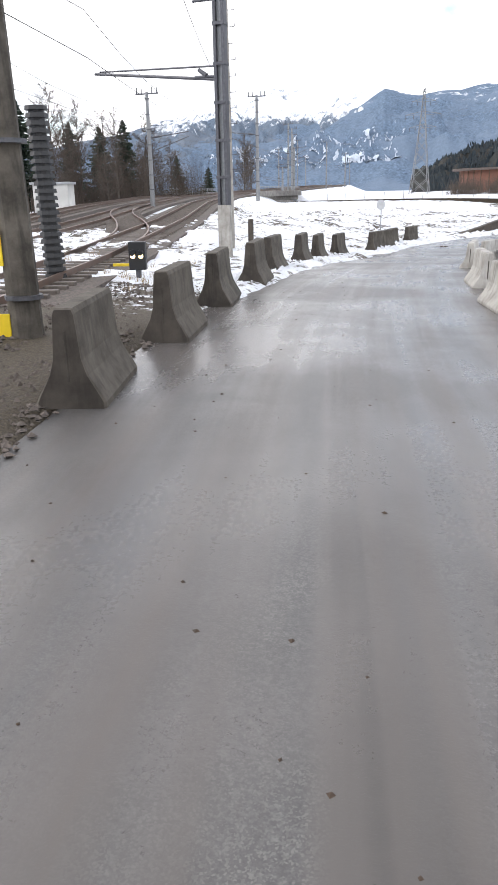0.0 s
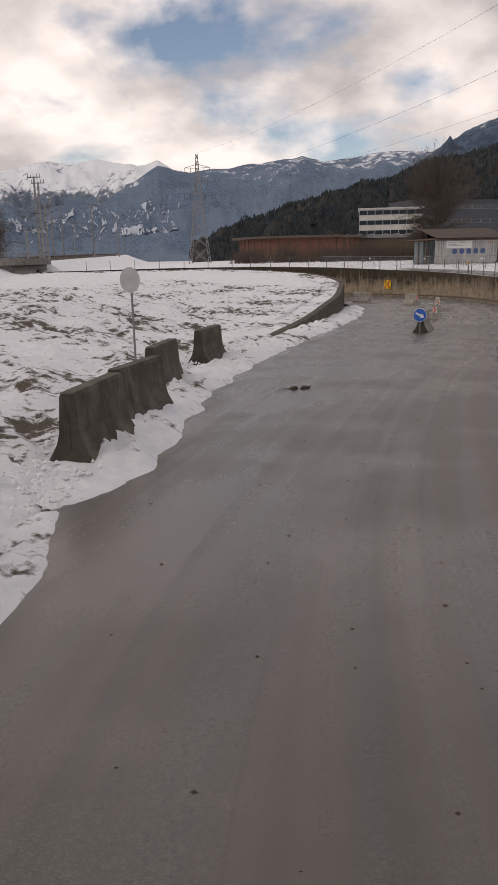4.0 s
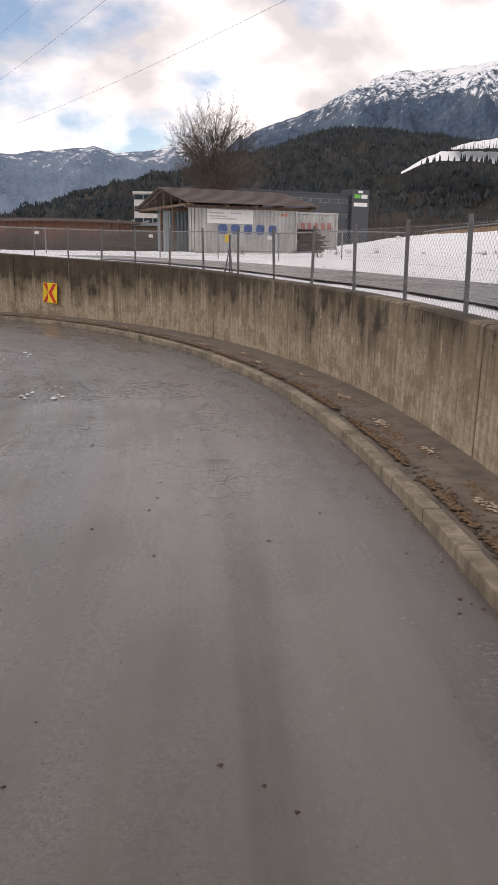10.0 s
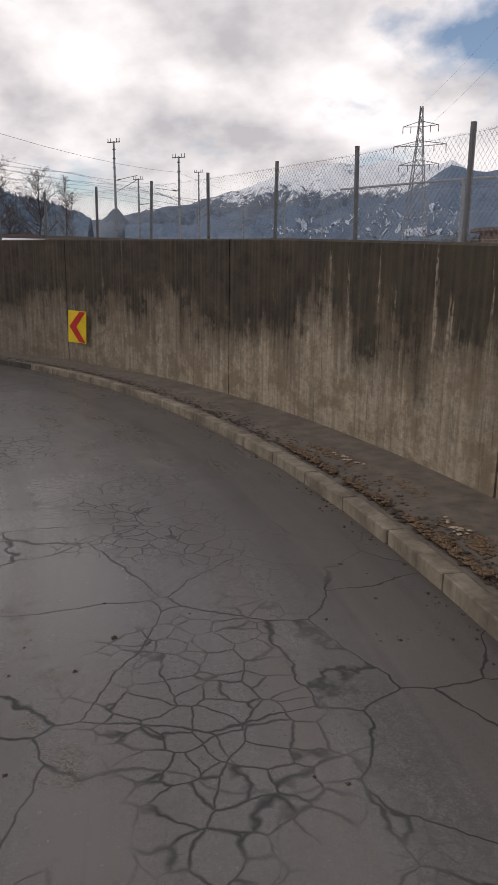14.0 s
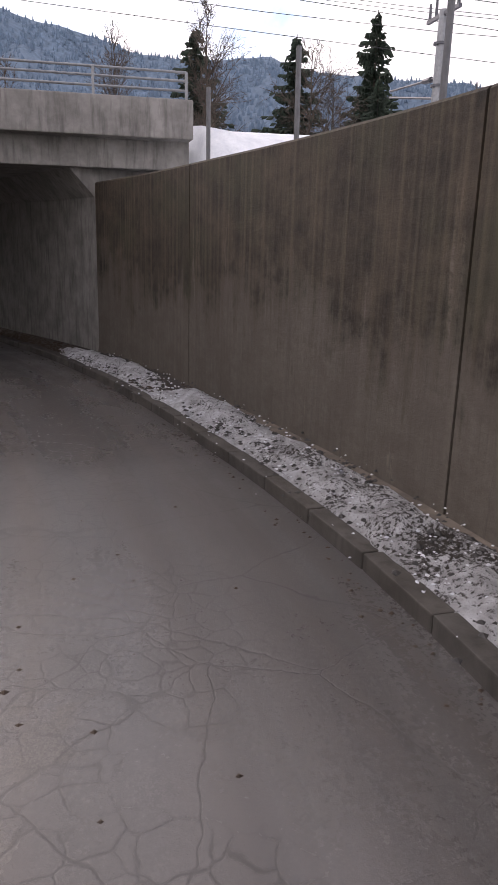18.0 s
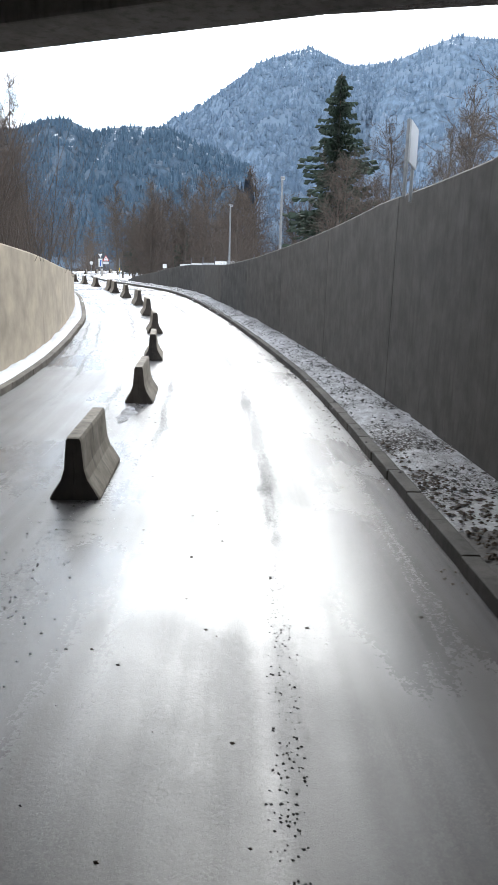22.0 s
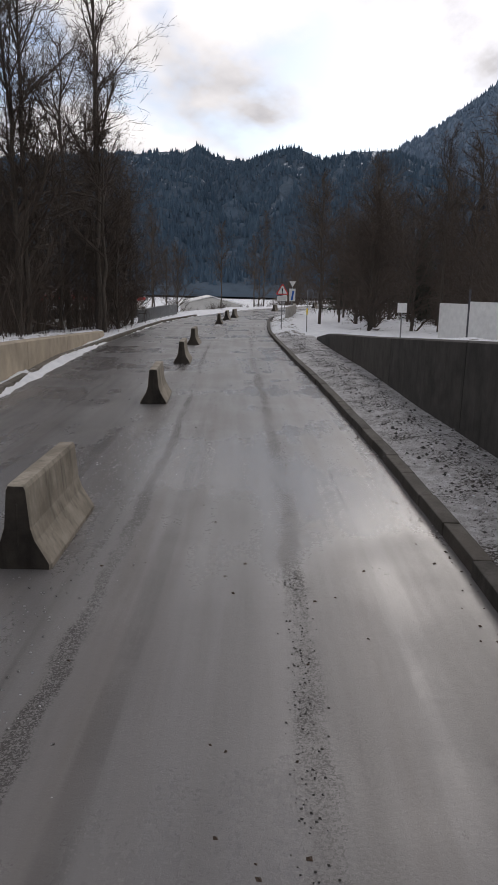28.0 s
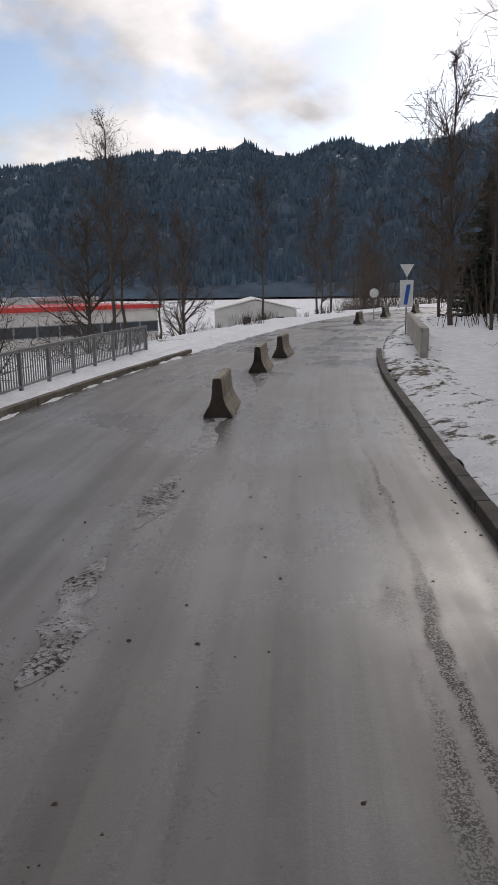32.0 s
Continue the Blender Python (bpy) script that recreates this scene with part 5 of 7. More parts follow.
# yellow chevron boards hung on the wall
def chevron_board(s, up, folded):
    p = road(s, wall_r(s) + 0.16)
    ob = thing("chevron_board", (p.x, p.y, p.z + up), "yellow board with red chevron hung on the concrete wall" if not folded else "folded yellow board with red chevrons hung on the wall", "sign", "chevron boards on the wall", heading(s) - 90 + (8 if folded else 24))
    arrow = lambda w, q: [(w * 0.9 * q, 0.37), (w * 0.25 * q, 0.37), (-w * 0.85 * q, 0.0), (w * 0.25 * q, -0.37), (w * 0.9 * q, -0.37), (-w * 0.1 * q, 0.0)]
    # a folded board is one narrow leaf turned away beside the wide one
    for x, w, t, q in ((-0.29, 0.17, 40.0, -1), (0.12, 0.27, 0.0, 1)) if folded else ((0.0, 0.27, 0.0, 1),):
        pan = flat_shape("panel", [(-w, -0.39), (w, -0.39), (w, 0.39), (-w, 0.39)], YELLOW, ob, 0.0)
        che = flat_shape("chevron", arrow(w, q), RED, ob, -0.008)
        for o in (pan, che):
            o.matrix_basis = pose(x, -0.05 + (0.1 if t else 0), 0, 0, 3, t)
    bm = bmesh.new()
    rod(bm, (-0.1, 0.02, 0.36), (-0.13, 0.02, 0.52), 0.012, None, 5)
    part("hanger", bm, GALV, ob)
    return ob


chevron_board(104.9, 1.05, True)
chevron_board(119.3, 1.05, False)
chevron_board(130.6, 1.05, False)


# round signs seen from behind, at the bend
for s, l, hgt in ((45.5, 6.6, 2.3), (36.6, -2.9, 2.7)):
    p = road(s, l)
    r = thing("round_sign", (p.x, p.y, p.z), "grey back of a round road sign on a thin post", "sign", "signs seen from behind", heading(s) - 10)
    sign_post(r, -0.2, hgt + 0.3, 0.028)
    flat_shape("plate", disc(0.3, 0, hgt), SIGN_BACK, r, 0.0)

# danger sign with its extra plate, past the bridge
w = thing("warning_sign", (-115.25, 56.0, -2.95), "triangular danger sign with a plate below on a grey post", "sign", turn=133)
sign_post(w, -0.4, 2.7)
flat_shape("border", triangle(0.40, 2.4), RED, w, 0.0)
flat_shape("panel", triangle(0.29, 2.4), WHITE, w, -0.008)
flat_shape("stroke", [(-0.028, 2.34), (0.028, 2.34), (0.045, 2.55), (-0.045, 2.55)], BLACK, w, -0.016)
flat_shape("dot", disc(0.035, 0, 2.275, 14), BLACK, w, -0.016)
flat_shape("extra_plate", [(-0.3, 1.83), (0.3, 1.83), (0.3, 2.1), (-0.3, 2.1)], WHITE, w, 0.0)
for z, h in ((2.03, 0.02), (1.97, 0.02), (1.9, 0.02)):
    flat_shape("line", [(-0.2, z), (0.2, z), (0.2, z + h), (-0.2, z + h)], SIGN_BACK, w, -0.008)
st = thing("marker_pole", (-115.2, 57.9, -2.95), "thin grey snow pole with a yellow band", "pole")
bm = bmesh.new()
rod(bm, (0, 0, -0.2), (0, 0, 2.5), 0.025, None, 8)
part("pole", bm, GALV, st)
bm = bmesh.new()
rod(bm, (0, 0, 1.1), (0, 0, 1.45), 0.04, None, 8)
part("band", bm, YELLOW, st)

# give-way and direction signs at the far bend
p = road(272, -2.9)
g = thing("give_way_sign", (p.x, p.y, p.z), "pale give-way sign over a blue and white plate", "sign", turn=heading(272))
sign_post(g, -0.2, 3.2)
flat_shape("triangle", [(-0.32, 3.2), (0.32, 3.2), (0, 2.62)], WHITE, g, 0.0)
flat_shape("plate", [(-0.3, 1.3), (0.3, 1.3), (0.3, 2.5), (-0.3, 2.5)], WHITE, g, 0.0)
flat_shape("arrow", [(-0.12, 1.4), (0.05, 1.4), (0.18, 2.3), (0.0, 2.3)], BLUE, g, -0.008)
p = road(287, 0.4)
g = thing("lane_sign", (p.x, p.y, p.z), "small pale sign on a post in mid-road", "sign", turn=heading(287))
sign_post(g, 0, 1.9)
flat_shape("plate", disc(0.3, 0, 1.8), WHITE, g, 0.0)

# board on the wall's top, and the lamps behind it
b = thing("notice_board", (-54.73, 104.9, 0.45), "grey framed notice board on two posts above the wall", "board", turn=186)
for q in (-0.42, 0.42):
    bm = bmesh.new()
    box(bm, (q, 0.04, 0.35), (0.07, 0.05, 1.15), 0, 0.01)
    part("post", bm, GALV, b)
bm = bmesh.new()
box(bm, (0, 0, 0.6), (0.92, 0.03, 0.62), 0, 0.01)
part("panel", bm, SIGN_BACK, b)


def street_lamp(x, y, top, turn):
    z = ground_z(x, y)
    ob = thing("street_lamp", (x, y, z), "slim grey street lamp on a steel pole", "street lamp", "street lamps", turn)
    bm = bmesh.new()
    rod(bm, (0, 0, -0.2), (0, 0, top - z), 0.07, 0.045, 10)
    part("pole", bm, GALV, ob)
    bm = bmesh.new()
    rod(bm, (0, 0, top - z - 0.05), (0.35, 0, top - z + 0.12), 0.035, None, 8)
    part("arm", bm, GALV, ob)
    bm = bmesh.new()
    box(bm, (0.5, 0, top - z + 0.14), (0.5, 0.2, 0.1), 0, 0.03)
    part("lamp_head", bm, GALV, ob)


street_lamp(-85.1, 86.7, 2.6, 200)
street_lamp(-74.7, 94.4, 2.9, 200)


# ---- fence on the wall ----
def wire_panel(a, b, low, high, mesh=0.085, r=0.002):
    """Chain link between two posts, wire by wire."""
    a, b = Vector(a), Vector(b)
    run = (b - a)
    L = run.length
    u = run.normalized()
    H = high - low
    verts, faces = [], []

    def strand(x0, z0, x1, z1):
        p, q = a + u * x0 + Vector((0, 0, z0)), a + u * x1 + Vector((0, 0, z1))
        d = (q - p).normalized()
        n1 = Vector((0, 0, 1)).cross(u).normalized() * r
        n2 = d.cross(n1).normalized() * r
        k = len(verts)
        for e in (p, q):
            verts.extend([e + n1, e + n2, e - n1 * 0.6 - n2 * 0.6])
        faces.extend([(k, k + 1, k + 4, k + 3), (k + 1, k + 2, k + 5, k + 4), (k + 2, k, k + 3, k + 5)])

    x = -H
    while x < L:
        for sgn in (1, -1):
            x0, x1 = (x, x + H) if sgn > 0 else (x + H, x)
            z0, z1 = low, high
            # clip to the bay
            if x0 < 0:
                z0, x0 = low + H * (0 - x0) / abs(x1 - x0), 0
            if x1 < 0:
                z1, x1 = low + H * (x0 - 0) / (x0 - x1), 0
            if x1 > L:
                z1, x1 = z0 + (high - z0) * (L - x0) / (x1 - x0) if sgn > 0 else z1, L
            if x0 > L:
                z0, x0 = z0 + (high - z0) * (x0 - L) / (x0 - x1), L
            if abs(x1 - x0) > 0.02:
                strand(x0, z0, x1, z1)
        x += mesh
    for z in (low + 0.02, (low + high) / 2, high - 0.02):
        strand(0, z, L, z)
    return verts, faces


post_bm = bmesh.new()
rod(post_bm, (0, 0, -0.1), (0, 0, 1.2), 0.032, None, 8)
post_me = bpy.data.meshes.new("post")
post_bm.to_mesh(post_me)
post_bm.free()
post_me.materials.append(plain("dull_steel", (0.14, 0.14, 0.145), 0.6, 0.4, 0.25, 8))


def build_fence(name, label, s0, s1, step, off, high, wired=True):
    fence = tagged(new(name), label, "fence")
    prev, s = None, s0
    while s <= s1:
        p = road(s, wall_r(s) - off)
        p.z = top_r(s) - 0.02
        po = new("post", post_me)
        po.parent = fence
        po.location = p
        po.scale = (1, 1, high / 1.15)
        po.rotation_euler = (radians(random.uniform(-2, 2)), radians(random.uniform(-2, 2)), 0)
        if prev is not None and wired:
            v, f = wire_panel(prev, p, 0.03, high - 0.04, 0.10 if s < 92 or s > 116 else 0.085)
            ob_from("wire_mesh", v, f, GALV, fence)
        prev, s = p, s + step
    return fence


build_fence("chain_link_fence", "grey chain-link fence along the top of the wall", 58, 121, 2.1, 0.2, 1.15)
build_fence("post_row", "row of thin steel posts on the wall's top", 123, 141, 2.6, 0.2, 1.0, False)


# a second fence in the field, of tube frames with small white plates
def field_fence():
    fence = tagged(new("site_fence"), "low tube-frame fence across the field with small white plates", "fence")
    pts = [Vector((19, 104.5, 0)), Vector((8.5, 109.5, 0)), Vector((-2.4, 114.3, 0))]
    for a, b in zip(pts[:-1], pts[1:]):
        n = 4
        for k in range(n):
            p, q = a.lerp(b, k / n), a.lerp(b, (k + 1) / n)
            zp, zq = ground_z(p.x, p.y), ground_z(q.x, q.y)
            p, q = Vector((p.x, p.y, zp)), Vector((q.x, q.y, zq))
            bm = bmesh.new()
            rod(bm, p, p + Vector((0, 0, 1.25)), 0.03, None, 8)
            part("post", bm, GALV, fence)
            bm = bmesh.new()
            rod(bm, p + Vector((0, 0, 1.22)), q + Vector((0, 0, 1.22)), 0.022, None, 6)
            part("rail", bm, GALV, fence)
            v, f = wire_panel(p, q, 0.1, 1.2, 0.16, 0.003)
            ob_from("wire_mesh", v, f, GALV, fence)
            if k % 2 == 0:
                bm = bmesh.new()
                m = p.lerp(q, 0.15)
                box(bm, (m.x, m.y, m.z + 1.0), (0.22, 0.02, 0.14), 20)
                part("plate", bm, WHITE, fence, "small white plate")


field_fence()

# braced corner post of the wall fence, with a yellow tag
p = road(94.3, wall_r(94.3) - 0.25)
bp = thing("braced_post", (p.x, p.y, top_r(94.3)), "fence post with two slanting braces and a yellow tag", "post", turn=heading(96))
for (x, y), (x2, y2), r in (((0, 0), (0, 0), 0.026), ((-0.05, -0.24), (0, -0.02), 0.018), ((-0.05, 0.24), (0, 0.02), 0.018)):
    bm = bmesh.new()
    rod(bm, (x, y, -0.1), (x2, y2, 1.0 if r > 0.02 else 0.66), r, None, 8)
    part("post" if r > 0.02 else "brace", bm, DARK_STEEL, bp)
bm = bmesh.new()
box(bm, (0.0, 0.14, 0.92), (0.14, 0.02, 0.2))
part("tag", bm, YELLOW, bp)


# ---- railing on the stream bridge ----
def railing(s0, s1, l):
    ob = tagged(new("bridge_railing"), "grey steel bridge railing with upright bars", "railing")
    n = int((s1 - s0) / 1.7)
    for k in range(n + 1):
        s = s0 + (s1 - s0) * k / n
        p = road(s, l)
        bm = bmesh.new()
        box(bm, (p.x, p.y, p.z + 0.5), (0.09, 0.09, 0.95), heading(s), 0.01)
        part("post", bm, GALV, ob)
    k = 0
    s = s0
    bar = bmesh.new()
    box(bar, (0, 0, 0), (0.02, 0.035, 0.74))
    bar_me = bpy.data.meshes.new("bar")
    bar.to_mesh(bar_me)
    bar.free()
    bar_me.materials.append(GALV)
    while s < s1:
        p = road(s, l)
        o = new("bar", bar_me)
        o.parent = ob
        o.matrix_basis = pose(p.x, p.y, p.z + 0.52, 0, 0, heading(s))
        s += 0.14
    for z, hh in ((0.93, 0.06), (0.13, 0.04)):
        strip("rail", s0, s1, 1.0, lambda s: [(l + q * hh * 0.6, road_z(s) + z + h * hh * 0.6, 0) for q, h in ((-1, -1), (1, -1), (1, 1), (-1, 1))], GALV, ob, closed=True, caps=True, smooth=False)


railing(246, 263, 6.45)

# concrete parapet slab on the other side of the stream
p0, p1 = road(259.6, -3.3), road(274, -3.0)
sl = thing("parapet", (0, 0, 0), "pale concrete parapet over the stream", "parapet")
bm = bmesh.new()
d = p1 - p0
box(bm, ((p0 + p1) / 2 + Vector((0, 0, 0.5))), (0.25, d.length, 1.0), math.degrees(math.atan2(-d.x, d.y)), 0.03)
part("slab", bm, PALE_BARRIER, sl)


# ---- snow heaps along the verge ----
def snow_bank(name, label, s0, s1, line, wide, high, mat, seed, lift=0.0):
    def section(s):
        z = road_z(s)
        ends = max(0.0, min(1.0, (s - s0) / 1.6, (s1 - s) / 1.6)) ** 0.5
        out = []
        for k in range(9):
            u = k / 8
            jag = noise.noise((s * 1.9, u * 3, seed)) * 0.5 + noise.noise((s * 5.3, u * 7, seed + 3)) * 0.6
            l = line(s) + (u - 0.5) * wide * ends * (1 + 0.35 * noise.noise((s * 0.9, seed, 2)))
            h = math.sin(math.pi * u) ** 0.7 * high * ends * (0.55 + 0.6 * jag + 0.4 * noise.noise((s * 0.5, seed, 5)))
            out.append((l, z - 0.03 + lift + max(h, -0.02), u))
        return out
    return tagged(strip(name, s0, s1, 0.14, section, mat, smooth=True), label, "snow bank", kind="stuff")


snow_bank("snow_bank", "ploughed lumpy snow along the road's edge", 14, 36, lambda s: edge_l(s) + 0.4, 1.0, 0.24, DIRTY_SNOW, 1.0)
snow_bank("snow_bank", "ploughed lumpy snow along the road's edge", 36, 82, lambda s: edge_l(s) + 0.45, 1.6, 0.42, DIRTY_SNOW, 9.0)
snow_bank("snow_bank", "snow heaped over the end of the low wall", 50.5, 58.5, lambda s: wall_l(max(s, 54)) + 1.3, 3.4, 0.4, DIRTY_SNOW, 13.0)
snow_bank("snow_bank", "lumpy old snow on the pavement along the wall", 127, 145, lambda s: (kerb_r(s) + wall_r(s)) / 2 - 0.2 * (s < 130), 0.95, 0.28, GRIT_SNOW, 17.0, 0.10)
snow_bank("snow_bank", "lumpy old snow on the pavement along the wall", 160, 236, lambda s: (kerb_r(s) + wall_r(s)) / 2 - 0.1, 1.2, 0.24, GRIT_SNOW, 25.0, 0.10)
snow_bank("snow_bank", "strip of snow along the foot of the wall", 166, 236, lambda s: wall_l(s) - 0.3, 0.7, 0.22, SNOW, 33.0)


# churned snow over the mound inside the bend
def churned_snow():
    def section(s):
        l0 = wall_l(s) + 0.5 if s > 55 else edge_l(s) + 0.9 + 0.3 * max(0.0, 1 - abs(s - 55) / 3)
        return [(l0 + 15.0 * (k / 56) ** 1.15, 0.0, k / 56) for k in range(57)]
    ob = strip("churned_snow", 20, 86, 0.28, section, CHURNED)
    me = ob.data
    xy = np.array([v.co[:2] for v in me.vertices])
    z, s, l, out = ground_at(xy[:, 0], xy[:, 1])
    u = np.arange(len(xy)) % 57 / 56
    fade = np.clip(np.minimum(np.minimum(u / 0.06, (1 - u) / 0.15), np.minimum((s - 20) / 4, (86 - s) / 4)), 0, 1)
    for v, (x, y), h, f in zip(me.vertices, xy, z, fade):
        rough = 0.17 * noise.noise((x * 0.8, y * 0.8, 1)) + 0.13 * abs(noise.noise((x * 1.9, y * 1.9, 4))) + 0.09 * noise.noise((x * 4.4, y * 4.4, 9))
        v.co.z = h - 0.05 + f * (0.13 + rough)
    return tagged(ob, "churned lumpy snow with mud showing through", "snow", kind="stuff")


churned_snow()


# lines of grit and slush that the wheels leave on the road
def grit_line(label, s0, s1, line, wide, high, mat, seed, ds=0.16):
    def section(s):
        z = road_z(s)
        ends = min(1.0, (s - s0) / 0.9, (s1 - s) / 0.9)
        w = wide * max(0.0, ends) ** 0.5 * max(0.0, 0.62 + 0.7 * noise.noise((s * 0.9, seed, 0)) + 0.4 * noise.noise((s * 3.1, seed, 4)))
        c = line(s) + 0.06 * noise.noise((s * 0.6, seed, 3))
        out = []
        for k in range(6):
            u = k / 5 - 0.5
            l = c + w * (u + 0.3 * noise.noise((s * 4.0, k * 3.0, seed)))
            h = high * min(1.0, w / wide * 1.5) * (0.4 + abs(noise.noise((s * 5.0, k * 2.0, seed + 5))) * 1.6) if 0 < k < 5 else 0.0
            out.append((l, z - 0.00075 * abs(l) ** 1.5 + 0.003 + h, u))
        return out
    return tagged(strip("slush_line", s0, s1, ds, section, mat), label, "slush", kind="stuff")


for k, (s0, l0, run) in enumerate(((164.6, 1.85, 1.7), (171.4, 1.95, 1.3), (183.9, 1.75, 1.2), (210.6, 2.0, 1.0), (219.4, 2.2, 1.5), (228.4, 1.7, 1.2), (232.2, 1.9, 2.6), (247.6, 1.5, 1.6))):
    grit_line("patch of wet white snow beside a barrier", s0, s0 + run, lambda s, l0=l0: l0 + 0.12 * noise.noise((s * 2.0, l0, 1)), 0.42, 0.035, GRIT_SNOW, 140.0 + k, 0.08)
snow_bank("snow_bank", "lumpy snow along the road's edge", 234, 300, lambda s: edge_l(s) + 0.6, 1.6, 0.22, SNOW, 41.0)
snow_bank("snow_bank", "lumpy snow along the road's edge", 234, 300, lambda s: kerb_r(s) - 1.1, 1.9, 0.25, DIRTY_SNOW, 49.0)


# ---- kerb stones, one by one ----
def kerb(name, label, s0, s1, line, lo, hi):
    par = tagged(new(name), label, "kerb", kind="structure")
    kb = bmesh.new()
    box(kb, (0, 0, 0.075), (0.17, 0.986, 0.24), 0, 0.016)
    kerb_me = bpy.data.meshes.new("kerbstone")
    kb.to_mesh(kerb_me)
    kb.free()
    kerb_me.materials.append(make_barrier(name + "_stone", lo, hi))
    s = s0
    while s < s1:
        run = 1.0 / (road(s + 1.0, line(s + 1.0)) - road(s, line(s))).length
        a, b = road(s, line(s)), road(s + run, line(s + run))
        d = b - a
        mid = (a + b) / 2
        o = new("kerbstone", kerb_me)
        o.parent = par
        o.matrix_basis = Matrix.Translation((mid.x, mid.y, mid.z - 0.06 + random.uniform(-0.004, 0.004))) @ d.to_track_quat("Y", "Z").to_matrix().to_4x4() @ pose(random.uniform(-0.008, 0.008), 0, 0, 0, random.uniform(-1.2, 1.2), random.uniform(-0.5, 0.5))
        s += run
    return par


kerb("kerb_right", "worn tan concrete kerb along the road", 56, 120, kerb_r, (0.12, 0.10, 0.073), (0.34, 0.29, 0.22))
# wet stones, with their backlit shade put into the dark colour too
kerb("kerb_right_beyond", "wet concrete kerb along the road, darkened for backlight", 120, 262, kerb_r, (0.035, 0.031, 0.027), (0.085, 0.078, 0.07))
kerb("kerb_left", "worn concrete kerb on the far side of the road", 163, 262, edge_l, (0.08, 0.07, 0.056), (0.19, 0.17, 0.14))


# ---- shed of two shipping containers under one roof ----
def corrugated(bm, a, b, z0, z1, depth=0.05, pitch=0.28):
    """A ribbed sheet wall from a to b."""
    a, b = Vector((*a, 0)), Vector((*b, 0))
    L = (b - a).length
    u = (b - a) / L
    n = Vector((u.y, -u.x, 0))
    xs, k = [], 0.0
    while k < L - 0.01:
        xs += [(k, 0), (k + pitch * 0.3, 0), (k + pitch * 0.5, depth), (k + pitch * 0.8, depth)]
        k += pitch
    xs.append((L, 0))
    low = [bm.verts.new(a + u * min(x, L) - n * d + Vector((0, 0, z0))) for x, d in xs]
    top = [bm.verts.new(a + u * min(x, L) - n * d + Vector((0, 0, z1))) for x, d in xs]
    for i in range(len(xs) - 1):
        bm.faces.new((low[i], low[i + 1], top[i + 1], top[i]))
    return bm


RUSTY_WHITE = Mat("weathered_white_steel", 0.6)
_g = RUSTY_WHITE.noise(1.3, 6.0, 0.65, "world", (1, 1, 0.5))
_r = RUSTY_WHITE.noise(5.0, 5.0, 0.7, "world", (1, 1, 0.25))
_c = RUSTY_WHITE.mix(RUSTY_WHITE.span(_g, 0.35, 0.65), (0.33, 0.33, 0.315), (0.50, 0.50, 0.485))
_c = RUSTY_WHITE.mix(RUSTY_WHITE.span(_r, 0.60, 0.72), _c, (0.22, 0.11, 0.06))
RUSTY_WHITE = RUSTY_WHITE.out(_c, 0.6)
GREY_BLUE = plain("grey_blue_steel", (0.20, 0.24, 0.26), 0.6, 0.1, 0.25, 2)
TIMBER = plain("old_timber", (0.12, 0.08, 0.055), 0.85, 0, 0.4, 5)


def container(at, turn, L, W, H, mat, label, group="containers"):
    ob = thing("shipping_container", at, label, "container", group, turn)
    for name, a, b in (("side_wall", (0, 0), (L, 0)), ("side_wall", (L, W), (0, W)), ("end_wall", (L, 0), (L, W))):
        part(name, corrugated(bmesh.new(), a, b, 0.12, H - 0.1), mat, ob)
    for q in (0.03, W / 2):
        bm = bmesh.new()
        box(bm, (-0.02, q + W / 4 - 0.02, H / 2), (0.05, W / 2 - 0.03, H - 0.25), 0, 0.01)
        door = part("door", bm, mat, ob)
        for r in (0.3, 0.8):
            bm = bmesh.new()
            rod(bm, (-0.07, q + r, 0.15), (-0.07, q + r, H - 0.15), 0.02, None, 6)
            part("lock_rod", bm, GALV, door)
    bm = bmesh.new()
    box(bm, (L / 2, W / 2, H - 0.05), (L - 0.02, W - 0.02, 0.06))
    part("roof", bm, mat, ob)
    bm = bmesh.new()
    box(bm, (L / 2, W / 2, 0.14), (L - 0.04, W - 0.04, 0.1))
    part("floor", bm, TIMBER, ob)
    for x in (0, L):
        for y in (0, W):
            bm = bmesh.new()
            box(bm, (x, y, H / 2), (0.14, 0.14, H), 0, 0.015)
            part("corner_post", bm, mat, ob)
    for y in (0, W):
        for z in (0.08, H - 0.06):
            bm = bmesh.new()
            box(bm, (L / 2, y, z), (L - 0.14, 0.1, 0.14), 0, 0.01)
            part("rail", bm, mat, ob)
    return ob


HU, HV = Vector((0.966, 0.26, 0)), Vector((-0.26, 0.966, 0))
H0 = Vector((12.27, 121.4, 0.72))
TURN = math.degrees(math.atan2(HU.y, HU.x))
front = container(H0, TURN, 6.64, 2.6, 3.0, RUSTY_WHITE, "white rust-streaked shipping container with blue blocks of a faded logo")
rear = container(H0 + HV * 6.2, TURN, 6.64, 2.6, 3.0, GREY_BLUE, "grey-blue shipping container with white doors")
# the faded lettering stands as blue blocks
for x in (1.25, 2.15, 3.05, 3.95, 4.85):
    flat_shape("logo_block", [(x - 0.3, 1.38), (x - 0.18, 1.25), (x + 0.18, 1.25), (x + 0.3, 1.38), (x + 0.3, 1.72), (x + 0.18, 1.85), (x - 0.18, 1.85), (x - 0.3, 1.72)], FADED_BLUE, front, -0.03, "faded blue block")
flat_shape("banner", [(0.15, 1.9), (3.4, 1.9), (3.4, 2.75), (0.15, 2.75)], WHITE, front, -0.02, "faded white banner")
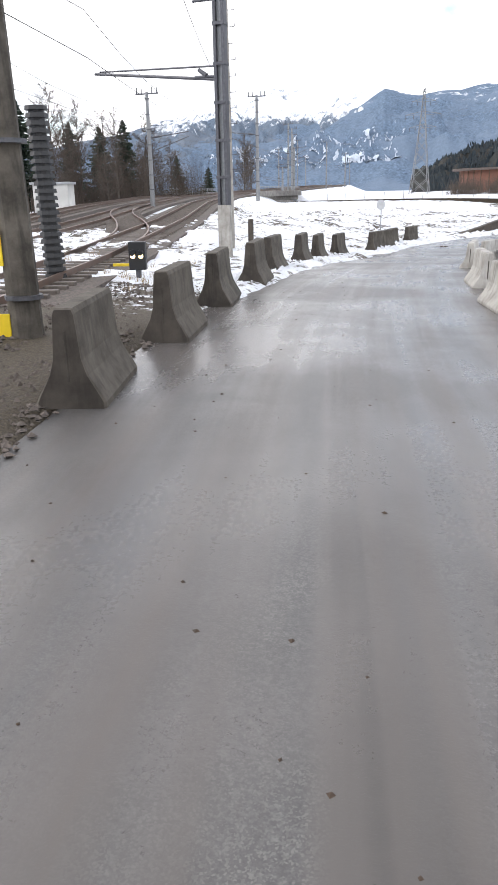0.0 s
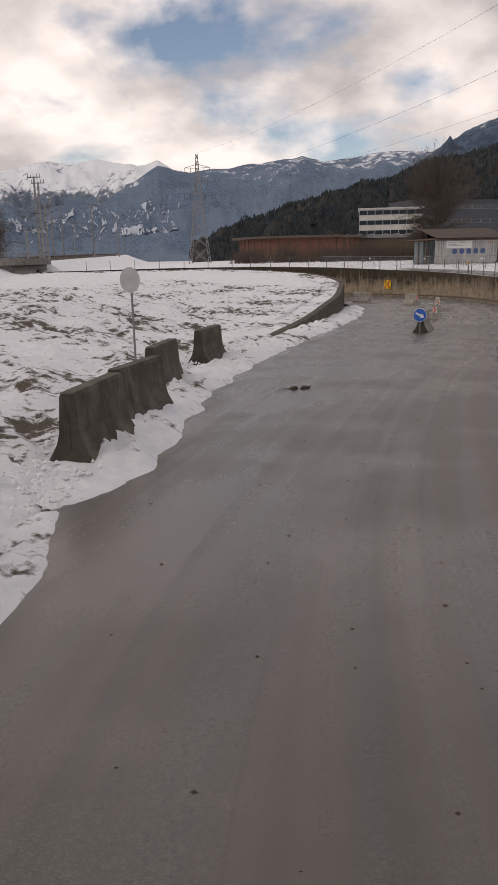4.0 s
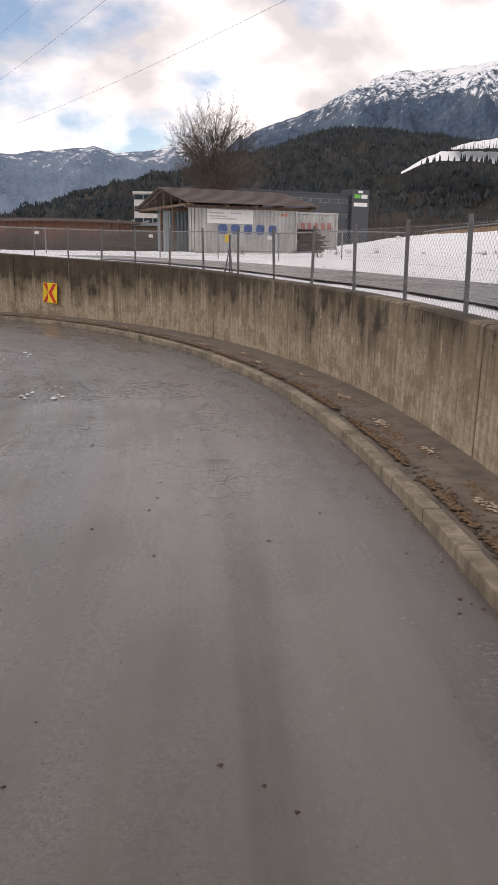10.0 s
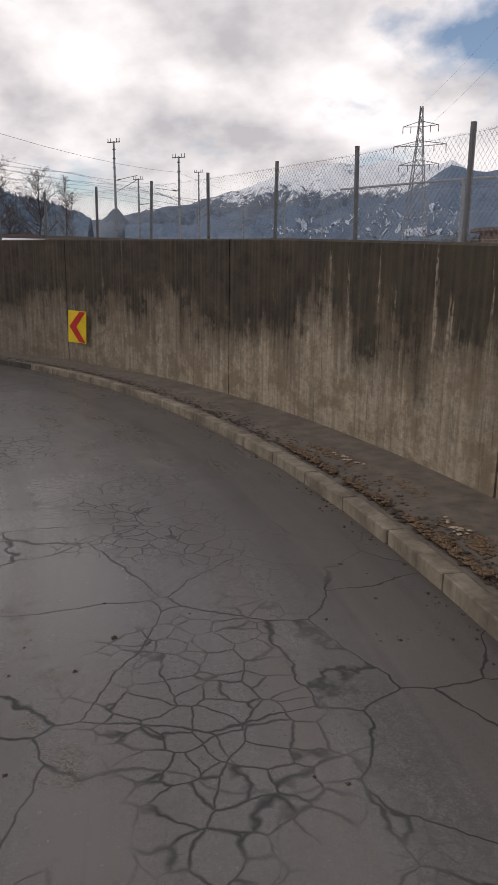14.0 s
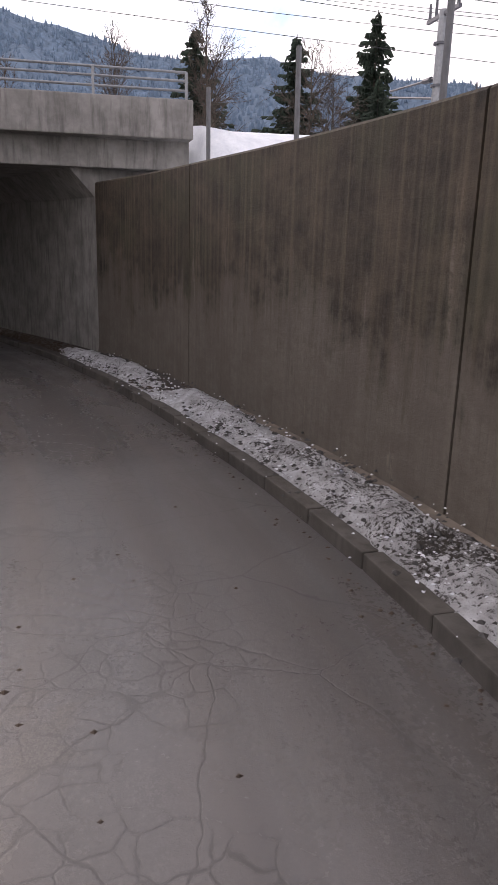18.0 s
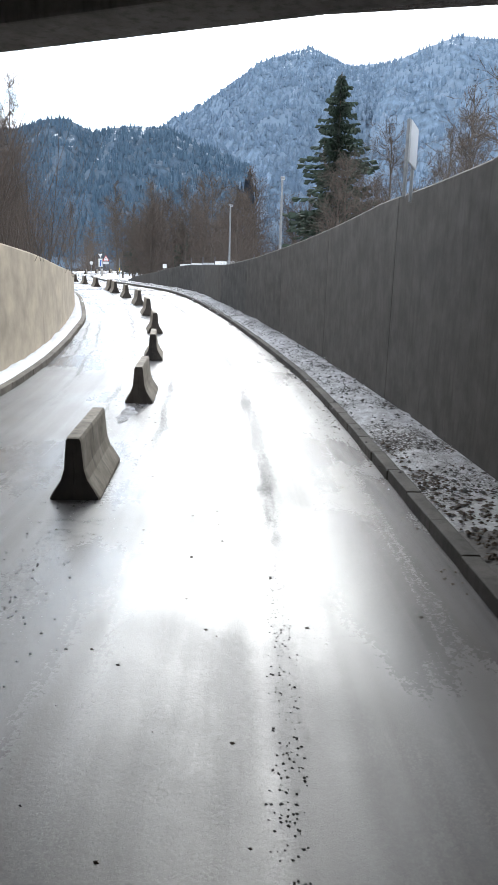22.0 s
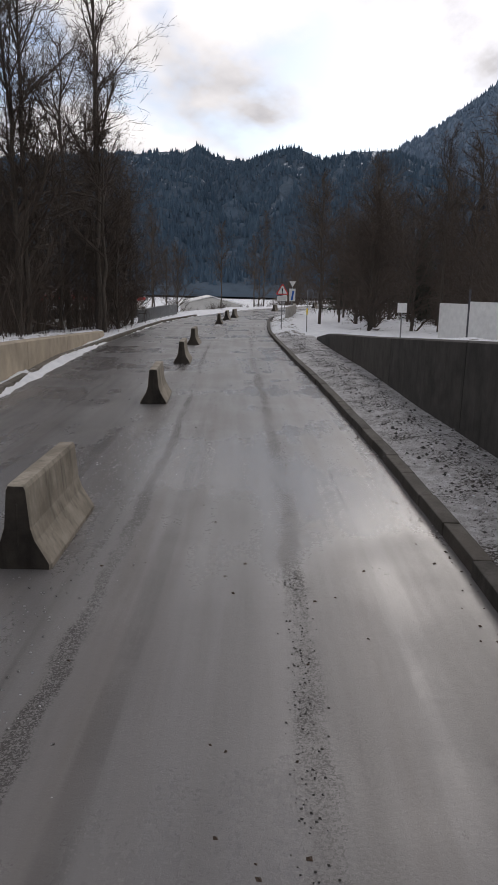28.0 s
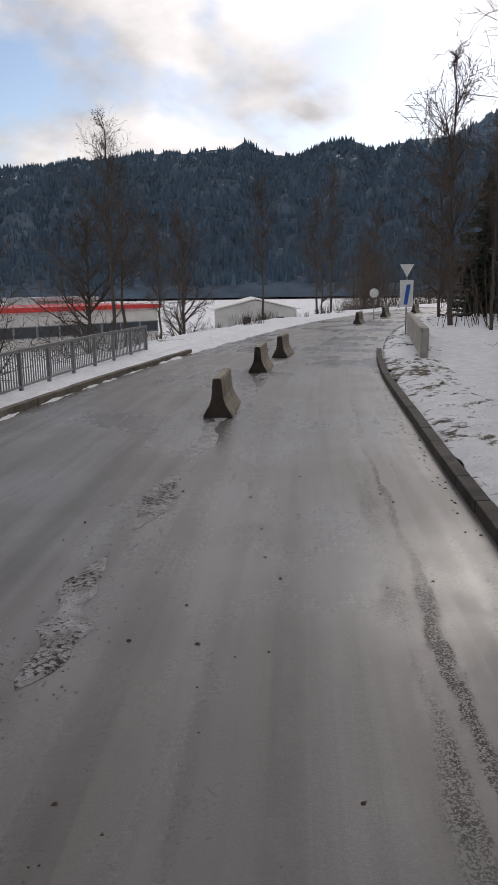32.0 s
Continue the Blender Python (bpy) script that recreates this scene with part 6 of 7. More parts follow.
for z, a, b in ((2.5, 0.3, 1.3), (2.3, 0.3, 1.5), (2.5, 1.8, 2.6), (2.15, 0.4, 2.2)):
    flat_shape("text_bar", [(a, z), (b, z), (b, z + 0.08), (a, z + 0.08)], SIGN_BACK, front, -0.03)
for k in range(6):
    flat_shape("text_bar", [(4.4 + k * 0.28, 2.45), (4.55 + k * 0.28, 2.45), (4.55 + k * 0.28, 2.6), (4.4 + k * 0.28, 2.6)], ORANGE if k > 3 else SIGN_BACK, front, -0.03)


def shed_roof():
    ob = thing("shed_roof", H0, "brown tiled gable roof over two containers", "roof", turn=TURN)
    x0, x1, y0, y1, ze, zr = -1.5, 7.9, -1.0, 9.8, 3.02, 4.25
    ym = (y0 + y1) / 2
    for side, (ya, yb) in (("slope", (y0, ym)), ("slope", (y1, ym))):
        bm = bmesh.new()
        n = 12
        for k in range(n):
            u0, u1 = k / n, (k + 1) / n + 0.015
            a, b = ya + (yb - ya) * u0, ya + (yb - ya) * u1
            za, zb = ze + (zr - ze) * u0 + 0.04, ze + (zr - ze) * u1
            vs = [bm.verts.new(v) for v in ((x0, a, za), (x1, a, za), (x1, b, zb), (x0, b, zb))]
            f = bm.faces.new(vs)
            r = bmesh.ops.extrude_face_region(bm, geom=[f])
            for v in r["geom"]:
                if isinstance(v, bmesh.types.BMVert):
                    v.co.z += 0.05
        bmesh.ops.recalc_face_normals(bm, faces=bm.faces)
        part(side, bm, ROOF, ob)
    for x in (x0 + 0.3, 1.2, 3.2, 5.2, x1 - 0.3):
        for ya, yb in ((y0, ym), (y1, ym)):
            bm = bmesh.new()
            rod(bm, (x, ya, ze - 0.08), (x, yb, zr - 0.08), 0.07, None, 4)
            part("rafter", bm, TIMBER, ob)
        bm = bmesh.new()
        box(bm, (x, ym, ze - 0.02), (0.12, y1 - y0 - 0.6, 0.16), 0, 0.01)
        part("tie_beam", bm, TIMBER, ob)
    for k in range(7):
        y = y0 + 0.9 + k * (y1 - y0 - 1.8) / 6
        z = ze + (zr - ze) * (1 - abs(y - ym) / (ym - y0))
        bm = bmesh.new()
        box(bm, (x0 + 0.35, y, (ze + z) / 2), (0.08, 0.1, max(z - ze, 0.15)))
        part("strut", bm, TIMBER, ob)
    for y in (y0 + 0.9, ym, y1 - 0.9):
        bm = bmesh.new()
        box(bm, ((x0 + x1) / 2, y, ze - 0.12), (x1 - x0 - 0.2, 0.16, 0.18), 0, 0.01)
        part("plate_beam", bm, TIMBER, ob)
    for x, y in ((-0.9, 3.2), (-0.9, 5.6)):
        bm = bmesh.new()
        box(bm, (x, y, 1.4), (0.16, 0.16, 3.1), 0, 0.01)
        part("post", bm, TIMBER, ob)


shed_roof()
trailer = container(H0 + HU * 7.9 + HV * 6.4 + Vector((0, 0, 0.35)), TURN - 8, 5.6, 2.5, 2.75, RUSTY_WHITE, "dirty white container body with faded red blocks beside the shed")
for k in range(9):
    x = 0.4 + k * 0.55
    flat_shape("text_block", [(x, 1.5), (x + 0.36, 1.5), (x + 0.3, 2.0), (x, 2.0)], FADED_RED, trailer, -0.03, "faded red block")
junk = thing("timber_stack", H0 + HU * 7.1 + HV * 0.6, "dark heap of stacked timber and pallets", "timber stack", turn=TURN)
for k in range(22):
    bm = bmesh.new()
    box(bm, (1.3 + random.uniform(-0.3, 0.3), 0.8 + random.uniform(-0.5, 0.5), 0.1 + k * 0.075), (2.4 * (1 - k * 0.012), 0.5 + random.random() * 0.5, 0.07), random.uniform(-8, 8))
    part("board", bm, TIMBER if k % 3 else DARK_STEEL, junk)


# ---- buildings in the distance ----
def block_building(name, label, at, turn, L, W, H, wall, storeys, cols, pane=1.6, roof_mat=None, first=1.0, band=False):
    ob = thing(name, at, label, "building", turn=turn)
    bm = bmesh.new()
    box(bm, (L / 2, W / 2, H / 2 - 1), (L, W, H + 2))
    part("wall", bm, wall, ob)
    bm = bmesh.new()
    box(bm, (L / 2, W / 2, H + 0.25), (L + 0.8, W + 0.8, 0.5))
    part("roof", bm, roof_mat or CLADDING, ob)
    step = H / storeys
    for f in range(storeys):
        for c in range(cols):
            bm = bmesh.new()
            w = L / cols
            box(bm, (w * (c + 0.5), -0.02, first + f * step + step * 0.4), (w * (0.97 if band else 0.6), 0.12, pane))
            wd = part("window", bm, GALV, ob)
            bm = bmesh.new()
            box(bm, (w * (c + 0.5), -0.07, first + f * step + step * 0.4), (w * (0.9 if band else 0.5), 0.06, pane * 0.86))
            part("pane", bm, GLASS, wd)
    return ob


block_building("office_building", "white office block with bands of windows", (17, 330, 0.7), -4, 24, 18, 18.5, RENDER_WALL, 5, 8, 1.7, RENDER_WALL, band=True)
dark = block_building("warehouse", "long dark grey office building with window bands", (41, 356, 0.7), 20, 74, 22, 23.0, CLADDING, 4, 16, 1.5, band=True)
tower = thing("sign_tower", (108, 379, 0.7), "dark tower with green and white sign blocks", "tower", turn=20)
bm = bmesh.new()
box(bm, (4.5, 4, 12.5), (9, 8, 26))
part("wall", bm, CLADDING, tower)
for x, z, w, h, mt in ((2.6, 22.8, 3.2, 1.5, GREEN), (6.3, 22.8, 3.2, 1.5, WHITE), (4.2, 24.6, 2.4, 1.0, WHITE), (4.4, 19.6, 7.2, 1.5, WHITE)):
    flat_shape("sign_block", [(x - w / 2, z - h / 2), (x + w / 2, z - h / 2), (x + w / 2, z + h / 2), (x - w / 2, z + h / 2)], mt, tower, -0.1)


def round_hall():
    ob = thing("timber_hall", (0, 0, 0), "low round red-brown timber hall with an overhanging flat roof", "building")
    RUST = plain("red_timber", (0.17, 0.075, 0.048), 0.75, 0, 0.25, 0.5)
    c, r = Vector((-6, 300, 0.7)), 21.0
    for name, rr, z0, z1, mt in (("wall", r, -1, 7.4, RUST), ("roof", r + 2.6, 7.4, 8.1, ROOF)):
        bm = bmesh.new()
        bmesh.ops.create_cone(bm, cap_ends=True, segments=64, radius1=rr, radius2=rr, depth=z1 - z0, matrix=Matrix.Translation(c + Vector((0, 0, (z0 + z1) / 2))))
        part(name, bm, mt, ob)
    for k in range(40):
        a = 2 * math.pi * k / 40
        bm = bmesh.new()
        box(bm, c + Vector((math.cos(a) * (r + 0.1), math.sin(a) * (r + 0.1), 3.2)), (0.25, 0.25, 8.2), math.degrees(a))
        part("rib", bm, TIMBER, ob)
    ob = thing("long_hall", (12, 296, 0.7), "long low hall with a grey ribbed roof", "building", turn=4)
    bm = bmesh.new()
    box(bm, (15, 8, 3.0), (44, 14, 8))
    part("wall", bm, TIMBER, ob)
    bm = bmesh.new()
    box(bm, (15, 8, 7.6), (46, 16, 0.9))
    part("roof", bm, GALV, ob)
    for k in range(11):
        bm = bmesh.new()
        box(bm, (-6 + k * 4.2, 0.2, 8.2), (0.5, 15, 0.5))
        part("roof_rib", bm, GALV, ob)


round_hall()
for k, (x, y, w) in enumerate(((86, 203, 15.0), (101, 214, 13.0))):
    yb = thing("yellow_container", (x, y, 0.8), "bright yellow site container in the snowy field", "container", "yellow containers", -28)
    bm = bmesh.new()
    corrugated(bm, (0, 0), (w, 0), 0, 4.7, 0.15, 0.8)
    corrugated(bm, (0, 5), (0, 0), 0, 4.7, 0.15, 0.8)
    part("side_wall", bm, YELLOW, yb)
    bm = bmesh.new()
    box(bm, (w / 2, 2.6, 4.7), (w, 5.2, 0.2))
    part("roof", bm, YELLOW, yb)


# the road embankment across the field, with its guard rail and two sign boards
def far_embankment():
    line = [(52, 258, 0.2, 0.4), (76, 244.5, 4.2, 4.5), (83.2, 241.2, 5.0, 5.7), (93.3, 236.4, 5.5, 6.9), (113.6, 224.4, 6.9, 8.9), (140, 208, 8.0, 10.4), (175, 186, 8.5, 11.0)]
    at = lambda k, c: float(np.interp(k, range(7), [p[c] for p in line]))
    rows = np.linspace(0, 6, 73)
    for name, label, mat, secs in (("snow_apron", "snowy field rising to the embankment", SNOW, ((-40, None), (-14, 2), (-4, 2))), ("embankment", "brown dry-grass road embankment", plain("dry_bank_grass", (0.17, 0.105, 0.05), 0.95, 0, 0.4, 0.5, 0.2), ((-4, 2), (-1.5, 3), (5, 3), (9, 2)))):
        verts = []
        for k in rows:
            for back, c in secs:
                z = 0.3 if c is None else at(k, c) + 0.25 * noise.noise((k * 9.0, back, 3))
                verts.append((at(k, 0) + back * 0.5, at(k, 1) + back * 0.86, z))
        n = len(secs)
        faces = [(i * n + j, (i + 1) * n + j, (i + 1) * n + j + 1, i * n + j + 1) for i in range(72) for j in range(n - 1)]
        tagged(ob_from(name, verts, faces, mat, smooth=True), label, "embankment", kind="structure")
    rail = tagged(new("guard_rail"), "long grey steel guard rail on the embankment", "guard rail")
    for k in np.arange(1.6, 6.0, 0.1):
        p, q = (Vector((at(t, 0), at(t, 1), at(t, 3))) for t in (k, k + 0.1))
        bm = bmesh.new()
        rod(bm, p + Vector((0, 0, -0.3)), p + Vector((0, 0, 0.75)), 0.07, None, 6)
        part("post", bm, GALV, rail)
        bm = bmesh.new()
        rod(bm, p + Vector((0, 0, 0.62)), q + Vector((0, 0, 0.62)), 0.15, None, 6)
        part("beam", bm, GALV, rail)
    for x, y, z in ((98.4, 233.7, 7.0), (109.7, 227.0, 8.2)):
        sg = thing("road_sign_board", (x, y, z), "grey back of a square road sign on posts", "sign", "boards on the embankment", -25)
        for q in (-0.6, 0.6):
            bm = bmesh.new()
            rod(bm, (q, 0.1, -0.4), (q, 0.1, 3.2), 0.07, None, 6)
            part("post", bm, GALV, sg)
        bm = bmesh.new()
        box(bm, (0, 0, 2.4), (2.0, 0.06, 2.0), 0, 0.02)
        part("panel", bm, SIGN_BACK, sg)


far_embankment()
hut = thing("relay_hut", (-42, 62, 0.9), "small pale concrete hut beside the tracks", "hut", turn=20)
bm = bmesh.new()
box(bm, (0, 0, 1.2), (3.2, 2.6, 2.6), 0, 0.03)
part("wall", bm, RENDER_WALL, hut)
bm = bmesh.new()
box(bm, (0, 0, 2.6), (3.6, 3.0, 0.2), 0, 0.03)
part("roof", bm, SIGN_BACK, hut)

# works and hall in the low ground beyond the stream
fac = block_building("factory", "white factory with a red roof edge and a dark window band", (-128, -17, -7.2), 180, 39, 16, 4.3, RENDER_WALL, 1, 14, 1.3, RED, 0.4, band=True)
fac2 = block_building("factory", "grey factory annex with a flat roof", (-160, -34, -7.2), 180, 9, 9, 5.2, RENDER_WALL, 1, 4, 1.0, SIGN_BACK, 0.6)


def gable_hall(at, turn, L, W, H, R, label):
    ob = thing("hall", at, label, "building", turn=turn)
    bm = bmesh.new()
    prof = [(0, -2), (W, -2), (W, H), (W / 2, H + R), (0, H)]
    a = [bm.verts.new((x, 0, z)) for x, z in prof]
    b = [bm.verts.new((x, L, z)) for x, z in prof]
    bm.faces.new(a)
    bm.faces.new(b[::-1])
    for i in range(5):
        bm.faces.new((a[i], b[i], b[(i + 1) % 5], a[(i + 1) % 5]))
    part("wall", bm, RENDER_WALL, ob)
    for q in (0, 1):
        bm = bmesh.new()
        x0, x1 = (-0.5, W / 2) if q == 0 else (W + 0.5, W / 2)
        vs = [bm.verts.new(v) for v in ((x0, -0.6, H - 0.05), (x1, -0.6, H + R + 0.12), (x1, L + 0.6, H + R + 0.12), (x0, L + 0.6, H - 0.05))]
        f = bm.faces.new(vs)
        r = bmesh.ops.extrude_face_region(bm, geom=[f])
        for v in r["geom"]:
            if isinstance(v, bmesh.types.BMVert):
                v.co.z += 0.18
        part("roof", bm, WHITE, ob, "pale snow-covered roof")
    for k in range(4):
        bm = bmesh.new()
        box(bm, (W * (0.2 + 0.2 * k), -0.03, H * 0.45), (1.0, 0.1, H * 0.5))
        part("door", bm, GLASS if k % 2 else SIGN_BACK, ob)


gable_hall((-182.7, -23.8, -7.2), 137, 22, 12, 3.4, 1.4, "pale gabled hall with a snowy roof")

# white boarded yard fence by the wall's end
yard = tagged(new("yard_fence"), "white boarded fence with dark posts round a yard", "fence")
pa, pb = Vector((-104, 84, 0)), Vector((-110.4, 68.6, 0))
for k in range(9):
    p, q = pa.lerp(pb, k / 9), pa.lerp(pb, (k + 0.96) / 9)
    z = ground_z(p.x, p.y)
    m = (p + q) / 2
    d = q - p
    bm = bmesh.new()
    box(bm, (m.x, m.y, z + 0.75), (0.06, d.length, 1.5), math.degrees(math.atan2(-d.x, d.y)))
    part("board", bm, WHITE if k % 3 else SIGN_BACK, yard)
    bm = bmesh.new()
    rod(bm, (p.x, p.y, z - 0.2), (p.x, p.y, z + 2.1), 0.05, None, 8)
    part("post", bm, DARK_STEEL, yard)
sp = thing("small_sign", (-109.2, 67.5, ground_z(-109.2, 67.5)), "small white notice on a thin post", "sign", turn=130)
sign_post(sp, -0.2, 1.5)
flat_shape("plate", [(-0.2, 1.1), (0.2, 1.1), (0.2, 1.5), (-0.2, 1.5)], WHITE, sp, 0.0)


# ---- trees ----
def prism(verts, faces, a, b, ra, rb, sides=5):
    d = b - a
    n1 = d.orthogonal().normalized()
    n2 = d.normalized().cross(n1)
    k = len(verts)
    for c, r in ((a, ra), (b, rb)):
        for i in range(sides):
            t = 2 * math.pi * i / sides
            verts.append(c + n1 * (math.cos(t) * r) + n2 * (math.sin(t) * r))
    for i in range(sides):
        j = (i + 1) % sides
        faces.append((k + i, k + j, k + sides + j, k + sides + i))


def ribbon(verts, faces, a, b, wa, wb, side):
    """A twig too thin to have a round section."""
    k = len(verts)
    if wb <= 0:
        verts.extend([a - side * wa, a + side * wa, b])
        faces.append((k, k + 1, k + 2))
    else:
        verts.extend([a - side * wa, a + side * wa, b + side * wb, b - side * wb])
        faces.append((k, k + 1, k + 2, k + 3))


def grow_tree(seed, high, wide, trunk_r, stem=0.35, limbs=16, lift=0.5, levels=4, dome=False, fine=1.0):
    """A bare broad-leaved tree: a trunk, limbs that reach out to an uneven crown, and ever finer twigs."""
    rng = random.Random(seed)
    tv, tf, cv, cf = [], [], [], []
    kids = {1: 3, 2: 2, 3: 2, 4: 2}

    def limb(a, d, L, r, lev):
        n = {1: 4, 2: 3, 3: 2}.get(lev, 1)
        p = a
        for k in range(n):
            d = (d + Vector((rng.uniform(-1, 1), rng.uniform(-1, 1), rng.uniform(-0.7, 0.8) + 0.25 * lift)) * 0.22).normalized()
            q = p + d * (L / n)
            ra, rb = r * (1 - 0.8 * k / n), r * (1 - 0.8 * (k + 1) / n)
            if lev < 2:
                prism(cv, cf, p, q, ra, rb, 4)
            else:
                sd = d.cross(Vector((rng.uniform(-1, 1), rng.uniform(-1, 1), rng.uniform(-1, 1)))).normalized()
                ribbon(cv, cf, p, q, max(ra, 0.008 * fine), 0.0 if k == n - 1 else max(rb, 0.006 * fine), sd)
            if lev < levels:
                for _ in range(kids[lev]):
                    ax = d.cross(Vector((rng.uniform(-1, 1), rng.uniform(-1, 1), rng.uniform(-1, 1)))).normalized()
                    nd = (Matrix.Rotation(rng.uniform(0.3, 0.75) if dome else rng.uniform(0.4, 1.1), 3, ax) @ d).normalized()
                    limb(p.lerp(q, rng.uniform(0.2, 1.0)), nd, L * rng.uniform(0.36, 0.6), max(ra * rng.uniform(0.4, 0.6), 0.008 * fine), lev + 1)
            p = q

    top = Vector((rng.uniform(-0.3, 0.3), rng.uniform(-0.3, 0.3), high * (0.7 if dome else 0.9)))
    turn = 0.0
    p, n = Vector((0, 0, -0.3)), 9
    for k in range(n):
        u = (k + 1) / n
        q = Vector((top.x * u + rng.uniform(-0.12, 0.12), top.y * u + rng.uniform(-0.12, 0.12), top.z * u))
        prism(tv, tf, p, q, trunk_r * (1 - 0.92 * k / n) + 0.01, trunk_r * (1 - 0.92 * u) + 0.01, 8)
        if u > stem:
            for _ in range(max(1, round(limbs / (n * (1 - stem))))):
                turn += 2.4
                a = turn if dome else rng.uniform(0, 2 * math.pi)
                v = (u - stem) / (1 - stem)
                rise = (0.12 + 1.5 * v * v if dome else lift * (1 + 0.9 * v)) + rng.uniform(-0.15, 0.25)
                reach = wide * (1.0 - 0.35 * v if dome else math.sqrt(max(0.12, 1 - (v - 0.2) ** 2 * 1.35))) * rng.uniform(0.7, 1.1)
                o, way = p.lerp(q, rng.random()), Vector((math.cos(a), math.sin(a), rise)).normalized()
                if dome:
                    # out to a rounded crown
                    flat = Vector((1 / wide, 1 / wide, 1 / (0.4 * high)))
                    e, w = Vector([c * k for c, k in zip(o - Vector((0, 0, 0.6 * high)), flat)]), Vector([c * k for c, k in zip(way, flat)])
                    half = e.dot(w)
                    reach = max(1.5, (-half + math.sqrt(max(0.0, half * half - w.dot(w) * (e.dot(e) - 1)))) / w.dot(w) * rng.uniform(0.62, 0.86))
                limb(o, way, reach, trunk_r * (1 - 0.75 * u) * 0.5 + 0.02, 1)
        p = q
    return (tv, tf), (cv, cf)


def mesh_of(name, vf, mat):
    me = bpy.data.meshes.new(name)
    me.from_pydata([tuple(v) for v in vf[0]], [], vf[1])
    me.materials.append(mat)
    return me


# masts of the line running on into the distance
for x, y, top in ((-42.7, 137.5, 13.9), (-55.3, 181.8, 15.2), (-67.1, 225.2, 16.6)):
    z = float(ground_at(np.array([x]), np.array([y]))[0][0])
    catenary_mast((x, y, z), top - z, 1)


def tree_kind(*args, **kw):
    t, c = grow_tree(*args, **kw)
    return mesh_of("trunk", t, BARK), mesh_of("crown", c, TWIG)


TREES = [tree_kind(3, 15, 4.6, 0.17, limbs=17), tree_kind(8, 17, 4.0, 0.16, limbs=17, lift=0.8), tree_kind(21, 13, 4.2, 0.14, limbs=17, stem=0.22), tree_kind(33, 18, 3.4, 0.15, limbs=17, lift=1.0)]
GREAT = tree_kind(5, 22, 9.6, 0.7, stem=0.3, limbs=46, levels=5, lift=0.2, dome=True, fine=2.3)
FAR_TREES = [tree_kind(41, 15, 4.4, 0.16, stem=0.2, limbs=22, levels=3, fine=2.2), tree_kind(43, 16, 3.6, 0.15, stem=0.2, limbs=22, levels=3, lift=0.9, fine=2.2)]
YOUNG = [tree_kind(51, 9.5, 3.0, 0.11, stem=0.04, limbs=22, levels=3, lift=0.9, fine=1.2), tree_kind(53, 8.0, 3.2, 0.10, stem=0.04, limbs=22, levels=3, lift=0.6, fine=1.2)]


def tree(kind, x, y, scale=1.0, label="bare broad-leaved tree with fine twigs", group="bare trees", z=None, name="tree", clear=1.0):
    zs, _, _, free = ground_at(np.array([x]), np.array([y]))
    if free[0] < clear:
        return None
    z = float(zs[0])
    ob = thing(name, (x, y, z), label, "tree", group, random.uniform(0, 360))
    ob.scale = (scale, scale, scale * random.uniform(0.92, 1.12))
    for nm, me in zip(("trunk", "crown"), kind):
        o = new(nm, me)
        o.parent = ob
    return ob


def grow_spruce(seed, high, wide):
    """A spruce: whorls of drooping boughs, each with side sprays that hang."""
    rng = random.Random(seed)
    tv, tf, cv, cf = [], [], [], []
    prism(tv, tf, Vector((0, 0, -0.3)), Vector((0, 0, high)), 0.2, 0.03, 6)
    z0 = high * 0.07
    while z0 < high * 0.985:
        u = z0 / high
        reach = wide * (1 - u) ** 0.8 + 0.12
        for _ in range(max(6, int(17 * (1 - u * 0.5)))):
            a, z = rng.uniform(0, 2 * math.pi), z0 + rng.uniform(-0.25, 0.25)
            L = reach * rng.uniform(0.45, 1.1) * (1 + 0.2 * math.sin(a * 2 + seed) + 0.12 * math.sin(z0 * 1.7))
            out, side = Vector((math.cos(a), math.sin(a), 0)), Vector((-math.sin(a), math.cos(a), 0))
            bough = lambda t: Vector((0, 0, z - 0.34 * L * t + 0.26 * L * t * t)) + out * (L * t)
            n = 5
            for i in range(n):
                p, q = bough(i / n), bough((i + 1) / n)
                w = 0.07 * (1.2 - i / n)
                k = len(cv)
                cv.extend([p + side * w, p - side * w, q - Vector((0, 0, 0.05))])
                cf.append((k, k + 1, k + 2))
                for sgn in (-1, 1):
                    tip = q + side * (sgn * (0.10 + 0.30 * L * (1 - i / n) * rng.uniform(0.3, 0.8))) + out * 0.12 - Vector((0, 0, rng.uniform(0.08, 0.34)))
                    k = len(cv)
                    cv.extend([p, q, tip, (p + tip) / 2 - Vector((0, 0, rng.uniform(0.05, 0.22)))])
                    cf.extend([(k, k + 1, k + 2), (k, k + 2, k + 3)])
        z0 += 0.30 + 0.12 * rng.random()
    return mesh_of("trunk", (tv, tf), BARK), mesh_of("crown", (cv, cf), NEEDLE)


SPRUCES = [grow_spruce(2, 14, 3.9), grow_spruce(9, 11, 3.0)]

# the great lone tree behind the shed
tree(GREAT, 24.9, 203.3, 0.96, "great bare lone tree with a round crown", "", name="tree")
# woods past the bridge: trees along both sides, nearest first
spots = [(7.6, 233, 1, 1.05), (7.4, 238, 3, 1.12), (8.6, 229, 3, 0.95), (11, 225, 1, 1.2), (10.5, 219, 3, 1.1), (13, 212, 0, 1.1), (9.6, 206, 2, 1.0), (12, 198, 1, 1.0), (15, 190, 3, 1.0), (9, 192, 2, 0.8), (17, 232, 0, 1.2), (18, 220, 1, 1.2), (20, 205, 3, 1.1), (9.5, 184, 2, 0.75), (14, 180, 0, 0.8), (24, 226, 2, 1.2)]
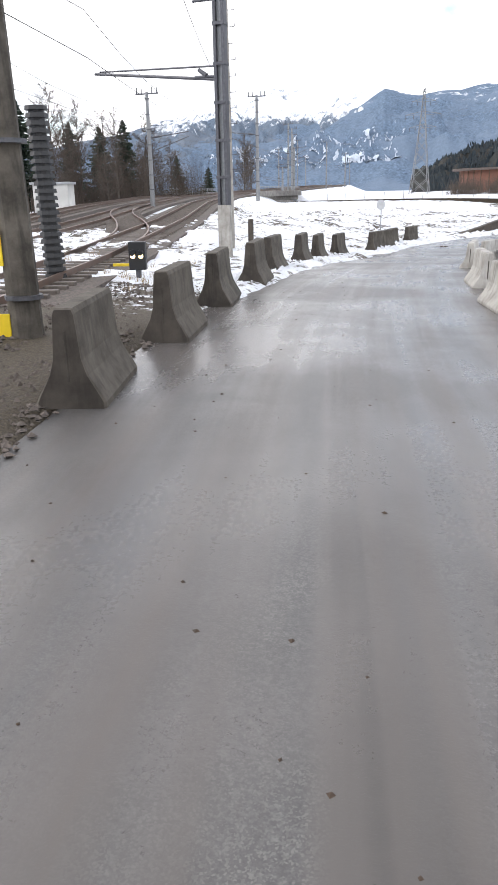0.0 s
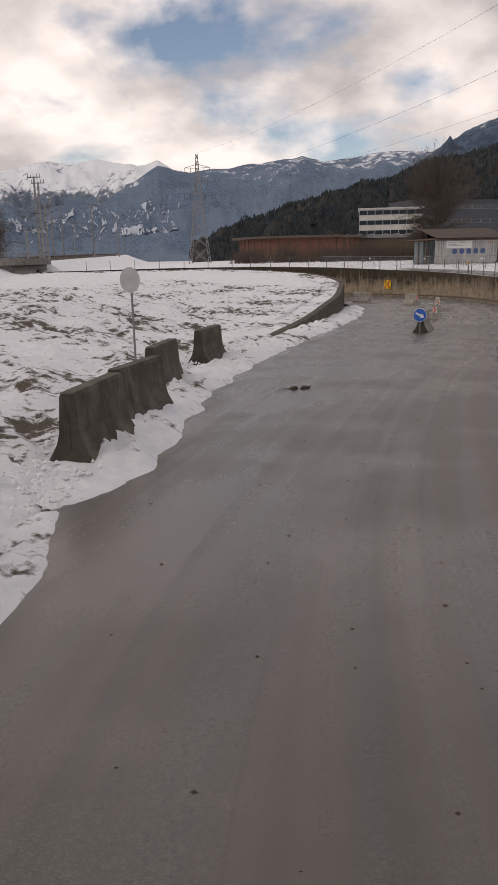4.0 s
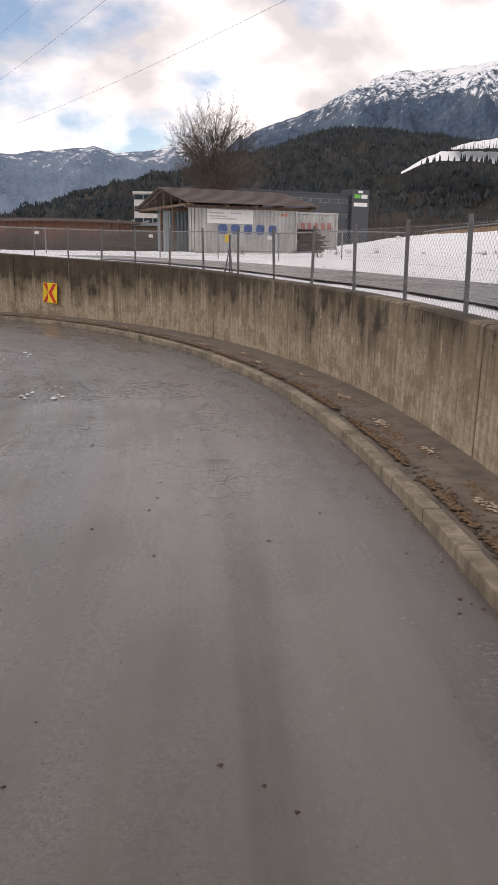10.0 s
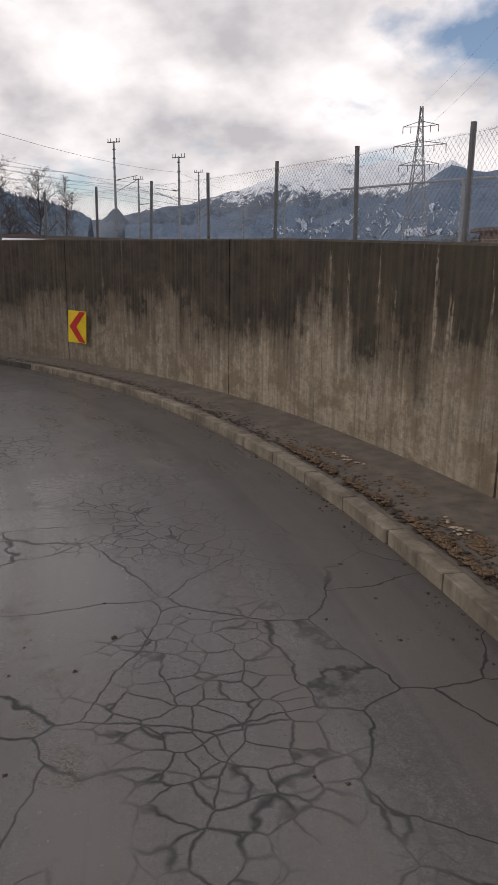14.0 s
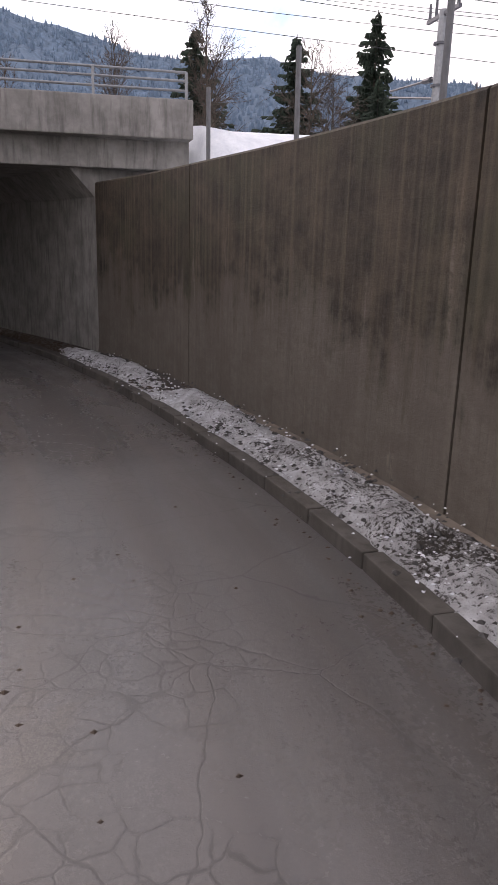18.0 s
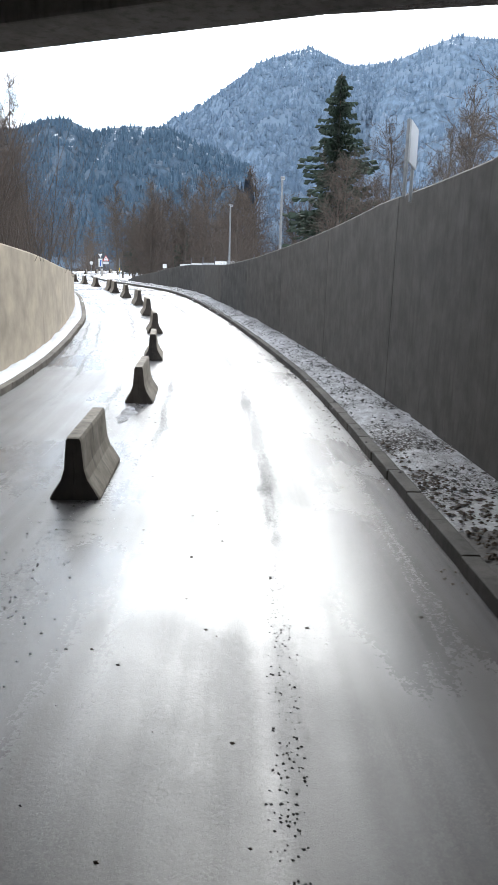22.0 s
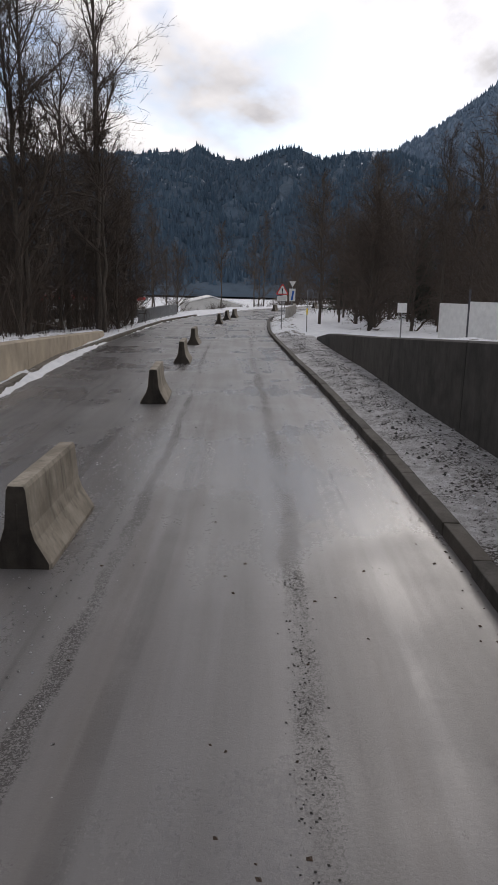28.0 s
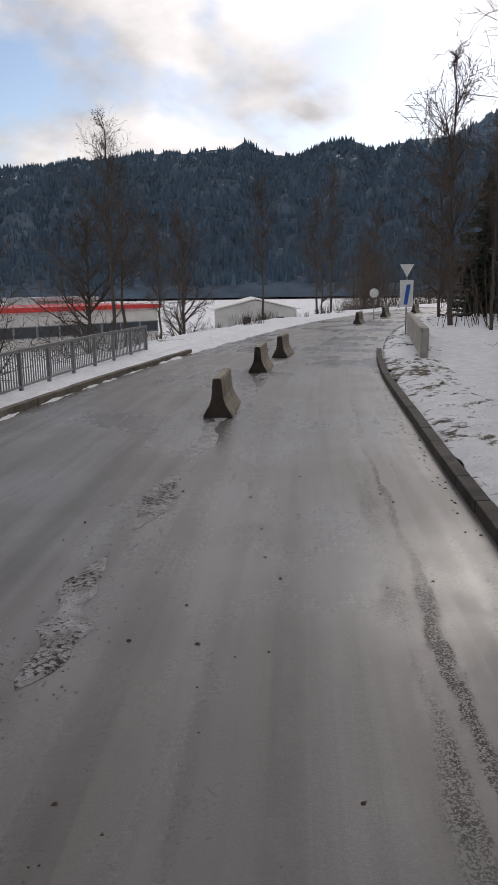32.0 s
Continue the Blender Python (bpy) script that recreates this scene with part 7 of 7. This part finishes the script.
for l, s, k, sc in spots:
    p = road(s, l)
    tree(TREES[k] if l < 14 else FAR_TREES[k % 2], p.x, p.y, sc * (0.75 if 204 < s < 228 else 1.0), group="trees beside the left lane")
for l, s, k, sc in ((10.5, 270, 3, 0.62), (11.2, 272.5, 1, 0.6), (12, 279, 3, 0.55), (10, 292, 3, 0.6), (8, 299, 1, 0.6), (9, 305, 3, 0.7), (13, 312, 0, 0.7)):
    p = road(s, l)
    tree(TREES[k], p.x, p.y, sc, "slender bare tree beyond the bridge railing", "trees beyond the stream")
for l, s, k, sc in ((-5.6, 252, 0, 1.05), (-7.5, 259, 2, 1.0), (-9, 248, 1, 1.0), (-12, 243, 3, 1.0), (-8, 268, 1, 1.0), (-7, 278, 3, 1.0), (-11, 262, 0, 1.0), (-15, 254, 1, 1.1), (-17, 240, 3, 1.1), (-21, 247, 2, 1.1), (-14, 272, 3, 1.1), (-10, 288, 1, 1.0), (-7, 297, 3, 1.0), (-20, 262, 0, 1.1), (-25, 236, 1, 1.1), (-30, 244, 3, 1.1), (-33, 228, 0, 1.1), (-29, 216, 2, 1.0), (-24, 206, 1, 0.95), (-19, 196, 3, 0.9), (-24, 184, 0, 0.9), (-15, 205, 2, 0.8), (-35, 204, 1, 1.1), (-37, 190, 3, 1.0), (-42, 215, 1, 1.1), (-38, 236, 3, 1.1), (-13, 186, 2, 0.7), (-28, 176, 1, 0.85), (-12, 305, 0, 1.0), (-18, 290, 1, 1.0), (-24, 275, 3, 1.1)):
    p = road(s, l)
    tree(TREES[k] if l > -16 else FAR_TREES[k % 2], p.x, p.y, sc * (0.62 if s > 235 else 0.8), group="trees beside the right lane")
tree(SPRUCES[0], -106.2, 86.4, 1.3, "tall dark spruce among bare trees", "spruces", name="spruce")
tree(TREES[2], -109, 90.5, 1.15, group="trees beside the right lane")
for x, y, k, sc in ((-62, 131, 0, 0.62), (-72, 138, 1, 0.7), (-60, 141, 1, 0.6), (-84, 150, 0, 0.8), (-79.1, 123.1, 0, 1.32), (-77.4, 130.5, 0, 1.24), (-75.4, 136.1, 0, 1.3), (-158, 32, 0, 0.7), (-165, 38, 1, 0.8), (-152, 45, 0, 0.7)):
    tree(SPRUCES[k], x, y, sc, "dark green spruce behind the railway", "spruces", name="spruce")
for x, y, k, sc in ((-66, 128, 2, 0.8), (-78, 146, 1, 0.9), (-56, 150, 3, 0.7), (-92, 158, 0, 0.9), (-60, 165, 0, 0.75), (-70, 190, 1, 0.8), (-58, 120, 1, 0.7)):
    tree(FAR_TREES[k % 2], x, y, sc, group="trees behind the railway")
# young trees, branched from the ground, that fill the woods
rng = random.Random(91)
for s0, s1, l0, l1, n, lo, hi in ((160, 214, 9, 13, 12, 0.5, 0.75), (222, 247, 8.5, 15, 15, 0.9, 1.4), (200, 246, 13, 30, 9, 0.9, 1.35), (188, 240, -24, -9, 14, 0.6, 0.9), (236, 300, -24, -8, 24, 0.9, 1.5), (262, 284, 10, 14, 3, 0.9, 1.2)):
    for k in range(n):
        p = road(rng.uniform(s0, s1), rng.uniform(l0, l1))
        tree(YOUNG[k % 2], p.x, p.y, rng.uniform(lo, hi), "bushy bare young tree branching from the ground", "young trees in the woods")
for k, (s, l, sc) in enumerate(((237, 6.9, 1.2), (239, 7.6, 1.5), (240.5, 6.8, 1.3), (242, 8.0, 1.6), (243.5, 6.9, 1.3), (245, 7.6, 1.5), (246.3, 6.9, 1.2), (247, 8.4, 1.6), (244, 9.8, 1.7), (241, 9.6, 1.7), (238, 9.3, 1.6), (248.5, 9.6, 1.5), (250.5, 10.5, 1.5))):
    p = road(s, l)
    tree(YOUNG[k % 2] if k % 3 else TREES[k % 4], p.x, p.y, sc * (0.62 if k % 3 else 0.6), "bushy bare tree at the road's edge", "young trees in the woods", clear=0.2)
for x, y, sc in ((-67, 181, 1.5), (-71, 179, 1.3)):
    tree(YOUNG[1], x, y, sc, "bushy bare young tree branching from the ground", "young trees in the woods")
# wood on the inner side of the far bend
rng = random.Random(77)
for k in range(34):
    x = rng.uniform(-220, -146)
    tree(FAR_TREES[k % 2], x, 58 + 0.81 * (x + 109) + rng.uniform(3, 50), rng.uniform(0.6, 0.95), group="trees at the far bend")
# wood behind the tracks at the start
for k in range(26):
    y = 36 + k * 4.2 + random.uniform(-2, 2)
    x = float(track_x(y)) - 19 - random.uniform(0, 16)
    tree(FAR_TREES[k % 2], x, y, random.uniform(0.5, 0.78), group="trees behind the railway")
for x, y, k, sc in ((-53.0, 78.8, 0, 0.9), (-49.1, 75.5, 1, 0.72), (-53.3, 84.6, 1, 0.86), (-49.5, 84.6, 0, 0.8), (-45.4, 80.0, 1, 0.62), (-46.2, 88.7, 0, 0.66), (-57.5, 81, 1, 0.8)):
    tree(FAR_TREES[k], x, y, sc, group="trees behind the railway")
tree(SPRUCES[0], -54.2, 74.3, 0.85, "dark green spruce behind the railway", "spruces", name="spruce")
tree(SPRUCES[0], -43, 52, 0.75, "dark green spruce behind the railway", "spruces", name="spruce")


# ---- undergrowth and far thickets: uncountable twigs ----
def thicket(name, label, places, high, twigs, width=0.02, mat=None, lean=0.5, seed=1, side=3, spray=0.22):
    rng = random.Random(seed)
    verts, faces = [], []
    for x, y, z, sc in places:
        for _ in range(twigs):
            a, r = rng.uniform(0, 2 * math.pi), rng.uniform(0, 1) ** 0.5 * high * 0.45 * sc
            b = Vector((x + math.cos(a) * r, y + math.sin(a) * r, z - 0.1))
            h = high * sc * rng.uniform(0.45, 1.1)
            t = b + Vector((rng.uniform(-lean, lean) * h * 0.5, rng.uniform(-lean, lean) * h * 0.5, h))
            mid = b.lerp(t, rng.uniform(0.35, 0.6)) + Vector((rng.uniform(-0.1, 0.1), rng.uniform(-0.1, 0.1), 0)) * h * 0.4
            w = width * rng.uniform(0.6, 1.5)
            s = Vector((rng.uniform(-1, 1), rng.uniform(-1, 1), 0)).normalized() * w
            k = len(verts)
            verts.extend([b - s, b + s, mid + s * 0.7, mid - s * 0.7, t])
            faces.extend([(k, k + 1, k + 2, k + 3), (k + 3, k + 2, k + 4)])
            for _ in range(side):
                o = b.lerp(mid, rng.uniform(0.4, 1.0)) if rng.random() < 0.4 else mid.lerp(t, rng.random())
                e = o + Vector((rng.uniform(-1, 1), rng.uniform(-1, 1), rng.uniform(0.1, 1))) * h * spray
                k = len(verts)
                verts.extend([o - s * 0.5, o + s * 0.5, e])
                faces.append((k, k + 1, k + 2))
    return tagged(ob_from(name, verts, faces, mat or BRUSH), label, "undergrowth", kind="stuff")


def scatter(n, place, sc=(0.6, 1.2), seed=0, clear=2.2):
    rng = random.Random(seed)
    out = []
    for _ in range(n):
        x, y = place(rng)
        out.append((x, y, rng.uniform(*sc)))
    zs, _, _, free = ground_at(np.array([o[0] for o in out]), np.array([o[1] for o in out]))
    return [(x, y, float(z), s) for (x, y, s), z, f in zip(out, zs, free) if f > clear]


def along(s0, s1, l0, l1):
    def place(rng):
        p = road(rng.uniform(s0, s1), rng.uniform(l0, l1))
        return p.x, p.y
    return place


thicket("undergrowth", "brown leafless brushwood beside the road", scatter(300, along(172, 248, 7, 20), seed=1, clear=1.5), 3.8, 32, 0.011, seed=2, side=7, lean=0.8)
thicket("undergrowth", "tall tangled brown hedge above the wall", scatter(210, along(158, 214, 6.5, 14), seed=51, clear=0.7), 6.5, 30, 0.010, seed=52, side=9, spray=0.15, lean=0.8)
thicket("undergrowth", "dense leafless young wood beside the road", scatter(250, along(196, 247, 8, 30), seed=53, clear=1.5), 6.5, 26, 0.012, seed=54, side=12, spray=0.16, lean=0.7)
thicket("undergrowth", "brown leafless brushwood beyond the wall", scatter(270, along(166, 312, -15, -40), seed=3), 4.2, 30, 0.013, seed=4, side=6, lean=0.8)
thicket("undergrowth", "dense leafless young wood beyond the wall", scatter(300, along(186, 318, -16, -50), seed=55), 6.5, 26, 0.012, seed=56, side=12, spray=0.16, lean=0.7)
thicket("undergrowth", "brown brushwood beyond the stream", scatter(90, along(264, 312, 6, 14), seed=5), 1.0, 28, 0.012, seed=6, side=6, lean=0.9)
thicket("undergrowth", "dense brown wood beyond the far bend", scatter(300, lambda r: (lambda x: (x, 58 + 0.81 * (x + 109) + r.uniform(3, 55)))(r.uniform(-230, -146)), seed=7), 6.0, 20, 0.025, seed=8, side=11, spray=0.16, lean=0.7)
thicket("undergrowth", "bare bushes behind the railway", scatter(260, lambda r: (lambda y: (float(track_x(y)) - r.uniform(17, 38), y))(r.uniform(20, 190)), seed=9), 4.0, 26, 0.025, seed=10)
thicket("undergrowth", "wide brown thicket across the field", scatter(260, lambda r: (r.uniform(-22, 42), r.uniform(205, 240)), (0.5, 1.1), seed=11), 4.6, 30, 0.03, seed=12, side=9, lean=0.9)
thicket("undergrowth", "brown woodland edge below the hill", scatter(420, lambda r: (r.uniform(60, 560), 470 + r.uniform(-30, 60) - 0.35 * 0), (0.7, 1.2), seed=13), 19.0, 26, 0.09, seed=14, side=9, lean=0.7)
thicket("undergrowth", "low dry shrubs in the snowy field", scatter(60, lambda r: (r.uniform(10, 90), r.uniform(110, 200)), (0.5, 1.0), seed=15), 0.8, 24, 0.012, seed=16)
thicket("dry_grass", "dry yellow grass tufts at the verge", scatter(130, along(2, 34, 3.2, 9), (0.5, 1.0), seed=17), 0.35, 26, 0.006, plain("dry_grass", (0.28, 0.20, 0.10), 0.9), 0.9, seed=18)


# ---- litter on the road and pavement ----
def crumbs(name, label, n, place, size, mat, seed, flat=1.0):
    rng = random.Random(seed)
    verts, faces = [], []
    for _ in range(n):
        s, l, dz = place(rng)
        p = road(s, l, dz)
        r = size * rng.uniform(0.4, 1.5)
        k = len(verts)
        for q in ((1, 0, 0), (-1, 0, 0), (0, 1, 0), (0, -1, 0), (0, 0, 0.6), (0, 0, -0.4)):
            verts.append(p + Vector((q[0], q[1], q[2] * flat)) * r * rng.uniform(0.6, 1.3))
        faces.extend([(k + a, k + b, k + c) for a, b, c in ((0, 2, 4), (2, 1, 4), (1, 3, 4), (3, 0, 4), (2, 0, 5), (1, 2, 5), (3, 1, 5), (0, 3, 5))])
    return tagged(ob_from(name, verts, faces, mat), label, "debris", kind="stuff")


LEAF = plain("wet_leaves", (0.05, 0.032, 0.02), 0.8, 0, 0.4, 20)
crumbs("leaf_litter", "clumps of wet leaves along the wall", 800, lambda r: (lambda s: (s, wall_r(s) + 0.1 + abs(r.gauss(0, 0.2)), 0.14))(r.choice([59.0 + 2.3 * k for k in range(34)]) + r.gauss(0, 0.35)), 0.022, LEAF, 7, 0.35)
crumbs("leaf_litter", "wet brown leaves and mud on the pavement", 6500, lambda r: (lambda s: (s, kerb_r(s) - 0.15 - abs(r.gauss(0, 0.35)), 0.135))(r.uniform(58, 140)), 0.022, LEAF, 1, 0.25)
crumbs("grit", "scattered dark grit on the road", 1500, lambda r: (r.uniform(0, 250), r.gauss(0.6, 1.3), 0.0), 0.016, LEAF, 2)
crumbs("grit", "grit and slush along the kerb", 1800, lambda r: (lambda s: (s, kerb_r(s) + 0.12 + abs(r.gauss(0, 0.14)), 0.0))(r.uniform(56, 262)), 0.015, LEAF, 3)
crumbs("snow_lump", "lumps of old snow beside the barriers", 60, lambda r: (r.choice((61.6, 70.4, 88, 94)) + r.uniform(-0.6, 0.9), 2.2 + r.uniform(-0.5, 0.4), 0.015), 0.04, SNOW, 4)
crumbs("snow_lump", "crumbled snow on the pavement", 2200, lambda r: (lambda s: (s, (kerb_r(s) + wall_r(s)) / 2 + r.gauss(0, 0.26), 0.17 + 0.06 * r.random()))(r.uniform(127, 143) if r.random() < 0.45 else r.uniform(160, 236)), 0.016, SNOW, 8)
def rubble(name, label, places, size, mat, keep, seed):
    rng = random.Random(seed)
    verts, faces = [], []
    for x, y, z, sc in places:
        if noise.noise((x * 0.3, y * 0.3, 2.0)) + 0.5 * noise.noise((x * 0.9, y * 0.9, 6.0)) < keep:
            continue
        k = len(verts)
        for q in ((1, 0, 0), (-1, 0, 0), (0, 1, 0), (0, -1, 0), (0, 0, 0.7), (0, 0, -0.5)):
            verts.append(Vector((x, y, z)) + Vector(q) * size * sc * rng.uniform(0.5, 1.5))
        faces.extend([(k + a, k + b, k + c) for a, b, c in ((0, 2, 4), (2, 1, 4), (1, 3, 4), (3, 0, 4), (2, 0, 5), (1, 2, 5), (3, 1, 5), (0, 3, 5))])
    tagged(ob_from(name, verts, faces, mat), label, "debris", kind="stuff")


crumbs("road_grit", "dark line of wet grit between the wheel tracks", 5000, lambda r: (lambda s: (s, tread(s) + r.gauss(0, 0.055), 0.001))(r.uniform(152, 236)), 0.0075, TREAD, 11)
crumbs("road_grit", "dark line of wet grit on the far lane", 4500, lambda r: (lambda s: (s, r.choice((2.35, 3.34)) + r.gauss(0, 0.045), -0.006))(r.uniform(160, 206)), 0.009, TREAD, 12)
crumbs("slush_grit", "grey crumbs of slush and grit between the lanes", 7000, lambda r: (lambda s: (s, 1.62 + 0.25 * noise.noise((s * 0.25, 3, 0)) + r.gauss(0, 0.26), 0.0))(r.uniform(152, 262)), 0.0095, GRIT_SNOW, 13)
rubble("gravel", "loose brown gravel and earth at the road's edge", scatter(5000, along(1, 17, 2.4, 7.5), (0.3, 1.3), 23, -5.0), 0.045, BALLAST, -0.3, 6)
rubble("clods", "dark clods of earth in the churned snow", scatter(5200, along(22, 84, 4.0, 22), (0.1, 1.1), 21), 0.11, LEAF, 0.12, 5)
crumbs("clods", "dark clods in the trodden snow of the pavement", 3600, lambda r: (lambda s: (s, (kerb_r(s) + wall_r(s)) / 2 + r.gauss(0, 0.3), 0.17 + 0.05 * r.random()))(r.uniform(128, 143) if r.random() < 0.3 else r.uniform(160, 236)), 0.028, TREAD, 9)
crumbs("clods", "dark wet clods of earth on the pavement under the bridge", 4200, lambda r: (lambda s: (s, r.uniform(wall_r(s) + 0.05, kerb_r(s) - 0.12), 0.13 + 0.02 * r.random()))(r.uniform(138, 163)), 0.03, LEAF, 14, 0.8)
BROWN_LEAF = plain("dead_leaves", (0.125, 0.078, 0.042), 0.85, 0, 0.5, 30)
PALE_LEAF = plain("bleached_leaves", (0.36, 0.30, 0.23), 0.85, 0, 0.4, 30)
CLUMPS = [69 + 0.95 * k + 0.3 * math.sin(k * 2.3) for k in range(44)]
crumbs("leaf_litter", "dead leaves in clumps along the middle of the pavement", 2600, lambda r: (lambda s: (s + r.gauss(0, 0.2), kerb_r(s) - 0.62 + 0.12 * math.sin(s * 1.9) + r.gauss(0, 0.06), 0.14))(r.choice(CLUMPS)), 0.03, BROWN_LEAF, 15, 0.5)
crumbs("leaf_litter", "bleached scraps among the clumps of dead leaves", 420, lambda r: (lambda s: (s + r.gauss(0, 0.13), kerb_r(s) - 0.62 + 0.12 * math.sin(s * 1.9) + r.gauss(0, 0.04), 0.155))(r.choice(CLUMPS[::2])), 0.028, PALE_LEAF, 16, 0.4)
crumbs("leaf_litter", "brown leaves piled behind the kerb", 5200, lambda r: (lambda s: (s, kerb_r(s) - 0.17 - abs(r.gauss(0, 0.05)), 0.14 + 0.03 * r.random()))(r.choice(CLUMPS) + r.uniform(-0.5, 0.4)), 0.03, BROWN_LEAF, 17, 0.6)
crumbs("leaf_litter", "rotten leaves heaped behind the kerb", 1500, lambda r: (lambda s: (s, kerb_r(s) - 0.14 - abs(r.gauss(0, 0.07)), 0.13))(78 + 46 * r.random() ** 0.8 if noise.noise((r.random() * 40, 3, 1)) > -0.2 else r.uniform(58, 80)), 0.03, LEAF, 10, 0.3)
rubble("snow_lump", "lumps of ploughed snow along the road's edge", [(x, y, z + 0.11, q) for x, y, z, q in scatter(3600, lambda r: (lambda s: tuple(road(s, edge_l(s) + r.uniform(0.1, 1.5)))[:2])(r.uniform(15, 58)), (0.3, 1.2), 33, 0.0)], 0.045, SNOW, -0.6, 34)
rubble("snow_lump", "lumps of ploughed snow beyond the farm lane", scatter(1300, along(58, 106, -9.8, -7.7), (0.3, 1.3), 35), 0.10, SNOW, -0.35, 36)
for k in range(9):
    s0 = 234.5 + 2.9 * k
    grit_line("thin dirty slush between the lanes", s0, s0 + 2.2, lambda s, k=k: 1.9 - 0.035 * (s - 234) + 0.2 * noise.noise((s * 0.7, k, 2)), 0.5, 0.02, GRIT_SNOW, 220.0 + k, 0.1)
clump = thing("mud_clump", tuple(road(44.5, 2.05)), "dark lump of mud with a twig on the road", "debris")
bm = bmesh.new()
for x, y, r in ((0, 0, 0.075), (-0.24, -0.05, 0.06), (0.06, 0.03, 0.05), (-0.18, 0.02, 0.04)):
    bmesh.ops.create_icosphere(bm, subdivisions=2, radius=r, matrix=Matrix.Translation((x, y, 0.02)) @ Matrix.Diagonal((1.2, 0.9, 0.7, 1)))
for v in bm.verts:
    v.co += Vector((1, 1, 1)) * 0.03 * noise.noise(v.co * 30)
part("lump", bm, LEAF, clump)
bm = bmesh.new()
rod(bm, (-0.2, -0.04, 0.015), (-0.55, -0.1, 0.012), 0.009, 0.005, 5)
part("twig", bm, BARK, clump)
